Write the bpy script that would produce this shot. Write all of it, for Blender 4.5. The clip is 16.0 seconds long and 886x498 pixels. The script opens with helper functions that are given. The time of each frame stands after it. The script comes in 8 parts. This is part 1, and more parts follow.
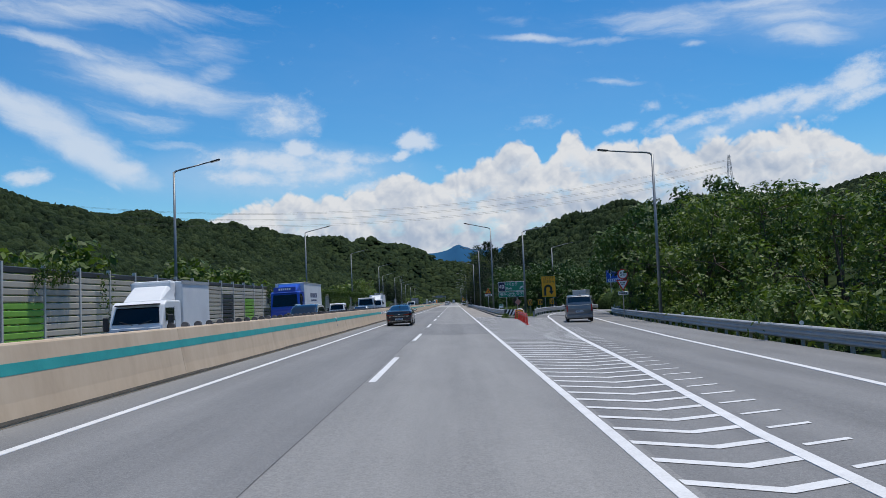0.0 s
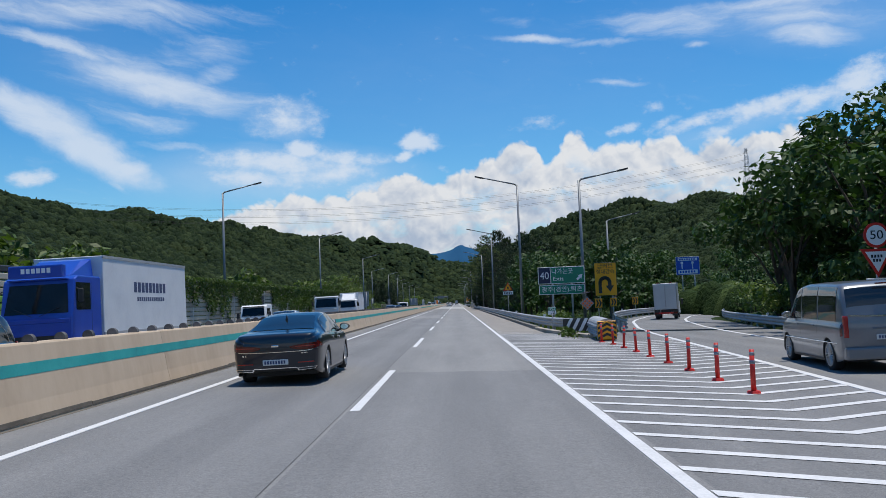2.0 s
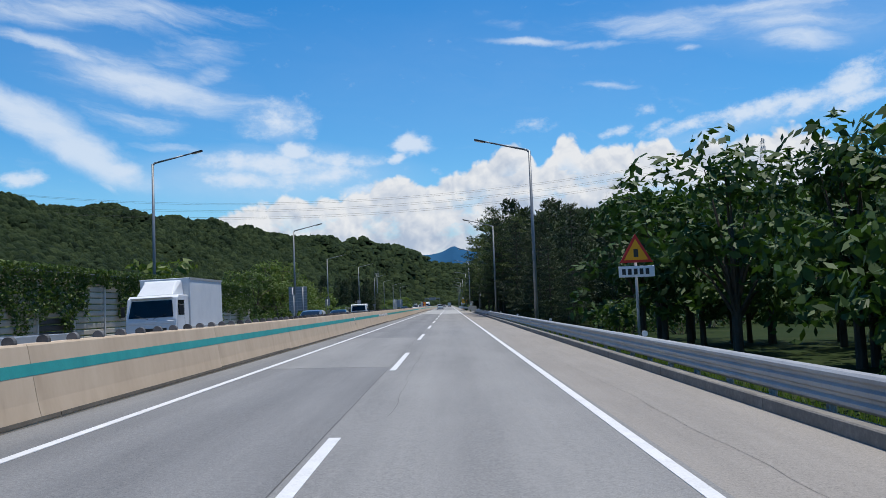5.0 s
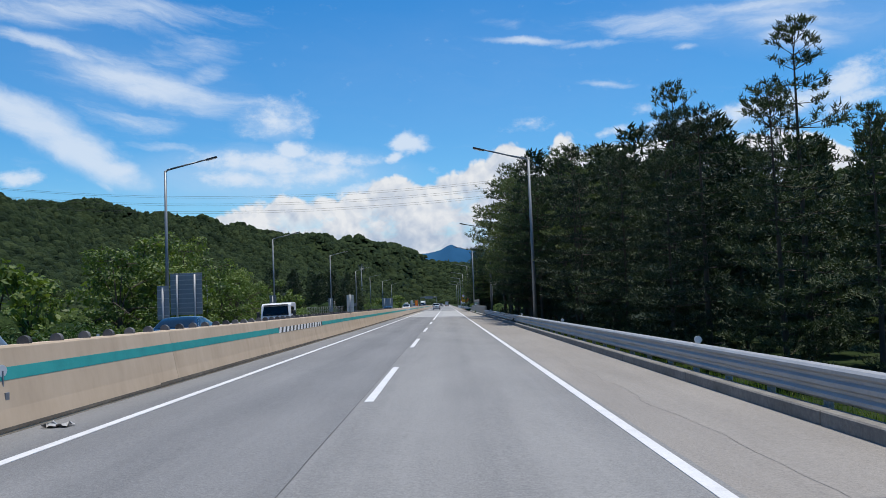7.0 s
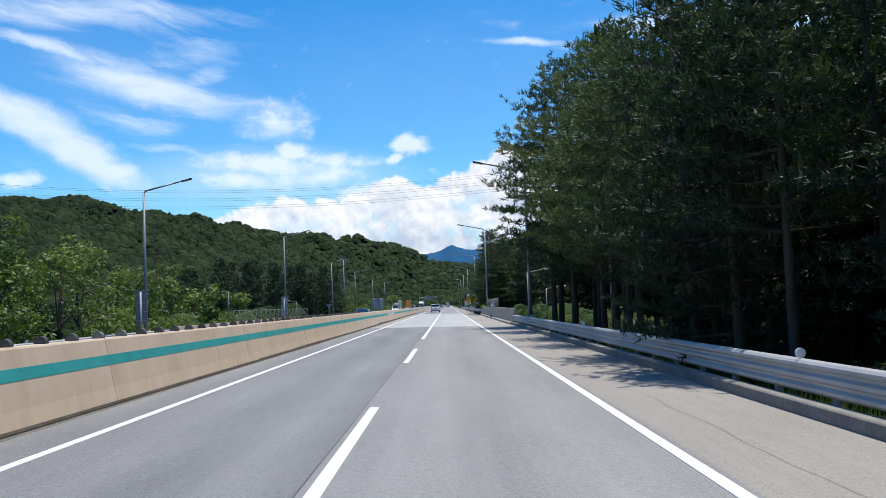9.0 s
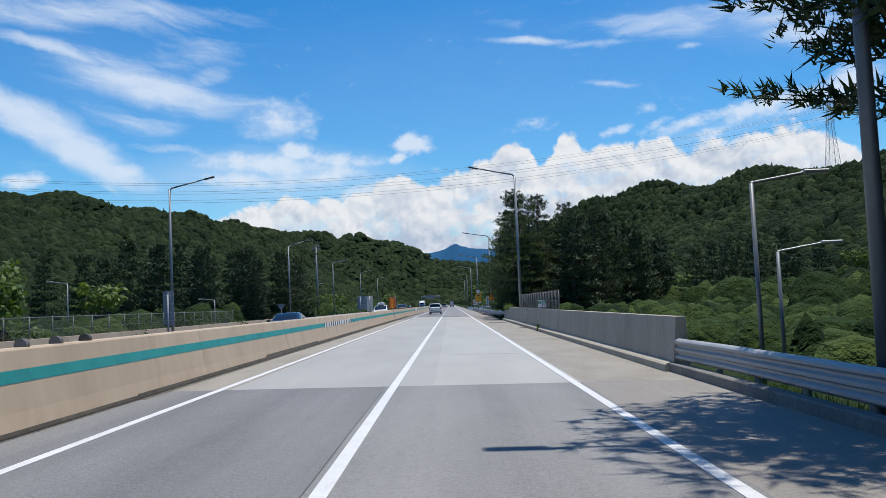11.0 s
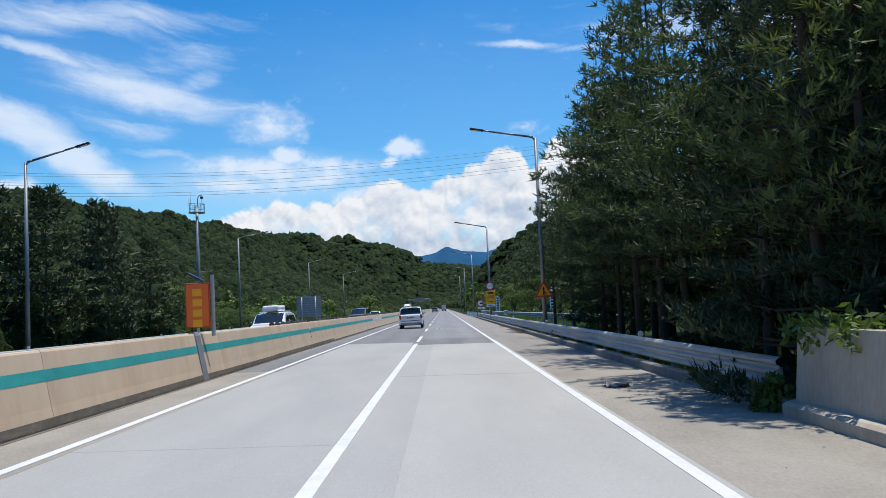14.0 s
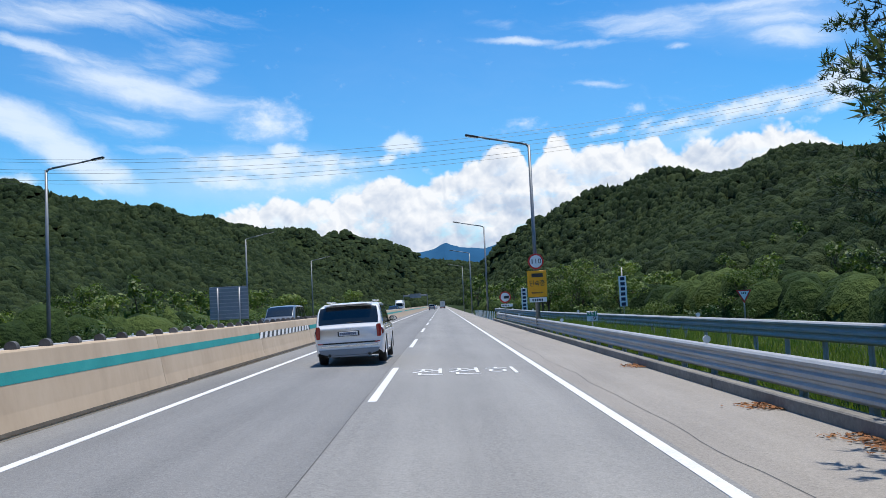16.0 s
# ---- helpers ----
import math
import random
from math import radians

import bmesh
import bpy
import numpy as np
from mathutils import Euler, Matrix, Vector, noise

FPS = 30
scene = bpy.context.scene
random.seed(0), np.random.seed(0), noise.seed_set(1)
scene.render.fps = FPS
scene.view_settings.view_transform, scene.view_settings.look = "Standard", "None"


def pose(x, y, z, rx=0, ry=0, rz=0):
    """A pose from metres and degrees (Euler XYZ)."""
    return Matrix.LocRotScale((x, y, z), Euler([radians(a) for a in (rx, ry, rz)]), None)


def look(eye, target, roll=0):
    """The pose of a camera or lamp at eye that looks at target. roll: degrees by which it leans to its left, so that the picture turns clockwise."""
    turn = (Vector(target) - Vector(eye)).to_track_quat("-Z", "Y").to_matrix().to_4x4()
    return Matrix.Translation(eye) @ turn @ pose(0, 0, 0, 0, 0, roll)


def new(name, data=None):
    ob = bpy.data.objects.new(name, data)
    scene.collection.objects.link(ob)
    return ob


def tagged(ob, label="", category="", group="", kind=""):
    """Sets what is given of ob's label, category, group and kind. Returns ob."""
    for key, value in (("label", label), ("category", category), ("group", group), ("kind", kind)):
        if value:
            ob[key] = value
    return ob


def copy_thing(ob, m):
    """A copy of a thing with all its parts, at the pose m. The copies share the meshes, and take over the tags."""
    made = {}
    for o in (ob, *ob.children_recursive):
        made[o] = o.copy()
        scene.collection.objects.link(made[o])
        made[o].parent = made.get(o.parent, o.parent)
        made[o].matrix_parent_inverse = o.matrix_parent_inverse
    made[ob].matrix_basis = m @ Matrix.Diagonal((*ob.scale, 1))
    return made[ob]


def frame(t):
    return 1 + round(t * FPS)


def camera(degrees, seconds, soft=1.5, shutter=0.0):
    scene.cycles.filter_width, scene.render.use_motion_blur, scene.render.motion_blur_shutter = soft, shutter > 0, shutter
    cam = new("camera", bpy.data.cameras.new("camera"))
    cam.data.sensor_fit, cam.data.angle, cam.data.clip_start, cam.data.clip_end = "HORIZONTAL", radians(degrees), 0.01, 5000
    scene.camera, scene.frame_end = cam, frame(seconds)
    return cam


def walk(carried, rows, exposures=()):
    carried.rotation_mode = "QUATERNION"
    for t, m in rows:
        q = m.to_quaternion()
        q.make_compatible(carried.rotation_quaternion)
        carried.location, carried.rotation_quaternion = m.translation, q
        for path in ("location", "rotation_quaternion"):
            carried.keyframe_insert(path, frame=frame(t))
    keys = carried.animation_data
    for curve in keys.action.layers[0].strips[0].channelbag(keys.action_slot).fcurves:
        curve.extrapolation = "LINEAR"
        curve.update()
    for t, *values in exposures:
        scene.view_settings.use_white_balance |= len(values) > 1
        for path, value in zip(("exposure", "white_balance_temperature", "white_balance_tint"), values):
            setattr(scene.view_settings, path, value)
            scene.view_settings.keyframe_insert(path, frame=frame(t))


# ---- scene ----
cam = camera(55.36, 16.0, soft=0.85)
EYE = 1.626
# seconds, x, y, yaw to the left, pitch up, roll
PATH = [
    (0, 0.363, 0.000, 0.587, 3.587, -2.339),
    (0.5, 0.320, 10.306, 0.582, 3.613, -2.306),
    (1, 0.293, 20.679, 0.605, 3.615, -2.311),
    (1.5, 0.260, 31.151, 0.646, 3.622, -2.297),
    (2, 0.220, 41.739, 0.765, 3.646, -2.267),
    (2.5, 0.174, 52.554, 0.866, 3.666, -2.195),
    (3, 0.135, 63.462, 0.853, 3.820, -2.121),
    (3.5, 0.116, 74.425, 0.824, 3.897, -2.086),
    (4, 0.099, 85.428, 0.607, 3.871, -2.081),
    (6.5, 0.005, 140.306, 0.099, 3.657, -2.274),
    (7, -0.036, 151.210, 0.081, 3.699, -2.254),
    (7.5, -0.084, 162.133, 0.097, 3.746, -2.267),
    (8, -0.130, 173.046, 0.154, 3.621, -2.321),
    (8.5, -0.163, 184.032, 0.088, 3.772, -2.320),
    (9, -0.179, 195.111, 0.122, 3.762, -2.329),
    (9.5, -0.191, 206.288, 0.265, 3.826, -2.354),
    (12, -0.195, 262.443, 0.280, 3.600, -2.608),
    (12.5, -0.174, 273.687, 0.117, 3.545, -2.724),
    (13, -0.156, 284.927, 0.049, 3.689, -2.776),
    (13.5, -0.125, 296.043, -0.123, 3.730, -2.792),
    (14, -0.102, 307.157, -0.197, 3.964, -2.795),
    (14.5, -0.093, 318.269, -0.226, 3.915, -2.775),
    (15, -0.101, 329.439, -0.197, 3.830, -2.759),
    (15.5, -0.118, 340.724, -0.210, 3.876, -2.751),
    (16, -0.138, 352.005, -0.286, 3.747, -2.784),]


def eye_pose(x, y, yaw, pitch, roll):
    a, b = radians(yaw), radians(pitch)
    ahead = Vector((-math.sin(a) * math.cos(b), math.cos(a) * math.cos(b), math.sin(b)))
    return look((x, y, EYE), Vector((x, y, EYE)) + ahead * 10, roll)


walk(cam, [(t, eye_pose(x, y, yaw, pitch, roll)) for t, x, y, yaw, pitch, roll in PATH], exposures=[(0, -0.03), (2, 0.02), (4, 0.05), (6.5, 0.18), (7.2, 0.1), (8, 0.2), (9, 0.44), (9.5, 0.46), (10.5, 0.3), (12, -0.04), (13, -0.05), (14, 0.25), (15, 0.44), (15.5, 0.45), (16, 0.37)])

# ---------------------------------------------------------------- light
SUN = Vector((1.75, 1.3, 10.7)).normalized()
sun = new("sun", bpy.data.lights.new("sun", "SUN"))
sun.data.energy, sun.data.angle, sun.data.color = 4.2, radians(0.53), (1.0, 0.95, 0.86)
sun.matrix_world = look(SUN * 100, (0, 0, 0))

world = bpy.data.worlds.new("sky")
scene.world = world
world.use_nodes = True


class Nodes:
    """Short ways to add nodes to a tree."""

    def __init__(self, tree):
        self.t = tree

    def add(self, kind, **props):
        n = self.t.nodes.new(kind)
        for k, v in props.items():
            setattr(n, k, v)
        return n

    def put(self, socket, value):
        if isinstance(value, bpy.types.NodeSocket):
            self.t.links.new(value, socket)
        elif value is not None:
            socket.default_value = value

    def math(self, op, a, b=None, c=None, clamp=False):
        n = self.add("ShaderNodeMath", operation=op, use_clamp=clamp)
        for s, v in zip(n.inputs, (a, b, c)):
            self.put(s, v)
        return n.outputs[0]

    def vmath(self, op, a, b=None):
        n = self.add("ShaderNodeVectorMath", operation=op)
        self.put(n.inputs[0], a)
        self.put(n.inputs[1], b)
        return n.outputs[0]

    def noise(self, vector, scale, detail=4.0, rough=0.55, distort=0.0):
        n = self.add("ShaderNodeTexNoise")
        self.put(n.inputs["Vector"], vector)
        n.inputs["Scale"].default_value, n.inputs["Detail"].default_value = scale, detail
        n.inputs["Roughness"].default_value, n.inputs["Distortion"].default_value = rough, distort
        return n.outputs["Fac"]

    def xyz(self, x, y, z):
        n = self.add("ShaderNodeCombineXYZ")
        for s, v in zip(n.inputs, (x, y, z)):
            self.put(s, v)
        return n.outputs[0]

    def split(self, v):
        n = self.add("ShaderNodeSeparateXYZ")
        self.put(n.inputs[0], v)
        return n.outputs

    def ramp(self, fac, *stops):
        n = self.add("ShaderNodeValToRGB")
        self.put(n.inputs[0], fac)
        e = n.color_ramp.elements
        while len(e) < len(stops):
            e.new(0.5)
        for el, (p, c) in zip(e, stops):
            el.position = p
            el.color = (c, c, c, 1) if isinstance(c, (int, float)) else (*c, 1)
        return n.outputs[0]

    def mix(self, fac, a, b, blend="MIX"):
        n = self.add("ShaderNodeMix", data_type="RGBA", blend_type=blend)
        self.put(n.inputs[0], fac)
        for s, v in ((n.inputs[6], a), (n.inputs[7], b)):
            self.put(s, (*v, 1) if isinstance(v, tuple) and len(v) == 3 else v)
        return n.outputs[2]

    def step(self, v, lo, hi, out0=0.0, out1=1.0):
        n = self.add("ShaderNodeMapRange", interpolation_type="SMOOTHSTEP")
        for s, q in zip(n.inputs, (v, lo, hi, out0, out1)):
            self.put(s, q)
        return n.outputs[0]


def build_sky():
    k = Nodes(world.node_tree)
    back = world.node_tree.nodes["Background"]
    sky = k.add("ShaderNodeTexSky", sky_type="NISHITA", sun_disc=False, sun_elevation=math.asin(SUN.z),
                sun_rotation=math.atan2(SUN.x, SUN.y), altitude=200, air_density=1.0, dust_density=0.4, ozone_density=2.2)
    way = k.add("ShaderNodeTexCoord").outputs["Generated"]
    x, y, z = k.split(way)
    u = k.math("ARCTAN2", x, y)
    flat = k.math("SQRT", k.math("ADD", k.math("MULTIPLY", x, x), k.math("MULTIPLY", y, y)))
    v = k.math("ARCTAN2", z, flat)
    uv = k.xyz(u, v, 0)

    def sway(scale, amount, detail=4):
        """The direction, shaken by noise."""
        n = k.add("ShaderNodeTexNoise")
        k.put(n.inputs["Vector"], uv)
        n.inputs["Scale"].default_value, n.inputs["Detail"].default_value, n.inputs["Roughness"].default_value = scale, detail, 0.6
        return k.vmath("ADD", uv, k.vmath("MULTIPLY", k.vmath("SUBTRACT", n.outputs["Color"], (0.5, 0.5, 0.5)), amount))

    def patches(at, spots):
        """Soft ovals: azimuth, elevation, turn in degrees, half length, half width, strength."""
        total = None
        for cu, cv, turn, long, wide, force in spots:
            m = k.add("ShaderNodeMapping", vector_type="TEXTURE")
            k.put(m.inputs["Vector"], at)
            m.inputs["Location"].default_value = (cu, cv, 0)
            m.inputs["Rotation"].default_value = (0, 0, radians(turn))
            m.inputs["Scale"].default_value = (long, wide, 1)
            r = k.add("ShaderNodeVectorMath", operation="LENGTH")
            k.put(r.inputs[0], m.outputs[0])
            blob = k.step(r.outputs["Value"], 1.85, 0.0, 0.0, force)
            total = blob if total is None else k.math("MAXIMUM", total, blob)
        return total

    def fibres(at, turn, across, seed):
        m = k.add("ShaderNodeMapping", vector_type="TEXTURE")
        k.put(m.inputs["Vector"], at)
        m.inputs["Location"].default_value, m.inputs["Rotation"].default_value = (seed, seed * 0.7, 0), (0, 0, radians(turn))
        m.inputs["Scale"].default_value = (1.0, across, 1)
        return k.noise(m.outputs[0], 11.0, 9, 0.62, 0.35)

    # thin clouds combed by the wind
    gentle = sway(9.0, (0.06, 0.03, 0), 6)
    wisp = None
    for spots, turn, across, seed, soft_edge in ((WISPS_A, -9, 0.2, 1.3, 1.0), (WISPS_B, -20, 0.4, 4.1, 0.8), (WISPS_C, -3, 0.2, 7.7, 0.95)):
        d = k.math("ADD", patches(gentle, spots), k.math("MULTIPLY", k.math("SUBTRACT", fibres(gentle, turn, across, seed), 0.5), 1.25))
        d = k.step(d, 0.13, 0.13 + soft_edge)
        wisp = d if wisp is None else k.math("MAXIMUM", wisp, d)
    # a faint veil behind the puffs
    veil = k.math("MULTIPLY", patches(gentle, VEILS), k.math("ADD", 0.45, fibres(gentle, -4, 0.35, 2.2)))
    # small torn puffs
    rough = sway(30.0, (0.02, 0.012, 0), 6)
    tuft = k.noise(k.vmath("MULTIPLY", uv, (1.0, 1.5, 1.0)), 34.0, 9, 0.64)
    d = k.math("MAXIMUM", patches(rough, PUFFS_A), patches(rough, PUFFS_B))
    puff = k.step(k.math("ADD", d, k.math("MULTIPLY", k.math("SUBTRACT", tuft, 0.5), 1.7)), 0.18, 0.95)
    # scattered thin cloud over the rest of the sky
    rest = k.math("MULTIPLY", k.step(k.noise(way, 3.0, 7, 0.6), 0.5, 0.75), k.step(k.math("ABSOLUTE", u), 0.55, 0.8))
    wisp = k.math("MAXIMUM", wisp, k.math("MULTIPLY", rest, 0.6))

    # heaped clouds over the ridge: rounded heaps with sharp creases between them
    def heaps(at):
        total = None
        for scale, share in ((18.0, 0.55), (44.0, 0.28), (105.0, 0.13), (230.0, 0.04)):
            n = k.math("ABSOLUTE", k.math("SUBTRACT", k.noise(at, scale, 0, 0.5), 0.5))
            n = k.math("MULTIPLY", n, 2 * share)
            total = n if total is None else k.math("ADD", total, n)
        return total

    stirred = sway(40.0, (0.012, 0.012, 0), 3)
    here = heaps(stirred)
    above = heaps(k.vmath("ADD", stirred, (0.004, 0.008, 0.0)))
    top = k.add("ShaderNodeFloatCurve")
    k.put(top.inputs["Value"], k.math("MULTIPLY_ADD", u, 1 / 1.2, 0.5))
    curve = top.mapping.curves[0]
    for i, (a, h) in enumerate(BANK):
        p = ((a + 0.6) / 1.2, h * 4)
        if i < 2:
            curve.points[i].location = p
        else:
            curve.points.new(*p)
    top.mapping.update()
    edge = k.math("ADD", k.math("MULTIPLY", top.outputs[0], 0.25), k.math("MULTIPLY", k.math("SUBTRACT", here, 0.16), 0.042))
    depth = k.math("SUBTRACT", edge, v)
    heap = k.step(depth, -0.001, 0.0075)
    gaps = k.step(k.noise(k.xyz(u, k.math("MULTIPLY", v, 1.8), 3.0), 15.0, 7, 0.6), 0.34, 0.5)
    gaps = k.math("MAXIMUM", gaps, k.step(depth, 0.06, 0.02))
    heap = k.math("MULTIPLY", heap, k.math("MULTIPLY_ADD", gaps, 0.6, 0.4))
    relief = k.math("MULTIPLY", k.math("SUBTRACT", here, above), 2.2)
    sunk = k.math("MULTIPLY", depth, 5.5)
    hollow = k.math("MULTIPLY", k.math("SUBTRACT", k.noise(k.xyz(u, k.math("MULTIPLY", v, 2.2), 8.0), 10.0, 4, 0.5), 0.5), 2.2)
    lit = k.math("ADD", k.math("SUBTRACT", 0.86, sunk), k.math("ADD", relief, hollow), clamp=True)
    cloud = k.mix(lit, CLOUD_DARK, CLOUD_LIT)
    base = k.add("ShaderNodeHueSaturation")
    base.inputs["Saturation"].default_value, base.inputs["Value"].default_value = SKY_SAT, SKY_VAL
    k.put(base.inputs["Color"], sky.outputs[0])
    tint = k.mix(1.0, base.outputs[0], SKY_TINT, "MULTIPLY")
    col = k.mix(k.math("MULTIPLY", wisp, 0.82), tint, CLOUD_THIN)
    col = k.mix(k.math("MULTIPLY", veil, 0.8), col, CLOUD_THIN)
    col = k.mix(k.math("MULTIPLY", puff, 0.85), col, CLOUD_THIN)
    col = k.mix(heap, col, cloud)
    k.put(back.inputs["Color"], col)
    back.inputs["Strength"].default_value = 0.1


# upper edge of the cloud bank: azimuth and elevation in radians
BANK = [(-0.6, 0.09), (-0.296, 0.099), (-0.259, 0.117), (-0.233, 0.126), (-0.207, 0.129), (-0.175, 0.133), (-0.149, 0.128),
        (-0.122, 0.133), (-0.095, 0.14), (-0.068, 0.149), (-0.045, 0.151), (-0.014, 0.145), (-0.006, 0.15), (0.028, 0.161), (0.059, 0.176),
        (0.086, 0.182), (0.103, 0.177), (0.114, 0.161), (0.136, 0.178), (0.151, 0.185), (0.169, 0.176), (0.202, 0.176), (0.234, 0.177),
        (0.259, 0.181), (0.274, 0.165), (0.314, 0.166), (0.351, 0.176), (0.386, 0.178), (0.43, 0.164), (0.462, 0.145), (0.6, 0.13)]
# thin clouds and puffs: azimuth, elevation, turn, half length, half width, strength
WISPS_A = [(-0.401, 0.33, 1.9, 0.144, 0.0174, 0.8), (-0.435, 0.291, -15.1, 0.08, 0.0074, 0.85), (-0.363, 0.277, -12.1, 0.08, 0.0107, 0.7),
           (-0.333, 0.256, -11.1, 0.1, 0.0201, 1.0), (-0.293, 0.291, 12.9, 0.05, 0.0187, 0.55), (-0.284, 0.264, 25.9, 0.04, 0.0147, 0.7),
           (-0.349, 0.215, -11.1, 0.057, 0.0161, 0.6), (-0.313, 0.187, -6.1, 0.043, 0.0054, 0.5)]
WISPS_B = [(-0.453, 0.21, -26.1, 0.074, 0.0227, 1.0), (-0.408, 0.184, -24.1, 0.074, 0.0214, 1.0), (-0.365, 0.167, -7.1, 0.027, 0.01, 1.0),
           (-0.38, 0.148, -32.1, 0.017, 0.0054, 0.5)]
WISPS_C = [(0.109, 0.303, -5.1, 0.048, 0.0047, 0.9), (0.185, 0.293, -4.1, 0.047, 0.004, 0.6), (0.263, 0.303, -6.1, 0.087, 0.0174, 0.6),
           (0.353, 0.311, -2.1, 0.12, 0.0087, 0.7), (0.393, 0.293, -4.1, 0.074, 0.0174, 0.6), (0.408, 0.271, -8.1, 0.04, 0.012, 0.85),
           (0.287, 0.276, -4.1, 0.017, 0.0047, 0.7), (0.202, 0.247, -10.1, 0.03, 0.0033, 0.6), (0.08, 0.324, -6.1, 0.023, 0.0067, 0.4),
           (0.196, 0.312, -7.1, 0.06, 0.008, 0.35)]
PUFFS_A = [(-0.192, 0.219, 1.9, 0.041, 0.0227, 0.62), (-0.469, 0.149, 5.9, 0.023, 0.0094, 0.85), (-0.038, 0.19, 5.9, 0.023, 0.012, 1.0),
           (-0.054, 0.176, 22.9, 0.013, 0.006, 1.0), (-0.177, 0.184, 1.9, 0.023, 0.0107, 0.95), (-0.206, 0.17, -4.1, 0.08, 0.0134, 0.9),
           (-0.127, 0.174, -5.1, 0.054, 0.0107, 0.75), (-0.239, 0.152, -7.1, 0.04, 0.0107, 0.8), (-0.148, 0.155, 1.9, 0.06, 0.0134, 0.7),
           (-0.095, 0.138, -0.1, 0.04, 0.008, 0.7), (0.106, 0.205, -2.1, 0.032, 0.0087, 0.4), (-0.01, 0.159, -2.1, 0.011, 0.006, 0.5)]
PUFFS_B = [(0.206, 0.193, 15.9, 0.017, 0.0054, 0.65), (0.242, 0.213, 1.9, 0.023, 0.0087, 0.43), (0.251, 0.195, 22.9, 0.027, 0.006, 0.60),
           (0.294, 0.194, 11.9, 0.054, 0.0087, 0.73), (0.309, 0.18, 5.9, 0.023, 0.0074, 0.65), (0.367, 0.202, 13.9, 0.047, 0.0114, 0.82),
           (0.352, 0.193, 3.9, 0.047, 0.0067, 0.60), (0.416, 0.205, 19.9, 0.04, 0.0107, 0.77), (0.456, 0.218, 23.9, 0.047, 0.0174, 0.86),
           (0.465, 0.199, 15.9, 0.04, 0.0094, 0.69), (0.386, 0.176, 7.9, 0.054, 0.0054, 0.43)]
VEILS = [(-0.2, 0.155, 0, 0.12, 0.026, 0.55), (0.42, 0.29, -6, 0.17, 0.035, 0.2), (-0.36, 0.27, -10, 0.16, 0.05, 0.1), (0.36, 0.19, 12, 0.14, 0.014, 0.25), (-0.192, 0.219, 2, 0.035, 0.02, 0.5), (0.05, 0.27, 0, 0.3, 0.08, 0.08)]
CLOUD_LIT, CLOUD_DARK, CLOUD_THIN = (7.3, 7.5, 7.8), (3.9, 4.7, 6.0), (6.5, 7.3, 8.4)
SKY_SAT, SKY_VAL, SKY_TINT = 1.46, 1.24, (0.81, 0.99, 1.03)
build_sky()

# ---------------------------------------------------------------- materials
MATS = {}


def material(name, colours, scale=3.0, rough=0.7, metal=0.0, bump=0.0, bump_scale=40.0, spread=1.0, grain=60.0, grain_mix=0.25, per_object=0.0,
             stretch=(1, 1, 1), clear=0.0, spec=0.5, translucent=0.0, island=0.0, bump_dist=0.02):
    """A surface of two or three colours, mixed by noise at two scales."""
    if name in MATS:
        return MATS[name]
    m = bpy.data.materials.new(name)
    m.use_nodes = True
    k = Nodes(m.node_tree)
    b = m.node_tree.nodes["Principled BSDF"]
    at = k.add("ShaderNodeTexCoord").outputs["Object"]
    at = k.vmath("MULTIPLY", at, stretch)
    big = k.noise(at, scale, 5, 0.6)
    fine = k.noise(at, grain, 3, 0.6)
    f = k.math("ADD", k.math("MULTIPLY", big, 1 - grain_mix), k.math("MULTIPLY", fine, grain_mix))
    if per_object:
        r = k.add("ShaderNodeObjectInfo").outputs["Random"]
        f = k.math("ADD", f, k.math("MULTIPLY", k.math("SUBTRACT", r, 0.5), per_object))
    if island:
        r = k.add("ShaderNodeNewGeometry").outputs["Random Per Island"]
        f = k.math("ADD", f, k.math("MULTIPLY", k.math("SUBTRACT", r, 0.5), island))
    half = 0.22 * spread
    n = len(colours)
    stops = [(0.5 - half + 2 * half * i / max(1, n - 1), c) for i, c in enumerate(colours)]
    col = k.ramp(f, *stops)
    k.put(b.inputs["Base Color"], col)
    b.inputs["Roughness"].default_value, b.inputs["Metallic"].default_value = rough, metal
    b.inputs["Specular IOR Level"].default_value = spec
    b.inputs["Coat Weight"].default_value, b.inputs["Coat Roughness"].default_value = clear, 0.03
    if bump:
        n = k.add("ShaderNodeBump")
        n.inputs["Strength"].default_value, n.inputs["Distance"].default_value = bump, bump_dist
        k.put(n.inputs["Height"], k.noise(at, bump_scale, 4, 0.65))
        k.put(b.inputs["Normal"], n.outputs[0])
    if translucent:
        t = k.add("ShaderNodeBsdfTranslucent")
        k.put(t.inputs["Color"], k.mix(1.0, col, (1.1, 1.25, 0.6), "MULTIPLY"))
        mx = k.add("ShaderNodeMixShader")
        mx.inputs[0].default_value = translucent
        out = m.node_tree.nodes["Material Output"]
        m.node_tree.links.new(b.outputs[0], mx.inputs[1])
        m.node_tree.links.new(t.outputs[0], mx.inputs[2])
        m.node_tree.links.new(mx.outputs[0], out.inputs[0])
    MATS[name] = m
    return m


def grey(v):
    return (v, v, v)




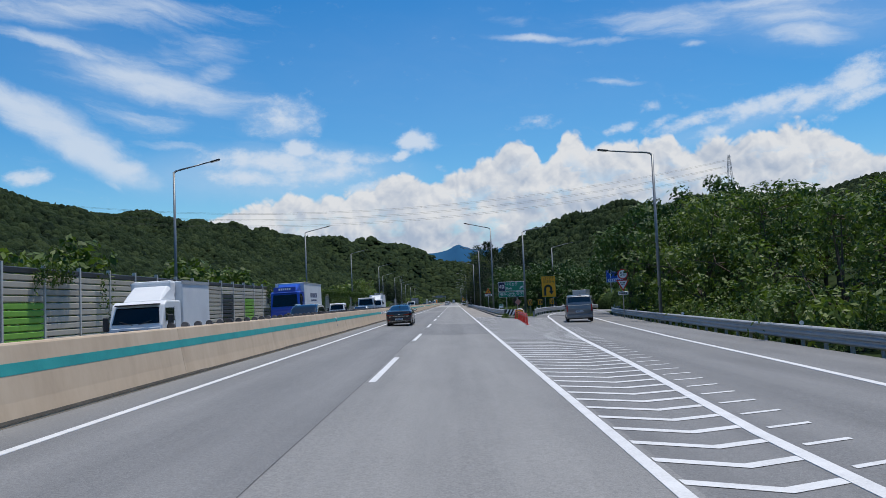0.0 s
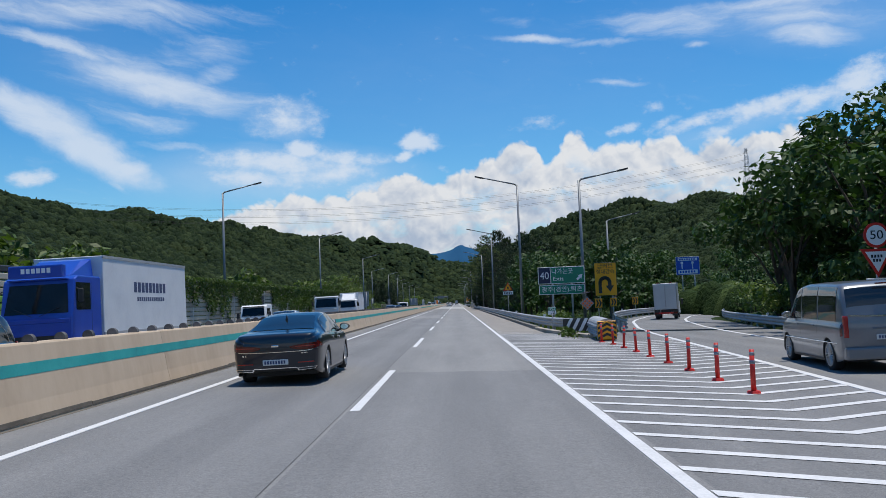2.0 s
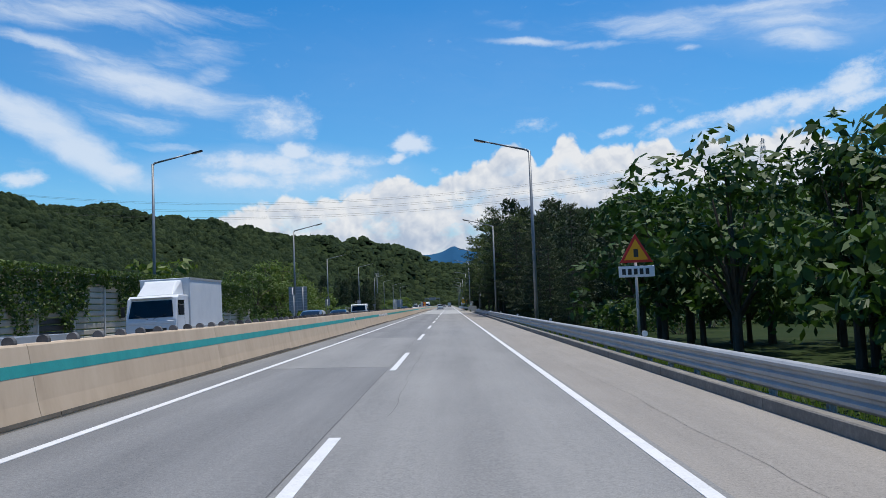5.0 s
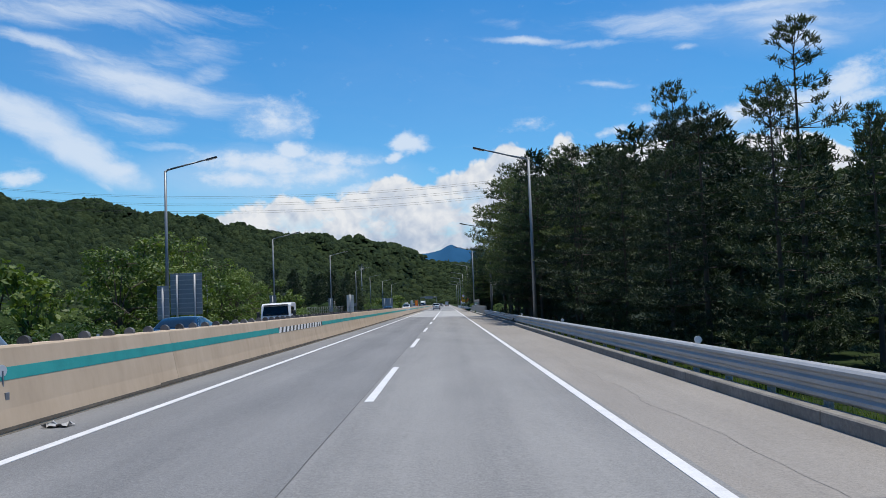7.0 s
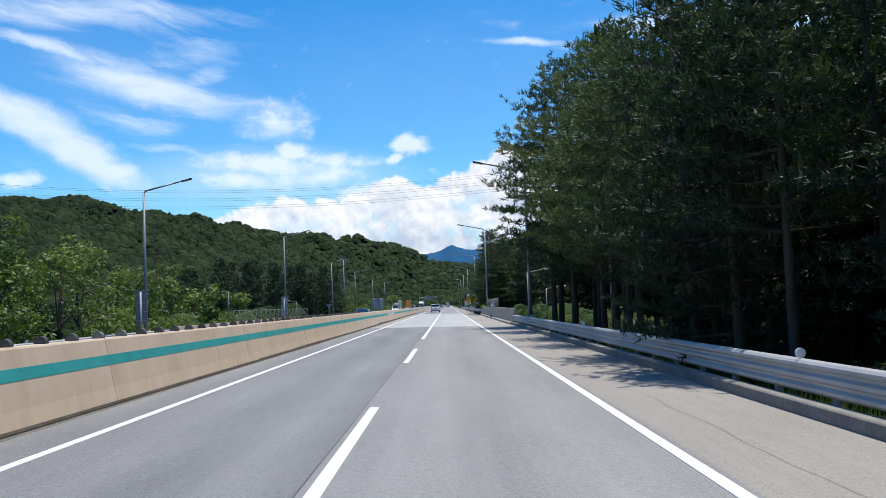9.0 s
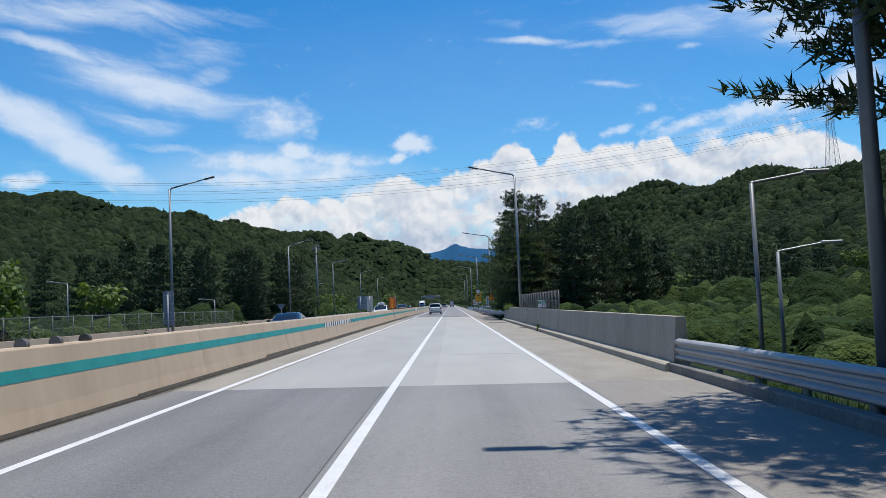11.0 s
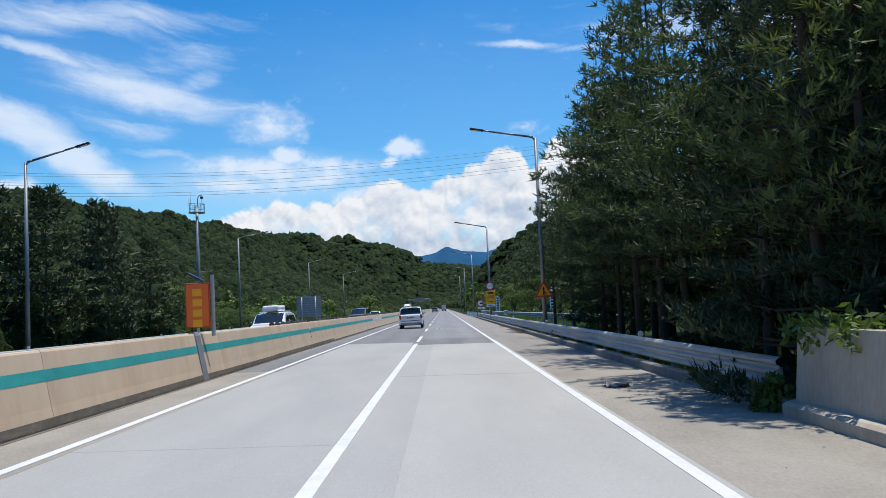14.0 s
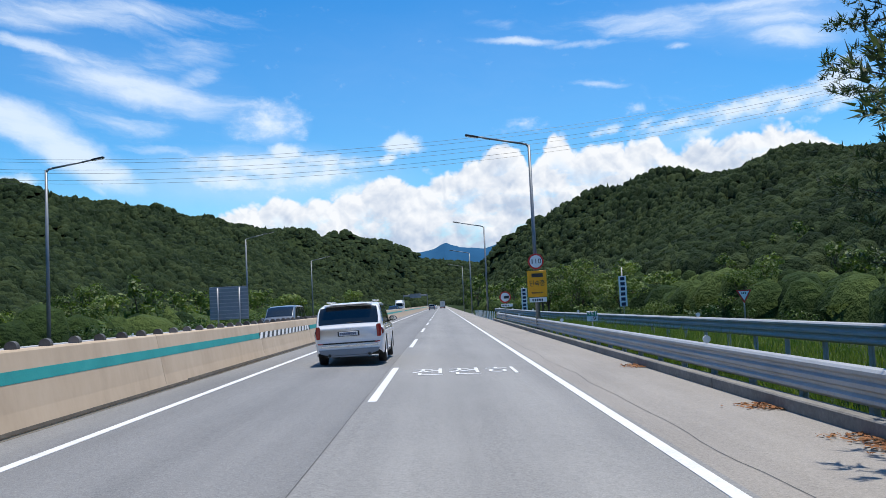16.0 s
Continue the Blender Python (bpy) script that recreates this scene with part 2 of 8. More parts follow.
def asphalt(name, dark, light, warm=0.0, tracks=0.0, centre=0.0, lane=3.6):
    """Worn asphalt: coarse aggregate, long faint streaks, blotches and darker wheel tracks along y."""
    m = bpy.data.materials.new(name)
    m.use_nodes = True
    k = Nodes(m.node_tree)
    b = m.node_tree.nodes["Principled BSDF"]
    at = k.add("ShaderNodeTexCoord").outputs["Object"]
    x, y, z = k.split(at)
    stone = k.noise(at, 55.0, 2, 0.7)
    speck = k.noise(at, 21.0, 3, 0.75)
    long = k.noise(k.vmath("MULTIPLY", at, (2.2, 0.05, 1.0)), 1.6, 4, 0.6)
    blot = k.noise(k.vmath("MULTIPLY", at, (1.0, 0.25, 1.0)), 0.5, 5, 0.65)
    f = k.math("ADD", k.math("MULTIPLY", stone, 0.6), k.math("MULTIPLY", speck, 0.4))
    f = k.math("ADD", f, k.math("ADD", k.math("MULTIPLY", long, 0.14), k.math("MULTIPLY", blot, 0.3)))
    if tracks:
        wave = k.math("COSINE", k.math("MULTIPLY", k.math("SUBTRACT", x, centre), 2 * math.tau / lane))
        f = k.math("SUBTRACT", f, k.math("MULTIPLY", wave, tracks))
    f = k.math("SUBTRACT", f, 0.22)
    mid = tuple((p + q) / 2 for p, q in zip(dark, light))
    k.put(b.inputs["Base Color"], k.ramp(f, (0.3, dark), (0.5, mid), (0.7, light)))
    b.inputs["Roughness"].default_value = 0.82
    b.inputs["Specular IOR Level"].default_value = 0.35
    n = k.add("ShaderNodeBump")
    n.inputs["Strength"].default_value, n.inputs["Distance"].default_value = 0.55, 0.012
    k.put(n.inputs["Height"], k.math("ADD", stone, speck))
    k.put(b.inputs["Normal"], n.outputs[0])
    MATS[name] = m
    return m


M_ASPHALT = asphalt("asphalt", (0.1, 0.102, 0.106), (0.235, 0.235, 0.235), tracks=0.035, centre=-3.15)
M_ASPHALT_L = asphalt("asphalt_pale", (0.135, 0.136, 0.138), (0.285, 0.282, 0.275), tracks=0.03, centre=0.4)
M_SHOULDER = asphalt("asphalt_shoulder", (0.16, 0.148, 0.135), (0.33, 0.305, 0.275))
M_SLAB = material("concrete_slab", [(0.26, 0.26, 0.25), (0.315, 0.312, 0.3), (0.37, 0.365, 0.345)], 0.5, 0.85, bump=0.3, bump_scale=60, grain=50, grain_mix=0.4, stretch=(1, 0.25, 1))
M_SLAB_PALE = material("concrete_slab_pale", [(0.29, 0.288, 0.275), (0.345, 0.342, 0.325), (0.4, 0.395, 0.372)], 0.5, 0.85, bump=0.3, bump_scale=60, grain=50, grain_mix=0.4, stretch=(1, 0.25, 1))
M_SLAB_TAN = material("concrete_slab_stained", [(0.19, 0.172, 0.145), (0.265, 0.243, 0.208), (0.335, 0.31, 0.27)], 0.9, 0.9, bump=0.35, bump_scale=60, grain=30, grain_mix=0.45, stretch=(1, 0.4, 1))
M_PAINT = material("road_paint", [grey(0.46), grey(0.6), grey(0.7)], 2.5, 0.6, bump=0.2, grain=30, grain_mix=0.5)
M_BARRIER = material("barrier_concrete", [(0.4, 0.305, 0.212), (0.5, 0.39, 0.28), (0.575, 0.465, 0.345)], 0.8, 0.85, bump=0.07, bump_scale=30, grain=5, grain_mix=0.3, stretch=(1, 0.8, 0.3))
M_CONCRETE = material("grey_concrete", [(0.25, 0.22, 0.175), (0.35, 0.31, 0.252), (0.44, 0.395, 0.325)], 0.9, 0.9, bump=0.2, bump_scale=25, grain=12, grain_mix=0.4, stretch=(1, 1, 0.35))
M_TEAL = material("teal_paint", [(0.015, 0.22, 0.22), (0.02, 0.29, 0.28), (0.04, 0.34, 0.33)], 1.5, 0.6, grain=30)
M_BLACK = material("black_paint", [grey(0.018), grey(0.03), grey(0.045)], 2, 0.55)
M_WHITE = material("white_paint", [grey(0.66), grey(0.76), grey(0.82)], 2, 0.5, grain=25)
M_GALV = material("galvanised_steel", [(0.3, 0.305, 0.31), (0.38, 0.385, 0.39), (0.46, 0.465, 0.46)], 1.2, 0.55, 0.3, grain=25, grain_mix=0.4)
M_FENCE = material("weathered_fence", [(0.13, 0.13, 0.125), (0.19, 0.188, 0.18), (0.26, 0.255, 0.24)], 1.2, 0.6, 0.3, grain=25, grain_mix=0.4)
M_KERB = material("kerb_concrete", [(0.11, 0.105, 0.095), (0.18, 0.17, 0.155), (0.27, 0.255, 0.23)], 1.2, 0.92, bump=0.4, bump_scale=25, grain=14, grain_mix=0.45)
M_POLE = material("pole_steel", [(0.16, 0.175, 0.19), (0.21, 0.225, 0.24), (0.27, 0.285, 0.3)], 1.2, 0.5, 0.5, grain=20)
M_DARK = material("dark_plastic", [grey(0.012), grey(0.02), grey(0.03)], 4, 0.5)
M_STUB = material("stub_plastic", [grey(0.05), grey(0.1), grey(0.15)], 4, 0.7, per_object=0.5)
M_POST_PALE = material("pale_post", [(0.4, 0.39, 0.36), (0.5, 0.49, 0.455), (0.58, 0.57, 0.53)], 1.2, 0.6, grain=20)
M_PANEL = material("noise_panel", [(0.33, 0.295, 0.235), (0.42, 0.38, 0.305), (0.5, 0.455, 0.37)], 0.7, 0.7, grain=20, grain_mix=0.4, per_object=0.25)
M_PANEL_GREEN = material("noise_panel_green", [(0.13, 0.3, 0.03), (0.17, 0.38, 0.04), (0.22, 0.44, 0.06)], 0.7, 0.6)
M_PANEL_DARK = material("noise_panel_dark", [grey(0.02), grey(0.03), grey(0.045)], 0.7, 0.5)
M_GRASS_GROUND = material("verge_soil", [(0.012, 0.022, 0.008), (0.022, 0.036, 0.012), (0.04, 0.045, 0.02)], 0.5, 0.95, grain=8, grain_mix=0.5, spec=0.05)
M_FOREST = material("forest_leaf", [(0.01, 0.019, 0.01), (0.023, 0.038, 0.016), (0.05, 0.069, 0.028)], 0.03, 0.8, grain=0.9, grain_mix=0.35, bump=1.0, bump_scale=0.8, spec=0.04, bump_dist=1.6, island=0.26)
# far range: the haze of distance is painted into this blue base colour
M_HAZE_PAINT = material("far_mountain", [(0.02, 0.075, 0.15), (0.025, 0.09, 0.18), (0.035, 0.11, 0.2)], 0.004, 1.0, spec=0.0)
M_SCRUB = material("scrub_leaf", [(0.012, 0.025, 0.008), (0.03, 0.052, 0.015), (0.068, 0.098, 0.028)], 0.25, 0.8, grain=1.8, grain_mix=0.45, bump=1.0, bump_scale=2.2, spec=0.05, bump_dist=0.5, island=0.42)
M_LEAF = material("leaf", [(0.042, 0.074, 0.015), (0.088, 0.138, 0.028), (0.15, 0.195, 0.048)], 0.35, 0.55, grain=3, grain_mix=0.5, translucent=0.3, spec=0.3, per_object=0.3, island=0.3)
M_LEAF_DARK = material("leaf_dark", [(0.02, 0.05, 0.012), (0.036, 0.08, 0.017), (0.06, 0.11, 0.025)], 0.35, 0.6, grain=3, grain_mix=0.5, translucent=0.2, spec=0.3, per_object=0.3, island=0.3)
M_NEEDLE = material("pine_needle", [(0.027, 0.05, 0.024), (0.058, 0.09, 0.039), (0.12, 0.148, 0.06)], 0.4, 0.65, grain=3, grain_mix=0.5, translucent=0.25, spec=0.3, per_object=0.42, island=0.3)
# pine needles again, with the shade inside the wood put into the colour
M_NEEDLE_SHADED = material("dark_pine_needle", [(0.015, 0.03, 0.015), (0.032, 0.053, 0.025), (0.074, 0.099, 0.042)], 0.4, 0.65, grain=3, grain_mix=0.5, translucent=0.12, spec=0.3, per_object=0.3, island=0.3)
M_BARK = material("bark", [(0.03, 0.024, 0.018), (0.07, 0.055, 0.04), (0.12, 0.095, 0.07)], 3, 0.95, bump=0.8, bump_scale=14, stretch=(1, 1, 0.2))
M_GLASS = material("tinted_glass", [(0.008, 0.011, 0.014), (0.012, 0.016, 0.02)], 1, 0.04, spec=0.8)
M_TYRE = material("tyre", [grey(0.012), grey(0.02), grey(0.03)], 8, 0.85)
M_RIM = material("alloy", [grey(0.32), grey(0.4), grey(0.48)], 4, 0.38, 0.6)
M_CHROME = material("chrome", [grey(0.7), grey(0.78), grey(0.85)], 4, 0.12, 1.0)
M_LAMP_RED = material("tail_lamp", [(0.07, 0.003, 0.003), (0.13, 0.006, 0.005)], 4, 0.15, clear=0.5)
M_LAMP_BRIGHT = material("red_tail_lamp", [(0.28, 0.012, 0.01), (0.4, 0.02, 0.016)], 4, 0.2, clear=0.5)
M_PLATE = material("number_plate", [grey(0.6), grey(0.68)], 4, 0.5)
M_ORANGE = material("orange_sheet", [(0.8, 0.13, 0.01), (0.85, 0.17, 0.015)], 2, 0.45)
M_RED = material("red_sheet", [(0.55, 0.02, 0.015), (0.62, 0.03, 0.02)], 2, 0.5)
M_YELLOW = material("yellow_sheet", [(0.9, 0.36, 0.006), (0.96, 0.42, 0.008)], 2, 0.5)
M_GREEN_SIGN = material("green_sheet", [(0.01, 0.2, 0.11), (0.014, 0.23, 0.13)], 2, 0.45)
M_NAVY = material("navy_sheet", [(0.01, 0.015, 0.05), (0.015, 0.02, 0.07)], 2, 0.5)
M_BLUE_SIGN = material("blue_sheet", [(0.01, 0.07, 0.42), (0.014, 0.09, 0.5)], 2, 0.45)
M_SIGN_WHITE = material("white_sheet", [grey(0.82), grey(0.88)], 2, 0.5)
M_BOARD_PALE = material("pale_board", [(0.42, 0.44, 0.42), (0.5, 0.52, 0.49), (0.56, 0.58, 0.54)], 2, 0.6)
M_SIGN_BACK = material("sign_back", [(0.2, 0.22, 0.25), (0.27, 0.29, 0.32)], 2, 0.5, 0.4)

# ---------------------------------------------------------------- letters
TEXT = {}
for words in ("40", "나가는곳", "Exit", "광주(경안).퇴촌", "급커브", "절대감속", "50", "352", "351", ".2", ".0", ".9", "110", "단속중", "천천히"):
    glyphs = bpy.data.curves.new("letters", "FONT")
    glyphs.body, glyphs.size, glyphs.extrude, glyphs.align_x, glyphs.align_y = words, 1.0, 0.004, "CENTER", "CENTER"
    holder = bpy.data.objects.new("letters", glyphs)
    scene.collection.objects.link(holder)
    bpy.context.view_layer.update()
    letters = bpy.data.meshes.new_from_object(holder.evaluated_get(bpy.context.evaluated_depsgraph_get()))
    letters.materials.clear()
    TEXT[words] = (letters, holder.dimensions.x)
    bpy.data.objects.remove(holder)

# ---------------------------------------------------------------- helpers for shapes


def part(name, bm, mat, parent=None, label="", smooth=False):
    me = bpy.data.meshes.new(name)
    bm.to_mesh(me)
    bm.free()
    if smooth:
        me.shade_smooth()
    me.materials.append(mat)
    ob = new(name, me)
    ob.parent = parent
    if label:
        tagged(ob, label)
    return ob


def thing(name, label, category, place=None, group="", kind=""):
    ob = new(name)
    ob.empty_display_size = 0.3
    if place is not None:
        ob.matrix_basis = place
    return tagged(ob, label, category, group, kind)


def whole(name, bm, mat, label, category, group="", kind="", smooth=False):
    return tagged(part(name, bm, mat, None, "", smooth), label, category, group, kind)


def box(bm, x0, x1, y0, y1, z0, z1):
    vs = [bm.verts.new((x, y, z)) for z in (z0, z1) for x, y in ((x0, y0), (x1, y0), (x1, y1), (x0, y1))]
    for f in ((3, 2, 1, 0), (4, 5, 6, 7), (0, 1, 5, 4), (1, 2, 6, 5), (2, 3, 7, 6), (3, 0, 4, 7)):
        bm.faces.new([vs[i] for i in f])
    return bm


def bev(bm, w, seg=2):
    bmesh.ops.bevel(bm, geom=bm.edges[:], offset=w, segments=seg, affect="EDGES", profile=0.6)
    return bm


def tube(bm, a, b, r0, r1=None, n=10, caps=True):
    a, b = Vector(a), Vector(b)
    r1 = r0 if r1 is None else r1
    d = (b - a).normalized()
    s = d.cross(Vector((0, 0, 1)) if abs(d.z) < 0.9 else Vector((1, 0, 0))).normalized()
    w = d.cross(s)
    rings = []
    for p, r in ((a, r0), (b, r1)):
        rings.append([bm.verts.new(p + (s * math.cos(i * math.tau / n) + w * math.sin(i * math.tau / n)) * r) for i in range(n)])
    for i in range(n):
        bm.faces.new((rings[0][i], rings[0][i - 1], rings[1][i - 1], rings[1][i]))
    if caps:
        bm.faces.new(rings[0])
        bm.faces.new(rings[1][::-1])
    return bm


def sweep(bm, profile, path, closed=True):
    """A profile of (across, up) carried along a path of (x, y, z), square to it in plan."""
    rings = []
    for i, p in enumerate(path):
        a, b = Vector(path[max(0, i - 1)]), Vector(path[min(len(path) - 1, i + 1)])
        d = (b - a)
        side = Vector((d.y, -d.x, 0)).normalized()
        rings.append([bm.verts.new(Vector(p) + side * u + Vector((0, 0, w))) for u, w in profile])
    m = len(profile)
    for r0, r1 in zip(rings, rings[1:]):
        for j in range(m if closed else m - 1):
            bm.faces.new((r0[j], r0[(j + 1) % m], r1[(j + 1) % m], r1[j]))
    if closed:
        bm.faces.new(rings[0][::-1])
        bm.faces.new(rings[-1])
    bmesh.ops.recalc_face_normals(bm, faces=bm.faces[:])
    return bm


def road_z(x):
    """Height of the paved surface: both carriageways fall outwards from the median."""
    return -0.02 * x if x > -6.35 else 0.127 + 0.02 * (x + 6.35)


def lerp_path(keys, y):
    return float(np.interp(y, [k[0] for k in keys], [k[1] for k in keys]))

# ---------------------------------------------------------------- ground and hills
RIDGE_R = [(-300, 330, 60), (300, 330, 66), (700, 340, 72), (890, 345, 86), (1040, 350, 108), (1386, 300, 138), (1700, 260, 152), (2350, 230, 165), (3000, 220, 160), (3600, 210, 160), (4600, 200, 150)]
RIDGE_L = [(-300, -430, 104), (930, -500, 116), (1280, -500, 142), (1850, -500, 168), (2400, -300, 180), (2800, -205, 192), (3200, -140, 196), (3450, -45, 172), (4600, -45, 115)]
RAMP = [(-60, 5.2), (0, 5.45), (10, 5.8), (21, 6.6), (35, 7.45), (56.5, 9.1), (68, 10.1), (81, 11.2), (89, 12.2), (101, 14.4), (107.5, 16.0), (118, 19.3),
        (130, 24.5), (141, 31.5), (150, 40.0), (156, 50.0)]


def soft01(s):
    s = np.clip(s, 0, 1)
    return s * s * (3 - 2 * s)


def hill_height(x, y):
    """Height of the land; x and y are arrays."""
    yr = [r[0] for r in RIDGE_R]
    xr, hr = np.interp(y, yr, [r[1] for r in RIDGE_R]), np.interp(y, yr, [r[2] for r in RIDGE_R])
    yl = [r[0] for r in RIDGE_L]
    xl, hl = np.interp(y, yl, [r[1] for r in RIDGE_L]), np.interp(y, yl, [r[2] for r in RIDGE_L])
    wave = 0.10 * np.sin(y / 61.0 + x / 83.0) + 0.07 * np.sin(y / 27.0 - x / 39.0 + 1.3) + 0.05 * np.sin(x / 17.0 + y / 23.0)
    foot_r = np.minimum(60 + 30 * np.sin(y / 140.0), xr * 0.45)
    s = (x - foot_r) / np.maximum(xr - foot_r, 30)
    h = hr * np.sin(np.clip(s, 0, 1) * np.pi / 2) ** 1.25 * (1 + wave * np.clip(s, 0, 1) * (1.2 - np.clip(s, 0, 1)) * 2) - np.clip(s - 1, 0, 3) * hr * 0.15
    foot_l = np.maximum(-110 + 25 * np.sin(y / 170.0), xl * 0.25)
    s = (x - foot_l) / np.minimum(xl - foot_l, -30)
    hh = hl * np.sin(np.clip(s, 0, 1) * np.pi / 2) ** 1.25 * (1 + wave * np.clip(s, 0, 1) * (1.2 - np.clip(s, 0, 1)) * 2) - np.clip(s - 1, 0, 3) * hl * 0.15
    h = np.maximum(h, hh)
    h = np.maximum(h, (152 - 0.13 * np.clip(x, -100, 240)) * np.exp(-((y - 3400) / 420.0) ** 2) * (1 + 0.03 * np.sin(x / 70.0)))
    bank = 3.4 * soft01((x - 17) / 14.0) * soft01((118 - y) / 25.0)
    near = np.maximum(h, 0) + bank * (x < 80) * (x > 0)
    paved = soft01((np.abs(x + 6.35) - 11.5) / 5.0)
    return -0.55 - 0.35 * soft01((np.abs(x) - 20) / 20.0) + near * 1.0 + 0 * paved


def grid_mesh(name, xs, ys, zfun, mat):
    X, Y = np.meshgrid(xs, ys)
    Z = zfun(X, Y)
    n, m = len(xs), len(ys)
    co = np.stack([X, Y, Z], -1).reshape(-1, 3)
    i = (np.arange(m - 1)[:, None] * n + np.arange(n - 1)[None]).ravel()
    faces = np.stack([i, i + 1, i + n + 1, i + n], -1)
    me = bpy.data.meshes.new(name)
    me.from_pydata(co.tolist(), [], faces.tolist())
    me.shade_smooth()
    me.materials.append(mat)
    return new(name, me)


xs = np.unique(np.concatenate([np.arange(-1400, -200, 25), np.arange(-200, -20, 8), np.arange(-20, 60, 4), np.arange(60, 400, 10), np.arange(400, 1401, 40)]))
ys = np.unique(np.concatenate([np.arange(-300, 0, 30), np.arange(0, 450, 8), np.arange(450, 1500, 20), np.arange(1500, 4501, 50)]))
tagged(grid_mesh("ground", xs, ys, hill_height, M_GRASS_GROUND), "green valley floor and hillsides under dense summer woods", "ground", kind="structure")


def far_range(name, y, knots, label, seed):
    rnd = random.Random(seed)
    bm = bmesh.new()
    xs = np.linspace(knots[0][0], knots[-1][0], 160)
    rows = []
    for depth, f in ((0, 0.0), (90, 0.45), (220, 0.8), (330, 1.0)):
        row = []
        for x in xs:
            h = np.interp(x, [k[0] for k in knots], [k[1] for k in knots])
            j = 1 + 0.03 * noise.noise((x / 60, depth / 80, seed)) + 0.012 * noise.noise((x / 14, depth / 40, seed + 3))
            row.append(bm.verts.new((x, y + depth + 30 * noise.noise((x / 90, seed, depth)), -5 + h * f * j)))
        rows.append(row)
    for r0, r1 in zip(rows, rows[1:]):
        for a, b, c, d in zip(r0, r0[1:], r1[1:], r1):
            bm.faces.new((a, b, c, d))
    return whole(name, bm, M_HAZE_PAINT, label, "mountain", kind="structure", smooth=True)


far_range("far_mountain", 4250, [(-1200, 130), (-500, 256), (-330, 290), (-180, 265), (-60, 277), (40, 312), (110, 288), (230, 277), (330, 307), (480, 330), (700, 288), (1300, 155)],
          "mountain range at the end of the valley, haze painted into its blue", 4)

# ---------------------------------------------------------------- road
Y0, Y1 = -60.0, 1500.0
SLAB0, SLAB1, SLAB_EDGE = 257.0, 347.8, 330.5


def strip(bm, x0, x1, y0, y1, lift=0.0, thick=0.3):
    """A paved strip that follows the cross fall."""
    pts = []
    for z in (-thick, 0.0):
        for x, y in ((x0, y0), (x1, y0), (x1, y1), (x0, y1)):
            pts.append(bm.verts.new((x, y, road_z(x) + lift + z)))
    for f in ((3, 2, 1, 0), (4, 5, 6, 7), (0, 1, 5, 4), (1, 2, 6, 5), (2, 3, 7, 6), (3, 0, 4, 7)):
        bm.faces.new([pts[i] for i in f])
    return bm


def road_piece(name, x0, x1, runs, mat, label):
    bm = bmesh.new()
    for a, b in runs:
        strip(bm, x0, x1, a, b)
    return whole(name, bm, mat, label, "road", kind="structure")


RUNS = [(Y0, SLAB0), (SLAB1, Y1)]
road_piece("road_1", -6.35, -1.55, RUNS, M_ASPHALT, "grey asphalt passing lane of the expressway")
road_piece("road_2", -1.55, 2.36, RUNS, M_ASPHALT_L, "paler grey asphalt driving lane of the expressway")
road_piece("road_3", 2.36, 4.62, [(84, SLAB0), (SLAB_EDGE, Y1)], M_SHOULDER, "tan weathered asphalt hard shoulder")
road_piece("road_4", -18.2, -6.35, [(Y0, 232.0)], M_ASPHALT, "grey asphalt carriageway for the oncoming traffic")
road_piece("road_7", -20.9, -6.35, [(232.0, Y1)], M_ASPHALT, "grey asphalt oncoming carriageway with a wider hard shoulder")
road_piece("road_8", -6.35, -4.7, [(SLAB_EDGE, SLAB1)], M_ASPHALT, "grey asphalt strip beside the median at the bridge end")


def ramp_x(y):
    return lerp_path(RAMP, y)


bm = bmesh.new()
ys_g = list(np.arange(-60, 86.1, 4)) 
prev = None
for y in ys_g:
    xr = ramp_x(y) + 4.4
    row = [bm.verts.new((2.36, y, road_z(2.36))), bm.verts.new((xr, y, road_z(xr))), bm.verts.new((xr, y, road_z(xr) - 0.3)), bm.verts.new((2.36, y, road_z(2.36) - 0.3))]
    if prev:
        for i in range(4):
            bm.faces.new((prev[i], prev[(i + 1) % 4], row[(i + 1) % 4], row[i]))
    prev = row
bmesh.ops.recalc_face_normals(bm, faces=bm.faces[:])
whole("road_5", bm, M_ASPHALT, "grey asphalt gore and exit lane", "road", kind="structure")
ramp_path = [(ramp_x(y), y, road_z(ramp_x(y))) for y in list(np.arange(86, 156, 2.0))]
whole("road_6", sweep(bmesh.new(), [(-3.2, 0.06), (4.4, -0.09), (4.4, -0.35), (-3.2, -0.35)], ramp_path), M_ASPHALT, "grey asphalt exit ramp that bends away", "road", kind="structure")

# concrete slabs of the bridge deck
deck = thing("bridge_deck", "pale concrete bridge deck cast in slabs with open joints", "road", kind="structure")
cols = [(-6.3, -4.7, M_SLAB_TAN), (-4.699, -1.5, M_SLAB), (-1.499, -0.611, M_SLAB), (-0.61, 2.36, M_SLAB_PALE), (2.361, 4.62, M_SLAB_TAN)]
joints = list(np.linspace(SLAB0, SLAB1, 10))
slab_rnd = random.Random(5)
for x0, x1, slab_mat in cols:
    last = SLAB_EDGE if slab_mat is M_SLAB_TAN else SLAB1
    for a, b in zip(joints, joints[1:]):
        b = min(b, last)
        if b - a < 0.5:
            continue
        part("slab", strip(bmesh.new(), x0, x1, a + 0.0015, b - 0.0015, slab_rnd.uniform(-0.0015, 0.0015)), slab_mat, deck)
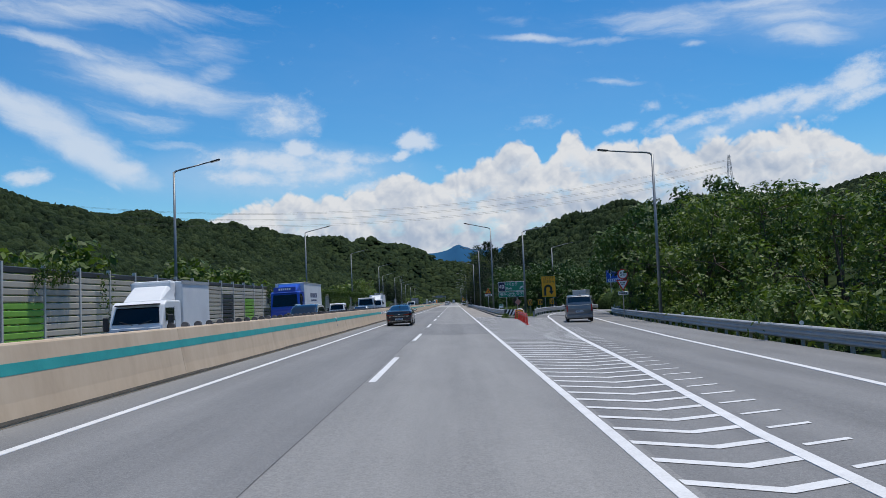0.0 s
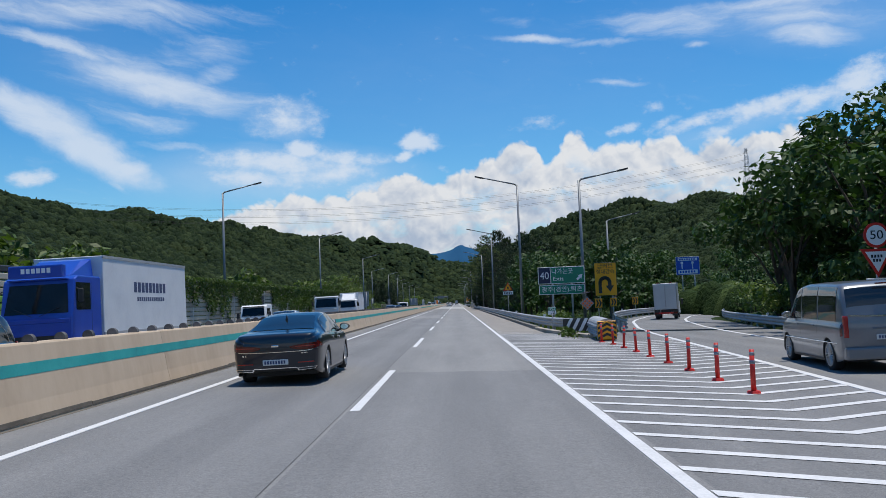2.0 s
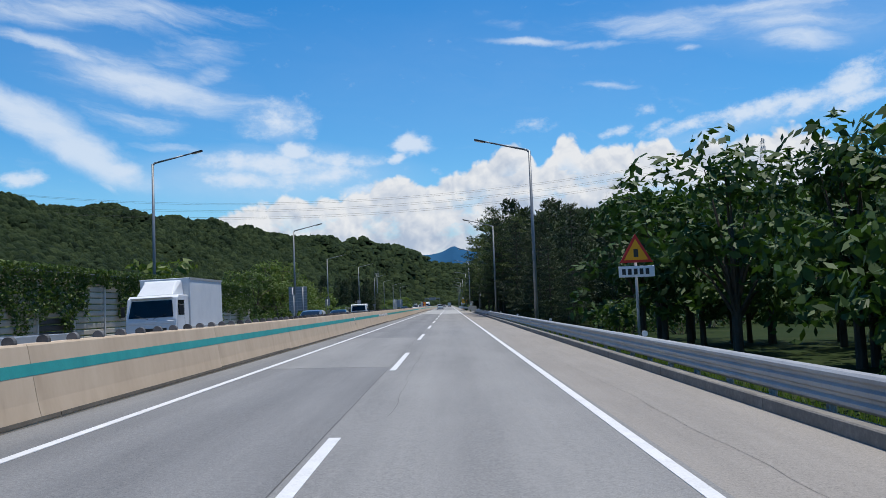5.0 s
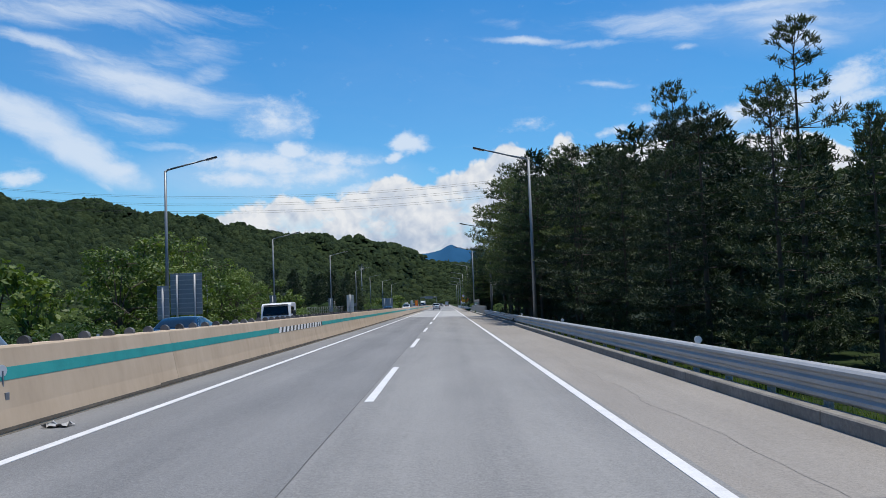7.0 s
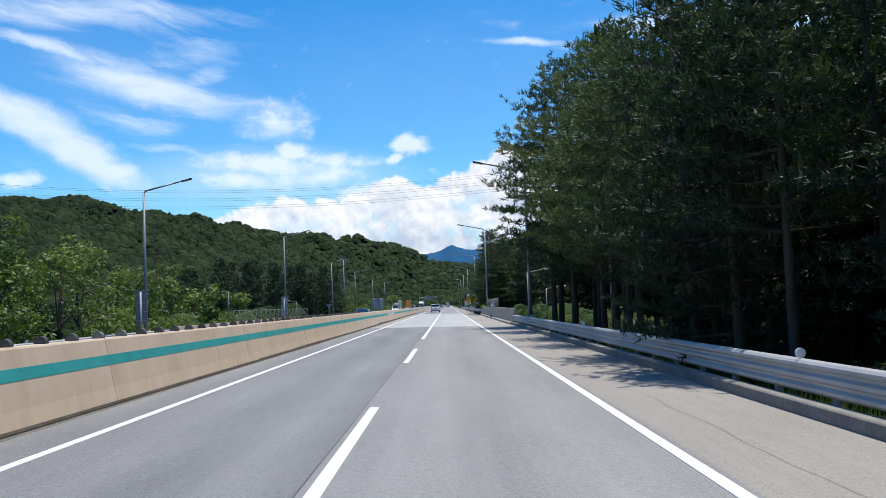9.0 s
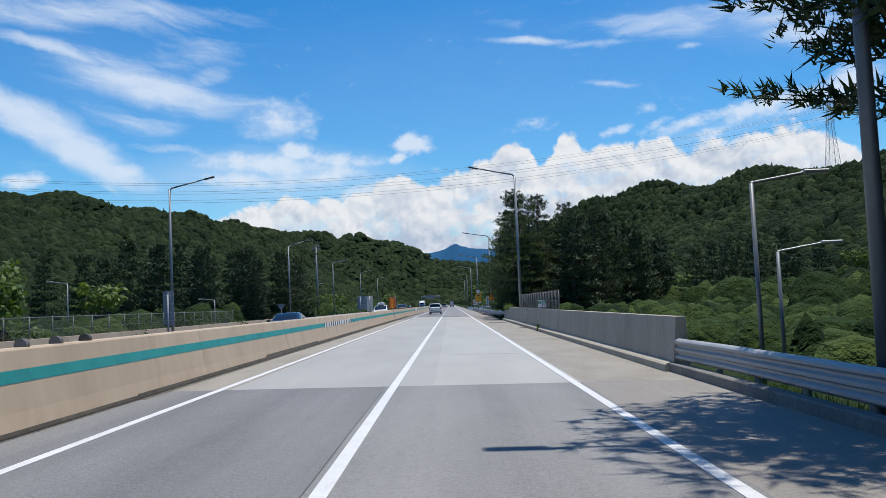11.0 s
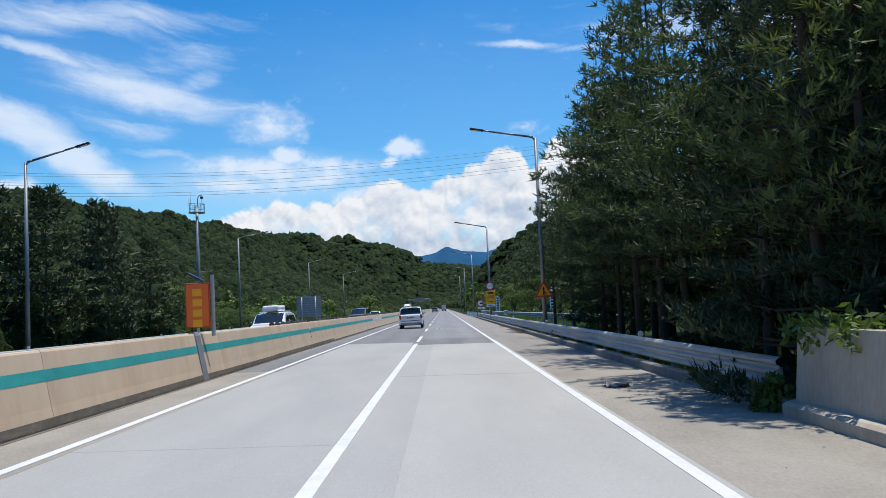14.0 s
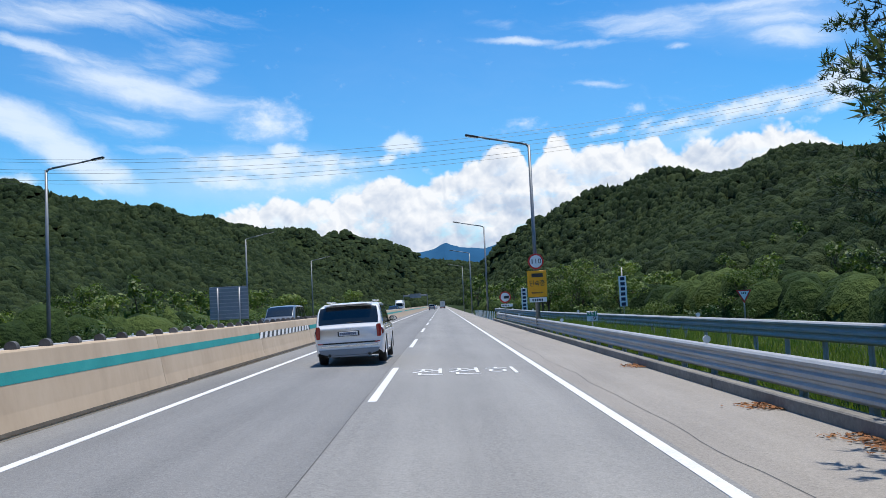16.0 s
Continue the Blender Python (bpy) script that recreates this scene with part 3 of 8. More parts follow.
for x0, x1 in ((-6.3, -4.7), (2.361, 4.62)):
    part("deck_base", strip(bmesh.new(), x0, x1, SLAB0, SLAB_EDGE, -0.03), M_CONCRETE, deck)
part("deck_base", strip(bmesh.new(), -4.69, 2.35, SLAB0, SLAB1, -0.03), M_CONCRETE, deck)

# painted lines


def line_run(name, x, w, runs, label):
    bm = bmesh.new()
    for a, b in runs:
        n = max(1, int((b - a) / 60))
        for i in range(n):
            c0, c1 = a + (b - a) * i / n, a + (b - a) * (i + 1) / n
            strip(bm, x - w / 2, x + w / 2, c0, c1, 0.008, 0.012)
    return whole(name, bm, M_PAINT, label, "road marking", kind="structure")


line_run("edge_line_1", -4.89, 0.145, [(Y0, Y1)], "white edge line beside the median")
line_run("edge_line_2", 2.2, 0.155, [(Y0, Y1)], "white edge line beside the hard shoulder")
line_run("lane_line", -1.4, 0.16, [(235.5, 346.2)], "solid white lane line across the bridge")
line_run("edge_line_3", -7.8, 0.17, [(Y0, Y1)], "white edge line of the oncoming carriageway")
dash = thing("lane_dashes", "white broken lane line", "road marking", kind="structure")
for y in [float(np.interp(i, (-4, 0, 4, 8, 9, 11), (-55.6, 17.6, 91.9, 165.5, 183.2, 218.9))) for i in range(-4, 12)] + [348.2 + 18.3 * i for i in range(0, 50)]:
    part("stripe", strip(bmesh.new(), -1.475, -1.325, y, y + 7.7, 0.008, 0.012), M_PAINT, dash)
dash2 = thing("lane_dashes", "white broken lane line of the oncoming carriageway", "road marking", kind="structure")
for i in range(0, 60):
    part("stripe", strip(bmesh.new(), -11.48, -11.32, 18.3 * i, 18.3 * i + 7.7, 0.008, 0.012), M_PAINT, dash2)


def ramp_line(name, off, y0, y1, label):
    pts = [(ramp_x(y), y, road_z(ramp_x(y))) for y in np.arange(y0, y1, 1.5)]
    bm = sweep(bmesh.new(), [(off - 0.09, 0.012 - off * 0.02), (off + 0.09, 0.012 - off * 0.02), (off + 0.09, -0.01 - off * 0.02), (off - 0.09, -0.01 - off * 0.02)], pts)
    return whole(name, bm, M_PAINT, label, "road marking", kind="structure")


ramp_line("edge_line_4", -1.9, -50, 86, "white line between the gore and the exit lane")
ramp_line("edge_line_6", -1.9, 86, 150, "white inner line of the exit ramp")
ramp_line("edge_line_5", 1.75, -50, 150, "white outer line of the exit lane")
chev = thing("gore_marking", "white chevron hatching on the gore", "road marking", kind="structure")
for i in range(70):
    y = 4.4 + i * 1.06
    xr = ramp_x(y) - 2.0
    xm = 2.3 + (xr - 2.3) * 0.56
    bm = bmesh.new()
    for a, b in (((2.3, y), (xm, y - 0.5 * (xm - 2.3))), ((xm, y - 0.5 * (xm - 2.3)), (xr, y - 0.5 * (xm - 2.3) + 0.55 * (xr - xm)))):
        vs = [bm.verts.new((px, py + dy, road_z(px) + 0.007)) for (px, py), dy in ((a, -0.11), (b, -0.11), (b, 0.11), (a, 0.11))]
        bm.faces.new(vs)
    if y < 76:
        part("chevron", bm, M_PAINT, chev)
    else:
        bm.free()
for i in range(11):
    y = 78.2 + i * 1.06
    xe = min(2.35 + (84.8 - y) * 0.62 + 2.2, 5.2)
    if xe < 2.6:
        continue
    bm = bmesh.new()
    vs = [bm.verts.new((px, py, road_z(px) + 0.007)) for px, py in ((2.3, y - 0.1), (xe, y - 0.1 - 0.62 * (xe - 2.3)), (xe, y + 0.1 - 0.62 * (xe - 2.3)), (2.3, y + 0.1))]
    bm.faces.new(vs)
    part("chevron", bm, M_PAINT, chev)
for i in range(36):
    y = 5.6 + i * 1.24
    x0 = ramp_x(y) - 1.68
    bm = bmesh.new()
    vs = [bm.verts.new((px, py, road_z(px) + 0.007)) for px, py in ((x0, y - 0.06), (x0 + 0.68, y + 0.32), (x0 + 0.68, y + 0.45), (x0, y + 0.07))]
    bm.faces.new(vs)
    part("stripe", bm, M_PAINT, chev)

# ---------------------------------------------------------------- median barrier
MED = -6.35
barrier = thing("median_barrier", "cream concrete median barrier with a teal painted band", "barrier", kind="structure")
PROFILE = [(0.36, -0.02), (0.35, 0.05), (0.29, 0.3), (0.14, 1.12), (0.12, 1.15), (-0.12, 1.15), (-0.14, 1.12), (-0.29, 0.3), (-0.355, 0.06), (-0.36, -0.02)]


def face_u(z):
    return 0.29 - (z - 0.3) * (0.15 / 0.82)


mz = road_z(MED)
seg_bm = sweep(bmesh.new(), PROFILE, [(0, 0.006, 0), (0, 9.994, 0)])
seg0 = part("barrier_segment", seg_bm, M_BARRIER, barrier)
seg0.location = (MED, -60, mz)
for i in range(1, 150):
    o = seg0.copy()
    o.location = (MED, -60 + 10 * i, mz)
    scene.collection.objects.link(o)


def band(name, y0, y1, z0, z1, mat, skew=0.0, lift=0.004):
    bm = bmesh.new()
    pts = []
    for dz, y in ((z0, y0), (z0, y1), (z1, y1 + skew), (z1, y0 + skew)):
        pts.append((face_u(dz) + lift, y, dz))
    front = [bm.verts.new((MED + u, y, mz + z)) for u, y, z in pts]
    back = [bm.verts.new((MED + u - 0.012, y, mz + z)) for u, y, z in pts]
    bm.faces.new(front)
    for i in range(4):
        bm.faces.new((front[i], front[i - 1], back[i - 1], back[i]))
    bmesh.ops.recalc_face_normals(bm, faces=bm.faces[:])
    return part(name, bm, mat, barrier)


CHEV = [(-25.5, -14.8), (75.2, 86.1), (181.9, 192.6), (279.6, 290.2), (379.8, 390.4), (480, 490.6)]
ends = [-60.0] + [v for c in CHEV for v in c] + [1400.0]
for a, b in zip(ends[::2], ends[1::2]):
    band("teal_band", a, b, 0.685, 0.86, M_TEAL)
for a, b in CHEV:
    band("black_band", a, b, 0.67, 0.87, M_BLACK)
    n = 14
    for i in range(n):
        w = (b - a) / n
        band("white_stripe", a + i * w, a + i * w + w * 0.5, 0.67, 0.87, M_WHITE, 0.3 if i < n - 1 else 0.0, 0.008)
bm = bmesh.new()
tube(bm, (0, -0.05, 0.02), (0, 0.05, 0.02), 0.095, 0.095, 16)
stub = part("glare_stub", bm, M_STUB, barrier)
stub.location = (MED, 20, mz + 1.155)
for i in range(1, 300):
    y = 20 + 1.05 * i if i < 224 else 338 + 1.05 * (i - 224)
    o = stub.copy()
    o.location = (MED, y, mz + 1.155)
    scene.collection.objects.link(o)
for y in (46.5, 162.8, 291.7, 345.4):
    bm = box(bmesh.new(), MED + 0.19, MED + 0.235, y - 0.015, y + 0.015, mz + 0.45, mz + 0.82)
    box(bm, MED + 0.2, MED + 0.27, y - 0.01, y + 0.09, mz + 0.42, mz + 0.52)
    part("conduit", bm, M_SIGN_BACK, barrier, "rusty cable conduit")
    part("reflector", tube(bmesh.new(), (MED + 0.18, y, mz + 0.82), (MED + 0.22, y - 0.02, mz + 0.82), 0.085, 0.085, 14), M_WHITE, barrier)

# ---------------------------------------------------------------- guard rails
WAVES = [(0.0, 0.0), (0.05, 0.02), (0.085, 0.055), (0.085, 0.1), (0.03, 0.14), (0.03, 0.18), (0.085, 0.215), (0.085, 0.27), (0.03, 0.305), (0.03, 0.345), (0.085, 0.385), (0.085, 0.43), (0.05, 0.465), (0.0, 0.485)]
BEAM = WAVES + [(u - 0.014, w) for u, w in WAVES[::-1]]


def guard_rail(label, path, side=1, base=0.25, step=4.0, posts=2.0):
    """A steel rail along a path of (x, y, z); side +1 puts its waves towards the path's right."""
    rail = thing("guard_rail", label, "guard rail", kind="structure")
    prof = [(side * u, w + base) for u, w in BEAM]
    length = np.cumsum([0] + [math.dist(a, b) for a, b in zip(path, path[1:])])
    at = lambda s: tuple(float(np.interp(s, length, [p[i] for p in path])) for i in range(3))
    s = 0.0
    while s < length[-1] - 0.5:
        e = min(s + step, length[-1])
        n = 3
        part("beam", sweep(bmesh.new(), prof, [at(s + (e - s) * i / n) for i in range(n + 1)]), M_GALV, rail, smooth=False)
        s = e
    s = 0.3
    post_mesh = None
    while s < min(length[-1], 620):
        x, y, z = at(s)
        a, b = at(s - 0.1), at(s + 0.1)
        if post_mesh is None:
            bm = tube(bmesh.new(), (-side * 0.08, 0, -0.7), (-side * 0.08, 0, base + 0.3), 0.065, n=10)
            box(bm, min(-side * 0.05, 0), max(-side * 0.05, 0), -0.05, 0.05, base + 0.1, base + 0.26)
            p = part("post", bm, M_GALV, rail)
            post_mesh = p.data
        else:
            p = new("post", post_mesh)
            p.parent = rail
        p.location = (x, y, z)
        s += posts
    s = 9.0
    while s < min(length[-1], 400):
        x, y, z = at(s)
        part("reflector", tube(bmesh.new(), (x, y - 0.015, z + base + 0.56), (x, y + 0.015, z + base + 0.56), 0.075, n=14), M_WHITE, rail)
        part("reflector_clip", box(bmesh.new(), x - 0.012, x + 0.012, y - 0.008, y + 0.008, z + base + 0.46, z + base + 0.52), M_GALV, rail)
        s += 19.7
    return rail


RX, RZ = 4.95, -0.1
main_a = [(6.5, 80.5, RZ - 0.03), (5.75, 83.0, RZ), (5.3, 86.0, RZ), (5.05, 91, RZ), (RX, 98, RZ)] + [(RX, float(y), RZ) for y in range(104, 257, 8)] + [(RX - 0.1, 259.0, RZ)]
guard_rail("galvanised steel guard rail along the hard shoulder", main_a, -1)
main_b = [(RX, float(y), RZ) for y in range(320, 431, 5)]
guard_rail("galvanised steel guard rail along the hard shoulder past the bridge", main_b, -1)
ramp_off = lambda off, y: (ramp_x(y) + off, y, road_z(ramp_x(y) + off))
guard_rail("galvanised steel guard rail along the exit ramp", [ramp_off(4.75, float(y)) for y in np.arange(-40, 152, 3)], -1, base=0.14)
guard_rail("galvanised steel guard rail inside the exit ramp", [ramp_off(-3.2, float(y)) for y in np.arange(81, 150, 3)], 1, posts=3.0)
guard_rail("galvanised steel guard rail beside the oncoming carriageway", [(-18.1 - 2.4 * min(1.0, max(0.0, (y - 210) / 36)), float(y), road_z(-18.1)) for y in range(186, 262, 4)], 1)
guard_rail("galvanised steel guard rail beside the oncoming carriageway, past the bridge", [(-20.6, float(y), road_z(-20.6)) for y in range(340, 500, 5)], 1)
guard_rail("galvanised steel guard rail of the merging ramp", [(7.2 + max(0, 410 - y) * 0.045, float(y), 0.0) for y in range(352, 470, 4)], -1, base=0.3)
# concrete kerb under the rail
for n_k, (a, b) in enumerate(((90.0, 259.0), (319.2, 431.0))):
    kerb = thing("kerb", "low grey concrete kerb under the guard rail", "kerb", kind="structure")
    y = a
    while y < b - 0.5:
        e = min(y + 6.0, b)
        part("kerb_stone", bev(box(bmesh.new(), 4.62, 4.86, y + 0.006, e - 0.006, -0.3, 0.1), 0.02, 1), M_KERB, kerb)
        y = e
kerb = thing("kerb", "low grey concrete kerb round the gore nose", "kerb", kind="structure")
nose = [(4.74, 90.0, -0.1), (4.8, 87, -0.1), (5.05, 83.5, -0.1), (5.4, 80.5, -0.1), (5.9, 78.2, -0.12), (6.6, 77.6, -0.13)]
for a, b in zip(nose, nose[1:]):
    part("kerb_stone", sweep(bmesh.new(), [(-0.12, -0.2), (-0.12, 0.14), (-0.08, 0.17), (0.08, 0.17), (0.12, 0.14), (0.12, -0.2)], [a, b]), M_CONCRETE, kerb)

# ---------------------------------------------------------------- bridge parapet with fence
parapet = thing("parapet", "grey stained concrete bridge parapet with a stepped foot", "wall", kind="structure")
WALL = [(-0.32, -0.1), (-0.32, 0.16), (-0.26, 0.2), (-0.12, 0.22), (-0.02, 1.22), (0.2, 1.22), (0.24, -0.1)]
for i in range(10):
    a, b = 259.0 + 6.0 * i, 259.0 + 6.0 * (i + 1)
    part("wall_panel", sweep(bmesh.new(), WALL, [(4.85, a + 0.008, -0.1), (4.85, b - 0.008, -0.1)]), M_CONCRETE, parapet)
low_wall = thing("parapet", "low concrete parapet across the oncoming carriageway", "wall", kind="structure")
for i in range(9):
    a = 258 + 9.0 * i
    part("wall_panel", sweep(bmesh.new(), [(-0.2, -0.1), (-0.15, 0.95), (0.15, 0.95), (0.2, -0.1)], [(-20.6, a + 0.01, road_z(-20.6)), (-20.6, a + 8.99, road_z(-20.6))]), M_BARRIER, low_wall)

# ---------------------------------------------------------------- noise wall
noise_wall = thing("noise_wall", "ribbed beige metal noise wall with green and black panels", "noise wall", kind="structure")
NX, PITCH = -18.35, 3.68
slat_prof = [(-0.02, 0.0), (0.06, 0.035), (0.06, 0.235), (0.03, 0.265), (-0.02, 0.28), (-0.05, 0.28), (-0.05, 0.0)]
slat_mesh = None
first_k = -14
for kk in range(first_k, 35):
    y = 56.75 + PITCH * kk
    base, top = 0.15, 3.95
    part("post", box(bmesh.new(), NX - 0.09, NX + 0.11, y - 0.07, y + 0.07, -0.3, top + 0.12), M_POST_PALE, noise_wall)
    style = "plain"
    if kk in (1, 5, -6):
        style = "green"
    elif kk in (-1, 3, 10, 17):
        style = "dark"
    elif kk in (7, 24):
        style = "window"
    for r in range(12):
        if slat_mesh is None:
            bm = sweep(bmesh.new(), slat_prof, [(0, 0.075, 0), (0, PITCH - 0.075, 0)])
            ob = part("slat", bm, M_PANEL, noise_wall)
            slat_mesh = ob.data
        else:
            ob = new("slat", slat_mesh)
            ob.parent = noise_wall
        ob.location = (NX, y, base + 0.315 * r)
        mat = None
        if style == "green" and r < 7 or (kk == 5 and r < 8) or (kk == -3 and r < 3):
            mat = M_PANEL_GREEN
        elif style == "dark" and r < (5 if kk == -1 else 9):
            mat = M_PANEL_DARK
        elif style == "window" and r < 5:
            mat = M_PANEL_DARK
        elif r == 11:
            mat = M_PANEL_DARK
        if mat:
            ob.material_slots[0].link = "OBJECT"
            ob.material_slots[0].material = mat

# ---------------------------------------------------------------- street lamps


def street_lamp(x, y, height, reach, rise, label, z=0.0, second=None):
    lamp = thing("street_lamp", label, "street lamp", pose(x, y, z), group="street lamps")
    s = 1 if reach > 0 else -1
    part("pole", tube(bmesh.new(), (0, 0, -0.6), (0, 0, height), 0.125, 0.075, 14), M_POLE, lamp, smooth=True)
    part("base_plate", bev(box(bmesh.new(), -0.22, 0.22, -0.22, 0.22, -0.05, 0.03), 0.01, 1), M_GALV, lamp)
    bm = bmesh.new()
    pts = [Vector((0, 0, height - 0.12)), Vector((s * 0.12, 0, height + 0.04)), Vector((s * 0.35, 0, height + 0.1)), Vector((reach * 0.75, 0, height + rise * 0.75)), Vector((reach, 0, height + rise))]
    for a, b, r0, r1 in zip(pts, pts[1:], (0.07, 0.065, 0.06, 0.05), (0.065, 0.06, 0.05, 0.045)):
        tube(bm, a, b, r0, r1, 10)
    part("arm", bm, M_POLE, lamp, smooth=True)
    bm = bmesh.new()
    e = pts[-1]
    box(bm, -0.36, 0.36, -0.14, 0.14, -0.05, 0.05)
    bev(bm, 0.04, 2)
    bmesh.ops.transform(bm, matrix=Matrix.Translation(e + Vector((s * 0.2, 0, 0.03))) @ Matrix.Rotation(-math.atan2(rise, abs(reach)) * s, 4, "Y"), verts=bm.verts)
    head = part("lamp_head", bm, M_DARK, lamp)
    bm = box(bmesh.new(), -0.25, 0.25, -0.1, 0.1, -0.068, -0.055)
    bmesh.ops.transform(bm, matrix=Matrix.Translation(e + Vector((s * 0.2, 0, 0.03))) @ Matrix.Rotation(-math.atan2(rise, abs(reach)) * s, 4, "Y"), verts=bm.verts)
    part("lens", bm, M_SIGN_WHITE, head)
    return lamp


R_LABEL = "dark grey steel street lamp with an arm over the road"
for x, y, top, rise in ((5.52, 110.0, 11.1, 0.7), (5.42, 159.4, 11.1, 0.7), (5.38, 203.0, 10.45, 0.75), (5.3, 250.8, 10.4, 0.65), (4.95, 302.3, 11.1, 0.65), (5.15, 350.9, 10.4, 0.55), (4.97, 397.0, 10.1, 0.6),
                        (5.0, 446.0, 10.2, 0.6), (5.0, 495.0, 10.2, 0.6), (5.0, 545.0, 10.2, 0.6)):
    street_lamp(x, y, top, -2.85, rise, R_LABEL, -0.15)
for x, y, top, rise in ((-19.1, 9.0, 11.8, 0.65), (-19.1, 59.2, 11.8, 0.65), (-19.1, 112.2, 11.8, 0.65), (-19.1, 162.5, 11.8, 0.65), (-17.5, 204.2, 10.9, 0.65), (-20.6, 252.4, 10.35, 0.65), (-20.4, 301.2, 11.1, 0.65),
                        (-21.1, 350.0, 10.25, 0.75), (-22.2, 399.6, 10.5, 0.5), (-22.3, 449.0, 10.4, 0.6), (-22.3, 498.0, 10.4, 0.6)):
    street_lamp(x, y, top, 2.75, rise, "grey steel street lamp beyond the oncoming carriageway", -0.2)
street_lamp(14.1, 56.5, 11.2, -3.1, 0.35, R_LABEL.replace("road", "exit lane"), -0.2)
street_lamp(8.55, 96.9, 9.5, 2.7, 0.55, "dark grey street lamp in the gore reaching over the exit ramp", -0.2)
street_lamp(14.8, 122.0, 9.0, 2.6, 0.6, "dark grey street lamp beside the exit ramp", -0.2)

# ---------------------------------------------------------------- vehicles
M_CAR_BLUE = material("deep_blue_car_paint", [(0.003, 0.006, 0.014), (0.004, 0.008, 0.019)], 2, 0.3, 0.0, clear=0.8, spec=0.3)
M_CAR_WHITE = material("white_car_paint", [grey(0.76), grey(0.82)], 2, 0.25, clear=0.8)
M_CAR_SILVER = material("silver_car_paint", [(0.13, 0.14, 0.155), (0.16, 0.17, 0.185)], 2, 0.3, 0.3, clear=0.6)
M_CAR_NAVY = material("navy_car_paint", [(0.01, 0.014, 0.025), (0.014, 0.02, 0.035)], 2, 0.22, 0.2, clear=0.8)
M_TRUCK_BLUE = material("truck_blue", [(0.008, 0.05, 0.36), (0.012, 0.065, 0.44)], 2, 0.35, clear=0.4)
M_BOX_WHITE = material("cargo_white", [(0.55, 0.57, 0.6), (0.64, 0.66, 0.68), (0.7, 0.71, 0.72)], 0.8, 0.5, grain=12)
M_BOX_SILVER = material("cargo_silver", [(0.4, 0.42, 0.44), (0.5, 0.52, 0.54)], 0.8, 0.4, 0.4)
M_HEADLAMP = material("headlamp", [grey(0.55), grey(0.7)], 4, 0.08, 0.3, clear=1.0)
M_BRAKE = material("light_strip_red", [(0.35, 0.012, 0.008), (0.45, 0.02, 0.012)], 4, 0.2, clear=0.5)
M_INK = material("lettering_ink", [(0.03, 0.05, 0.12), (0.04, 0.06, 0.14)], 4, 0.6)


def glide(keys, y):
    """Smooth curve through the keys, with no overshoot."""
    ks, vs = [k[0] for k in keys], [k[1] for k in keys]
    if y <= ks[0]:
        return vs[0]
    if y >= ks[-1]:
        return vs[-1]
    i = max(j for j in range(len(ks) - 1) if ks[j] <= y)
    sl = [(vs[j + 1] - vs[j]) / (ks[j + 1] - ks[j]) for j in range(len(ks) - 1)]
    m = []
    for j in (i, i + 1):
        if j == 0 or j == len(ks) - 1:
            m.append(sl[min(j, len(sl) - 1)])
        else:
            m.append(0.0 if sl[j - 1] * sl[j] <= 0 else 2 * sl[j - 1] * sl[j] / (sl[j - 1] + sl[j]))
    h = ks[i + 1] - ks[i]
    t = (y - ks[i]) / h
    return vs[i] * (1 + 2 * t) * (1 - t) ** 2 + m[0] * h * t * (1 - t) ** 2 + vs[i + 1] * t * t * (3 - 2 * t) + m[1] * h * t * t * (t - 1)


def section(z0, zb, zr, w, wr, s):
    """Half section of a car: s from 0 at the sill to 1 at the roof's centre."""
    up = min(1.0, (zr - zb) / 0.3)
    pts = [(0.0, 0.93 * w, z0), (0.06, 0.955 * w, z0 + 0.06), (0.14, 0.965 * w, z0 + 0.16), (0.27, 0.995 * w, z0 + (zb - z0) * 0.55), (0.36, w, z0 + (zb - z0) * 0.76), (0.42, 0.985 * w, zb - 0.07), (0.5, 0.95 * w, zb),
           (0.65, 0.5 * (0.95 * w + wr) + 0.028 * max(0.0, zr - zb), zb + (zr - 0.07 - zb) * 0.55), (0.8, wr, zr - 0.075 * up),
           (0.83, wr - 0.035, zr - 0.048 * up), (0.86, wr - 0.09, zr - 0.028 * up), (0.93, 0.5 * wr, zr - 0.008 * up), (1.0, 0.0, zr)]
    return glide([(p[0], p[1]) for p in pts], s), glide([(p[0], p[2]) for p in pts], s)


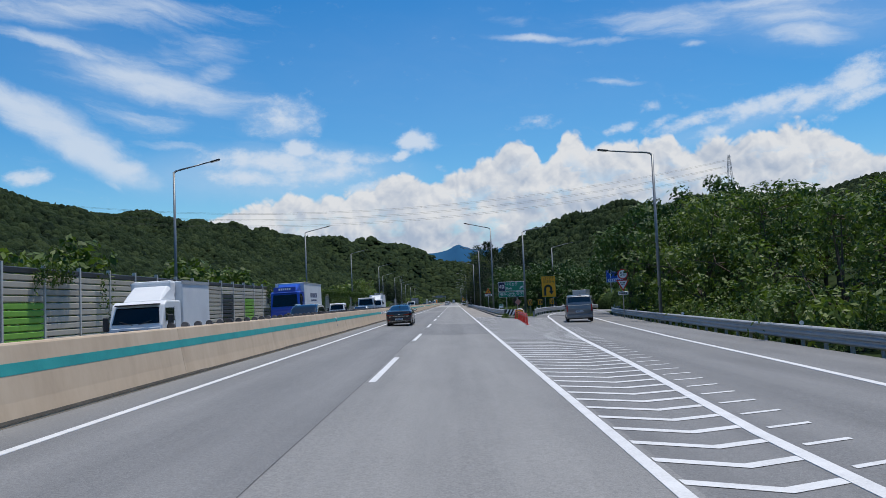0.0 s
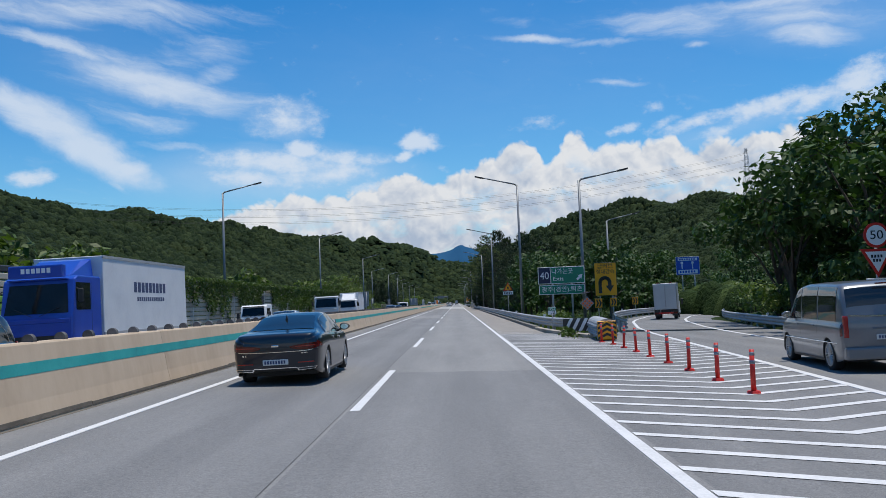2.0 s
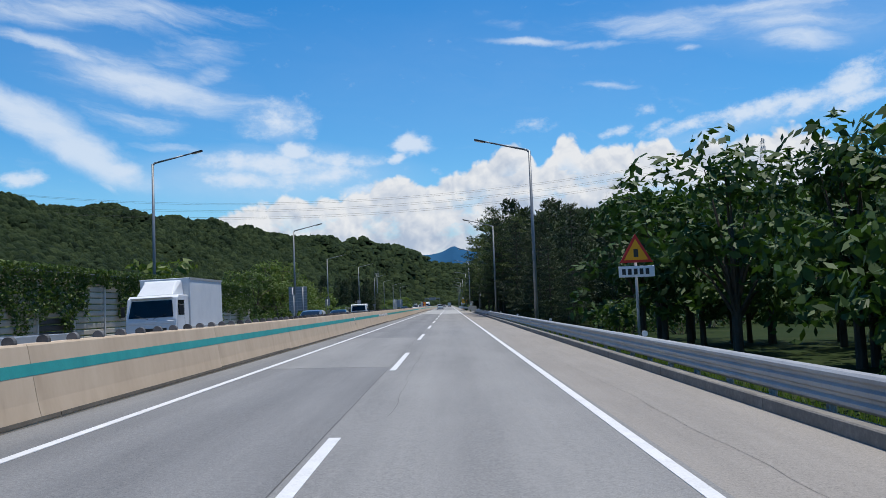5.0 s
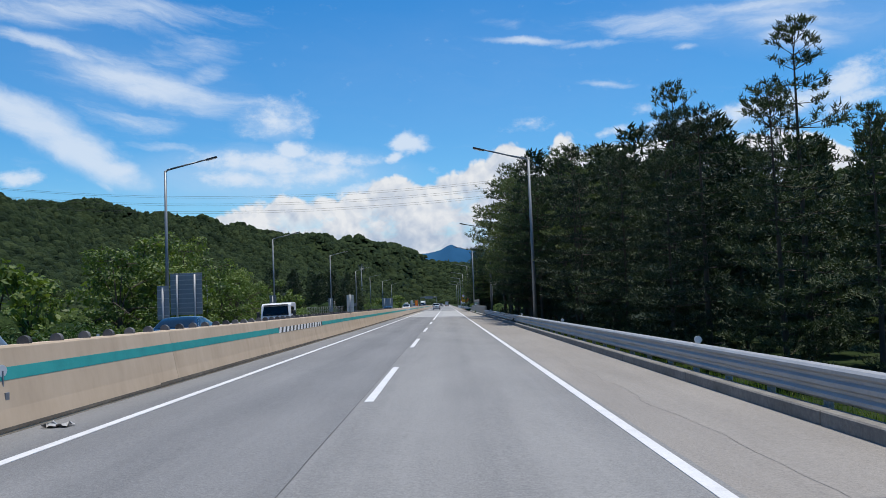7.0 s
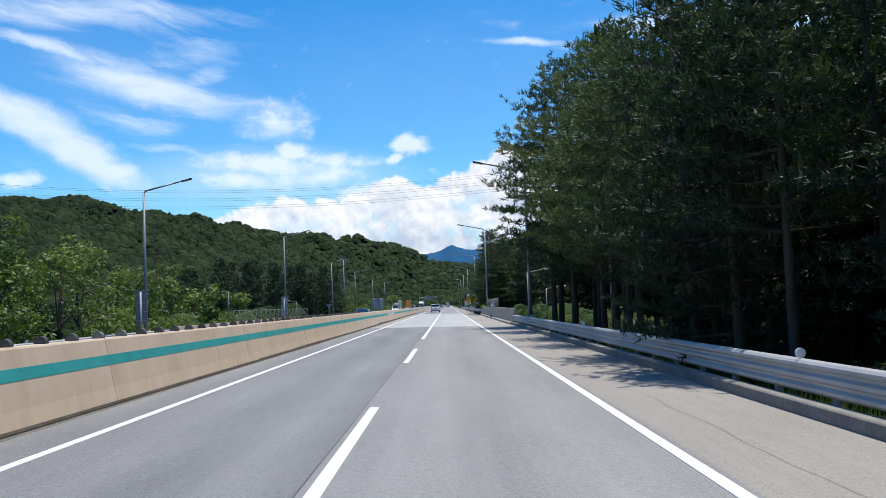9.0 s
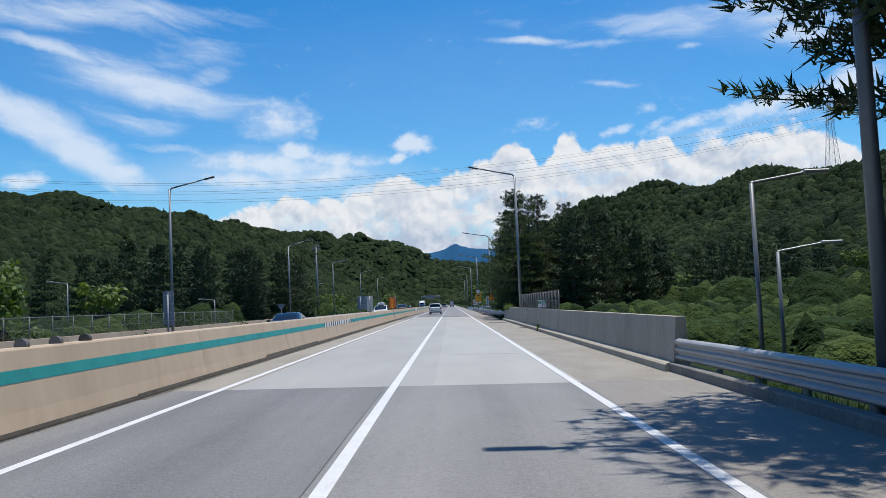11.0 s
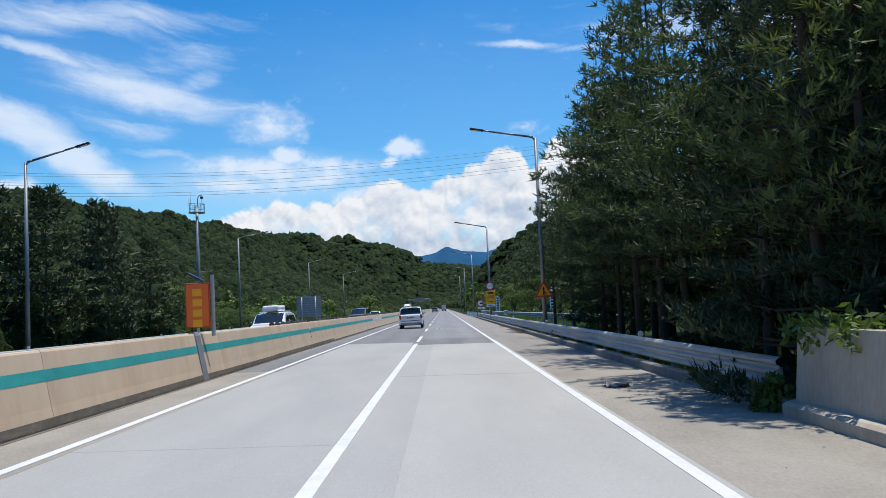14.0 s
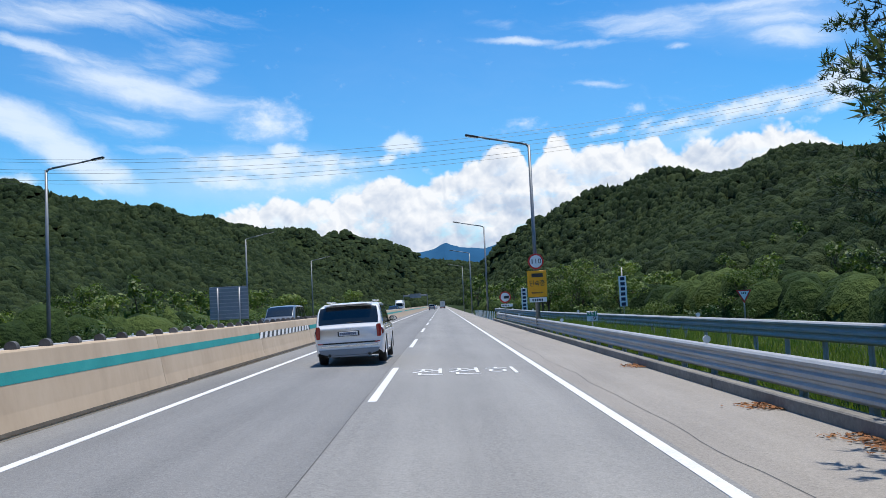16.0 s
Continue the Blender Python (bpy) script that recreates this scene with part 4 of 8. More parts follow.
class Shell:
    def __init__(self, length, width, belt, roof, plan, roof_in, sill=0.2, tail=()):
        self.l, self.w = length, width
        self.belt, self.roof, self.plan, self.roof_in, self.sill, self.tail = belt, roof, plan, roof_in, sill, tail

    def at(self, y, s, out=0.0):
        w = self.w / 2 * glide(self.plan, y)
        zb, zr = glide(self.belt, y), glide(self.roof, y)
        zr = max(zr, zb + 0.015)
        lift = self.sill + 0.14 * max(0.0, 1 - y / 0.55) ** 2 + 0.08 * max(0.0, 1 - (self.l - y) / 0.6) ** 2
        x, z = section(lift, zb, zr, w, w * glide(self.roof_in, y), s)
        return x + out * (1 if s < 0.86 else 0), z + (out if s >= 0.6 else 0)

    def grid(self, y0, y1, s0, s1, ny, ns, side, out=0.0, ends=None):
        """A patch that lies on the shell; ends narrows its top towards both ends by these lengths."""
        bm = bmesh.new()
        rows = []
        for i in range(ny + 1):
            y = y0 + (y1 - y0) * i / ny
            top = s1
            if ends:
                top = s0 + (s1 - s0) * max(0.03, min(1.0, ((y - y0) / ends[0]) ** 0.6 if ends[0] else 1.0, ((y1 - y) / ends[1]) ** 0.75 if ends[1] else 1.0))
            row = []
            for j in range(ns + 1):
                s = s0 + (top - s0) * j / ns
                x, z = self.at(y, s, out)
                row.append(bm.verts.new((side * x, y, z)))
            rows.append(row)
        for a, b in zip(rows, rows[1:]):
            for j in range(ns):
                bm.faces.new((a[j], a[j + 1], b[j + 1], b[j]))
        return bm

    def body(self, wheels, radius):
        bm = bmesh.new()
        ys = sorted(set([round(self.l * i / 76, 4) for i in range(77)] + [0.015, 0.035, 0.06, 0.09, 0.13, self.l - 0.03, self.l - 0.07]))
        ss = [0, 0.02, 0.04, 0.06, 0.08, 0.1, 0.12, 0.14, 0.16, 0.18, 0.2, 0.22, 0.245, 0.27, 0.3, 0.33, 0.36, 0.39, 0.42, 0.46, 0.5, 0.55, 0.6, 0.65, 0.72, 0.77, 0.8, 0.815, 0.83, 0.845, 0.86, 0.93, 1.0]
        R = radius * 1.1
        far = lambda v: min(math.hypot(v.co.y - wy, v.co.z - radius) for wy in wheels)
        rows = []
        for y in ys:
            half = [self.at(y, s) for s in ss]
            rows.append([bm.verts.new((x, y, z)) for x, z in half] + [bm.verts.new((-x, y, z)) for x, z in half[-2::-1]])
        dist = {v: far(v) if abs(v.co.x) > self.w * 0.3 and v.co.z < radius * 2.4 else 9.0 for row in rows for v in row}
        for a, b in zip(rows, rows[1:]):
            for j in range(len(a) - 1):
                q = (a[j], a[j + 1], b[j + 1], b[j])
                if max(dist[v] for v in q) < R:
                    continue
                bm.faces.new(q)
        # round wheel openings: draw the rim of each opening onto a circle
        for v, d in dist.items():
            if d < R and v.link_faces:
                wy = min(wheels, key=lambda w: abs(w - v.co.y))
                v.co.y = wy + (v.co.y - wy) * R / d
                v.co.z = radius + (v.co.z - radius) * R / d
        bm.faces.new(rows[0])
        bm.faces.new(rows[-1][::-1])
        bmesh.ops.delete(bm, geom=[v for v in bm.verts if not v.link_faces], context="VERTS")
        bmesh.ops.recalc_face_normals(bm, faces=bm.faces[:])
        return bm


def wheel(parent, x, y, r, side, width=0.22):
    w = part("wheel", tube(bmesh.new(), (x - side * width, y, r), (x - side * 0.02, y, r), r * 0.97, r * 0.97, 28), M_TYRE, parent, smooth=False)
    bm = bmesh.new()
    n = 30
    prof = [(0.0, 0.72), (0.012, 0.78), (0.0, 0.97), (-0.05, 1.0), (-0.16, 1.0), (-0.2, 0.96)]
    rings = [[bm.verts.new((x + side * (u - 0.012), y + math.cos(i * math.tau / n) * r * v, r + math.sin(i * math.tau / n) * r * v)) for i in range(n)] for u, v in prof]
    for a, b in zip(rings, rings[1:]):
        for i in range(n):
            bm.faces.new((a[i - 1], a[i], b[i], b[i - 1]))
    bmesh.ops.recalc_face_normals(bm, faces=bm.faces[:])
    part("tyre", bm, M_TYRE, w, smooth=True)
    bm = bmesh.new()
    for i in range(18):
        a = i * math.tau / 18
        c = Vector((x + side * 0.0, y + math.cos(a) * r * 0.4, r + math.sin(a) * r * 0.4))
        tube(bm, (x - side * 0.01, y + math.cos(a) * r * 0.1, r + math.sin(a) * r * 0.1), (x - side * 0.015, y + math.cos(a + 0.08) * r * 0.7, r + math.sin(a + 0.08) * r * 0.7), 0.011, 0.016, 5)
    tube(bm, (x - side * 0.03, y, r), (x + side * 0.0, y, r), r * 0.17, r * 0.14, 14)
    for k in range(24):
        a, b = k * math.tau / 24, (k + 1) * math.tau / 24
        tube(bm, (x - side * 0.012, y + math.cos(a) * r * 0.71, r + math.sin(a) * r * 0.71), (x - side * 0.012, y + math.cos(b) * r * 0.71, r + math.sin(b) * r * 0.71), 0.016, n=5, caps=False)
    part("rim", bm, M_RIM, w)
    bm = tube(bmesh.new(), (x - side * 0.05, y, r), (x - side * 0.045, y, r), r * 0.7, r * 0.7, 20)
    part("brake_disc", bm, M_DARK, w)
    return w


def wheel_arch(parent, x, y, r, side):
    bm = bmesh.new()
    n = 24
    prof = [(0.004, 1.115), (0.006, 1.085), (-0.02, 1.08), (-0.4, 1.1), (-0.41, 0.2)]
    rows = []
    for k in range(n + 1):
        t = math.radians(-16 + 212 * k / n)
        rows.append([bm.verts.new((x + side * u, y + math.cos(t) * r * q, r + math.sin(t) * r * q)) for u, q in prof])
    for a, b in zip(rows, rows[1:]):
        for j in range(len(prof) - 1):
            bm.faces.new((a[j], a[j + 1], b[j + 1], b[j]))
    return part("wheel_arch", bm, M_DARK, parent, smooth=True)


def on_tail(shell, pts, depth=0.03, out=0.012):
    """A plate on a car's tail from an outline of (x, z), curved forward towards the corners like the tail."""
    bm = bmesh.new()
    hw = shell.w / 2

    def back(x):
        y = 0.0
        while y < 0.5 and glide(shell.plan, y) * hw < abs(x):
            y += 0.004
        return y - out

    def span(x):
        zs = []
        for (xa, za), (xb, zb) in zip(pts, pts[1:] + pts[:1]):
            if min(xa, xb) - 1e-9 <= x <= max(xa, xb) + 1e-9:
                if abs(xb - xa) < 1e-6:
                    zs += [za, zb]
                else:
                    zs.append(za + (zb - za) * (x - xa) / (xb - xa))
        return min(zs), max(zs)

    lo, hi = min(p[0] for p in pts), max(p[0] for p in pts)
    xs = sorted(set([round(lo + (hi - lo) * i / 14, 5) for i in range(1, 14)] + [lo, hi] + [p[0] for p in pts]))
    rows = []
    for x in xs:
        z0, z1 = span(x)
        rows.append([bm.verts.new(c) for c in ((x, back(x), z0), (x, back(x), z1), (x, back(x) + depth, z1), (x, back(x) + depth, z0))])
    for p, q in zip(rows, rows[1:]):
        for j in range(4):
            bm.faces.new((p[j], p[(j + 1) % 4], q[(j + 1) % 4], q[j]))
    bm.faces.new(rows[0])
    bm.faces.new(rows[-1][::-1])
    bmesh.ops.recalc_face_normals(bm, faces=bm.faces[:])
    return bm


def bars(parent, x, y, z, w, h, n, mat, seed=1, name="lettering", side=-1):
    """Unreadable or withheld writing: plain upright bars on a face square to y."""
    bm = bmesh.new()
    step = w / n
    for i in range(n):
        box(bm, x - w / 2 + i * step, x - w / 2 + i * step + step * 0.62, min(y, y + side * 0.004), max(y, y + side * 0.004), z - h / 2, z + h / 2)
    return part(name, bm, mat, parent)


def plate(parent, y, z, w=0.52, h=0.11):
    p = part("number_plate", bev(box(bmesh.new(), -w / 2, w / 2, y - 0.015, y + 0.01, z - h / 2, z + h / 2), 0.006, 1), M_PLATE, parent, "white number plate with dark bars")
    bars(p, 0, y - 0.016, z, w * 0.86, h * 0.6, 8, M_INK)


def mirror(parent, x, y, z, side, mat):
    bm = bmesh.new()
    bmesh.ops.create_uvsphere(bm, u_segments=16, v_segments=10, radius=1.0)
    for v in bm.verts:
        v.co.y = max(v.co.y, -0.45)
        v.co = Vector((v.co.x * 0.125, v.co.y * 0.11, v.co.z * (0.085 - 0.02 * side * v.co.x)))
    bmesh.ops.translate(bm, vec=(x + side * 0.13, y, z + 0.03), verts=bm.verts)
    m = part("mirror", bm, mat, parent, smooth=True)
    part("mirror_stalk", tube(bmesh.new(), (x - side * 0.06, y + 0.03, z - 0.06), (x + side * 0.07, y, z - 0.02), 0.028, 0.022), M_DARK, m)
    bm = bmesh.new()
    bmesh.ops.create_circle(bm, cap_ends=True, segments=18, radius=1.0)
    for v in bm.verts:
        v.co = Vector((x + side * 0.13 + v.co.x * 0.095, y - 0.052, z + 0.03 + v.co.y * 0.06))
    part("mirror_glass", bm, M_CHROME, m)


def make_car(kind, label, place, paint, group=""):
    """A car with its rear at y = 0, facing +y."""
    car = thing({"sedan": "sedan", "suv": "suv", "van": "van", "hatch": "car"}[kind], label, {"sedan": "car", "suv": "car", "van": "van", "hatch": "car"}[kind], place, group)
    if kind == "sedan":
        L, W, r, wheels = 4.97, 1.87, 0.345, (1.08, 3.94)
        sh = Shell(L, W, [(0, 0.88), (0.12, 0.94), (0.5, 0.985), (1.1, 0.985), (2.5, 0.94), (3.7, 0.92), (4.4, 0.84), (4.85, 0.7), (L, 0.58)],
                   [(0, 0.92), (0.03, 0.99), (0.09, 1.03), (0.3, 1.055), (0.7, 1.1), (1.2, 1.25), (1.75, 1.395), (2.3, 1.455), (2.75, 1.45), (3.2, 1.35), (3.85, 1.03), (4.4, 0.91), (4.85, 0.74), (L, 0.6)],
                   [(0, 0.72), (0.03, 0.82), (0.08, 0.89), (0.2, 0.95), (0.45, 0.985), (1.2, 1.0), (3.6, 1.0), (4.3, 0.97), (4.75, 0.88), (L, 0.72)],
                   [(0, 0.9), (0.5, 0.84), (0.95, 0.76), (1.7, 0.68), (2.8, 0.68), (3.8, 0.76), (L, 0.8)], 0.17)
        side = [(1.05, 1.5), (1.53, 2.42), (2.47, 3.62)]
        rear_glass, front_glass = (0.72, 1.68), (2.95, 3.72)
    elif kind == "suv":
        L, W, r, wheels = 4.98, 1.97, 0.38, (0.98, 3.88)
        sh = Shell(L, W, [(0, 0.98), (0.2, 1.06), (2.5, 1.07), (3.7, 1.06), (4.5, 1.0), (4.9, 0.85), (L, 0.7)],
                   [(0, 1.04), (0.06, 1.12), (0.16, 1.3), (0.34, 1.6), (0.5, 1.68), (1.2, 1.74), (2.6, 1.74), (3.2, 1.62), (3.95, 1.14), (4.6, 1.04), (4.9, 0.88), (L, 0.72)],
                   [(0, 0.86), (0.03, 0.91), (0.1, 0.955), (0.25, 0.985), (0.5, 1.0), (4.2, 1.0), (4.75, 0.93), (L, 0.82)], [(0, 0.95), (0.15, 0.92), (0.34, 0.86), (0.6, 0.82), (3.0, 0.81), (4.0, 0.83), (L, 0.85)], 0.26)
        side = [(0.42, 1.25), (1.3, 2.35), (2.42, 3.72)]
        rear_glass, front_glass = (0.075, 0.37), (3.0, 3.85)
    elif kind == "van":
        L, W, r, wheels = 5.12, 1.92, 0.345, (0.95, 4.15)
        sh = Shell(L, W, [(0, 1.05), (2.5, 1.07), (4.0, 1.05), (4.7, 0.92), (5.05, 0.75), (L, 0.65)],
                   [(0, 1.08), (0.05, 1.3), (0.12, 1.62), (0.24, 1.82), (0.5, 1.9), (2.5, 1.93), (3.3, 1.86), (4.2, 1.26), (4.7, 1.0), (5.05, 0.8), (L, 0.68)],
                   [(0, 0.95), (0.1, 0.985), (0.4, 1.0), (4.3, 1.0), (4.8, 0.92), (L, 0.8)], [(0, 0.9), (0.3, 0.84), (3.4, 0.82), (4.3, 0.84), (L, 0.85)], 0.22)
        side = [(0.4, 1.6), (1.7, 2.85), (2.95, 3.9)]
        rear_glass, front_glass = (0.07, 0.2), (3.35, 4.15)
    else:
        L, W, r, wheels = 4.3, 1.8, 0.32, (0.85, 3.45)
        sh = Shell(L, W, [(0, 0.95), (2.0, 0.96), (3.3, 0.95), (3.9, 0.88), (L, 0.65)],
                   [(0, 0.98), (0.1, 1.1), (0.5, 1.42), (0.9, 1.5), (1.9, 1.52), (2.5, 1.42), (3.2, 1.04), (3.9, 0.92), (4.2, 0.75), (L, 0.67)],
                   [(0, 0.92), (0.2, 0.98), (0.5, 1.0), (3.6, 1.0), (4.1, 0.9), (L, 0.78)], [(0, 0.85), (0.6, 0.74), (2.4, 0.73), (3.3, 0.78), (L, 0.8)], 0.2)
        side = [(0.55, 1.5), (1.58, 2.85)]
        rear_glass, front_glass = (0.12, 0.48), (2.42, 3.1)
    part("body", sh.body(wheels, r), paint, car, smooth=True)
    for sd in (1, -1):
        for i, (a, b) in enumerate(side):
            ends = (0.5 if i == 0 and kind != "van" else 0, 0.75 if i == len(side) - 1 else 0)
            part("side_window", sh.grid(a, b, 0.515, 0.785, 12, 5, sd, 0.006, ends if any(ends) else None), M_GLASS, car, smooth=True)
        if kind in ("sedan", "suv"):
            ya, yb = side[0][0] - 0.03, side[-1][1] + 0.04
            run = []
            for i in range(61):
                t = i / 60
                y = ya + (yb - ya) * (1 - math.cos(t * math.pi)) / 2
                top = 0.512 + 0.283 * max(0.0, min(1.0, max(0.0, (y - ya) / 0.5) ** 0.6, max(0.0, (yb - y) / 0.75) ** 0.75))
                run.append((y, top))
            loop = run + [(y, 0.508) for y, _ in run[-2:0:-1]]
            bm = bmesh.new()
            rings = []
            for y, s in loop:
                x, z = sh.at(y, s, 0.006)
                rings.append([bm.verts.new((sd * (x + dx), y, z + dz)) for dx, dz in ((0, -0.009), (0.008, 0), (0, 0.009))])
            for p, q in zip(rings, rings[1:] + rings[:1]):
                for j in range(2):
                    bm.faces.new((p[j], p[j + 1], q[j + 1], q[j]))
            part("window_trim", bm, M_CHROME, car, smooth=True)
        for wy in wheels:
            x = sh.at(wy, 0.2)[0]
            wheel(car, sd * (x - 0.005), wy, r, sd)
            wheel_arch(car, sd * (x + 0.001), wy, r, sd)
        my = side[-1][1] - 0.42 if kind != 'van' else side[-1][1] - 0.2
        mirror(car, sd * sh.at(my, 0.5)[0], my, sh.at(my, 0.5)[1] + 0.09, sd, M_DARK if kind in ("sedan", "suv") else paint)
        for a, b in side[-2:]:
            hy = a + 0.12
            x, z = sh.at(hy, 0.4)
            part("door_handle", bev(box(bmesh.new(), sd * x - 0.02, sd * x + 0.02, hy, hy + 0.2, z - 0.016, z + 0.016), 0.008, 1), paint, car)
        # dark gaps between the doors
        for gy in [side[0][1] + 0.03] + [s[1] + 0.05 for s in side[1:]]:
            bm = bmesh.new()
            for i in range(8):
                s0, s1 = 0.06 + 0.055 * i, 0.06 + 0.055 * (i + 1)
                (xa, za), (xb, zb_) = sh.at(gy, s0, 0.002), sh.at(gy, s1, 0.002)
                vs = [bm.verts.new((sd * xx, yy, zz)) for xx, yy, zz in ((xa, gy - 0.004, za), (xa, gy + 0.004, za), (xb, gy + 0.004, zb_), (xb, gy - 0.004, zb_))]
                bm.faces.new(vs)
            bmesh.ops.remove_doubles(bm, verts=bm.verts[:], dist=0.0005)
            part("door_gap", bm, M_DARK, car)
        part("sill", box(bmesh.new(), sd * W * 0.455 - 0.03, sd * W * 0.455 + 0.03, wheels[0] + r * 1.2, wheels[1] - r * 1.2, sh.sill - 0.03, sh.sill + 0.05), M_DARK, car)
    bm = sh.grid(*rear_glass, 0.845, 1.0, 6, 5, 1, 0.008)
    bm2 = sh.grid(*rear_glass, 0.845, 1.0, 6, 5, -1, 0.008)
    for v in bm2.faces:
        bm.faces.new([bm.verts.new(q.co) for q in v.verts])
    bm2.free()
    bmesh.ops.remove_doubles(bm, verts=bm.verts[:], dist=0.0005)
    bmesh.ops.recalc_face_normals(bm, faces=bm.faces[:])
    part("rear_window", bm, M_GLASS, car, smooth=True)
    bm = sh.grid(*front_glass, 0.845, 1.0, 6, 5, 1, 0.008)
    bm2 = sh.grid(*front_glass, 0.845, 1.0, 6, 5, -1, 0.008)
    for v in bm2.faces:
        bm.faces.new([bm.verts.new(q.co) for q in v.verts])
    bm2.free()
    bmesh.ops.remove_doubles(bm, verts=bm.verts[:], dist=0.0005)
    bmesh.ops.recalc_face_normals(bm, faces=bm.faces[:])
    part("windscreen", bm, M_GLASS, car, smooth=True)
    part("underbody", box(bmesh.new(), -W * 0.4, W * 0.4, 0.55, L - 0.5, sh.sill - 0.02, sh.sill + 0.05), M_DARK, car)
    hw = W / 2
    if kind == "sedan":
        for sd in (1, -1):
            out = [(0.3, 0.735), (0.45, 0.7), (0.6, 0.69), (0.72, 0.695), (0.8, 0.71), (0.86, 0.735), (0.875, 0.8), (0.87, 0.83), (0.8, 0.83), (0.7, 0.822), (0.55, 0.81), (0.4, 0.79), (0.3, 0.77)]
            lamp = part("tail_lamp", on_tail(sh, [(sd * x, z) for x, z in out]), M_LAMP_RED, car, "dark red tail lamp")
            part("lamp_bar", on_tail(sh, [(sd * x, z) for x, z in ((0.42, 0.752), (0.82, 0.765), (0.82, 0.785), (0.42, 0.768))], 0.02, 0.015), M_BRAKE, lamp, "bright red light strip")
            part("tail_lamp", sh.grid(0.1, 0.36, 0.335, 0.41, 6, 3, sd, 0.006, (0, 0.25)), M_LAMP_RED, car)
            part("reflector", on_tail(sh, [(sd * x, z) for x, z in ((0.46, 0.43), (0.78, 0.435), (0.78, 0.452), (0.46, 0.447))], 0.02, 0.01), M_BRAKE, car)
            ex = [(0.46, 0.275), (0.8, 0.3), (0.84, 0.35), (0.44, 0.33)]
            tip = part("exhaust_trim", on_tail(sh, [(sd * x, z) for x, z in ex], 0.03, 0.014), M_CHROME, car)
            part("exhaust_hole", on_tail(sh, [(sd * (0.645 + (x - 0.645) * 0.88), 0.314 + (z - 0.314) * 0.7) for x, z in ex], 0.02, 0.018), M_DARK, tip)
        part("chrome_strip", on_tail(sh, [(-0.86, 0.705), (-0.72, 0.672), (-0.45, 0.66), (0, 0.656), (0.45, 0.66), (0.72, 0.672), (0.86, 0.705), (0.86, 0.716), (0.72, 0.684), (0.45, 0.672), (0, 0.668), (-0.45, 0.672), (-0.72, 0.684), (-0.86, 0.716)], 0.03, 0.014), M_CHROME, car)
        part("lamp_panel", on_tail(sh, [(-0.3, 0.738), (0.3, 0.738), (0.3, 0.768), (-0.3, 0.768)], 0.02, 0.006), M_DARK, car)
        bars(car, -0.62, -0.01, 0.615, 0.1, 0.035, 2, M_CHROME, name="badge_letters")
        bars(car, 0.6, -0.01, 0.625, 0.14, 0.02, 5, M_CHROME, name="badge_letters")
        part("bumper_trim", on_tail(sh, [(-0.44, 0.33), (0.44, 0.33), (0.44, 0.345), (-0.44, 0.345)], 0.03, 0.012), M_CHROME, car)
        part("badge", bev(box(bmesh.new(), -0.075, 0.075, -0.014, 0.0, 0.765, 0.81), 0.012, 2), M_CHROME, car, "plain oval chrome badge")
        bm = bmesh.new()
        vs = [bm.verts.new(c) for c in ((-0.03, 1.32, 1.3), (0.03, 1.32, 1.3), (0, 1.5, 1.34), (0, 1.34, 1.41))]
        for f in ((0, 1, 3), (1, 2, 3), (2, 0, 3), (0, 2, 1)):
            bm.faces.new([vs[i] for i in f])
        part("aerial_fin", bm, M_DARK, car)
        plate(car, -0.008, 0.46)
        part("diffuser", bev(box(bmesh.new(), -0.56, 0.56, 0.12, 0.4, 0.25, 0.34), 0.02, 1), M_DARK, car)
    elif kind == "suv":
        for sd in (1, -1):
            out = [(0.79, 0.76), (0.87, 0.75), (0.9, 0.78), (0.905, 1.02), (0.89, 1.1), (0.8, 1.1), (0.775, 1.06)]
            part("tail_lamp", on_tail(sh, [(sd * x, z) for x, z in out], 0.05, 0.022), M_LAMP_BRIGHT, car, "upright red tail lamp")
            part("tail_lamp", sh.grid(0.05, 0.2, 0.33, 0.47, 4, 4, sd, 0.008, (0, 0.12)), M_LAMP_RED, car)
            part("side_reflector", on_tail(sh, [(sd * x, z) for x, z in ((0.72, 0.6), (0.86, 0.61), (0.86, 0.64), (0.72, 0.63))], 0.03), M_BRAKE, car)
            part("roof_rail", tube(bmesh.new(), (sd * 0.66, 0.8, 1.76), (sd * 0.66, 2.9, 1.76), 0.025), M_CHROME, car)
            part("exhaust_tip", tube(bmesh.new(), (sd * 0.55, -0.02, 0.3), (sd * 0.55, 0.1, 0.3), 0.045), M_DARK, car)
        part("roof_spoiler", bev(box(bmesh.new(), -0.66, 0.66, 0.2, 0.5, 1.665, 1.7), 0.015, 1), paint, car)
        part("lower_bumper", on_tail(sh, [(-0.84, 0.46), (-0.8, 0.36), (-0.6, 0.3), (0.6, 0.3), (0.8, 0.36), (0.84, 0.46)], 0.08, 0.02), M_SIGN_BACK, car)
        part("bumper_groove", on_tail(sh, [(-0.72, 0.6), (0.72, 0.6), (0.74, 0.64), (-0.74, 0.64)], 0.03, 0.008), M_DARK, car)
        part("bumper_trim", on_tail(sh, [(-0.8, 0.535), (0.8, 0.535), (0.8, 0.56), (-0.8, 0.56)], 0.03, 0.022), M_CHROME, car)
        part("skid_plate", bev(box(bmesh.new(), -0.6, 0.6, -0.012, 0.08, 0.24, 0.3), 0.015, 1), M_SIGN_BACK, car)
        part("plate_recess", on_tail(sh, [(-0.3, 0.805), (0.3, 0.805), (0.3, 0.945), (-0.3, 0.945)], 0.02, 0.004), M_DARK, car)
        plate(car, -0.012, 0.875)
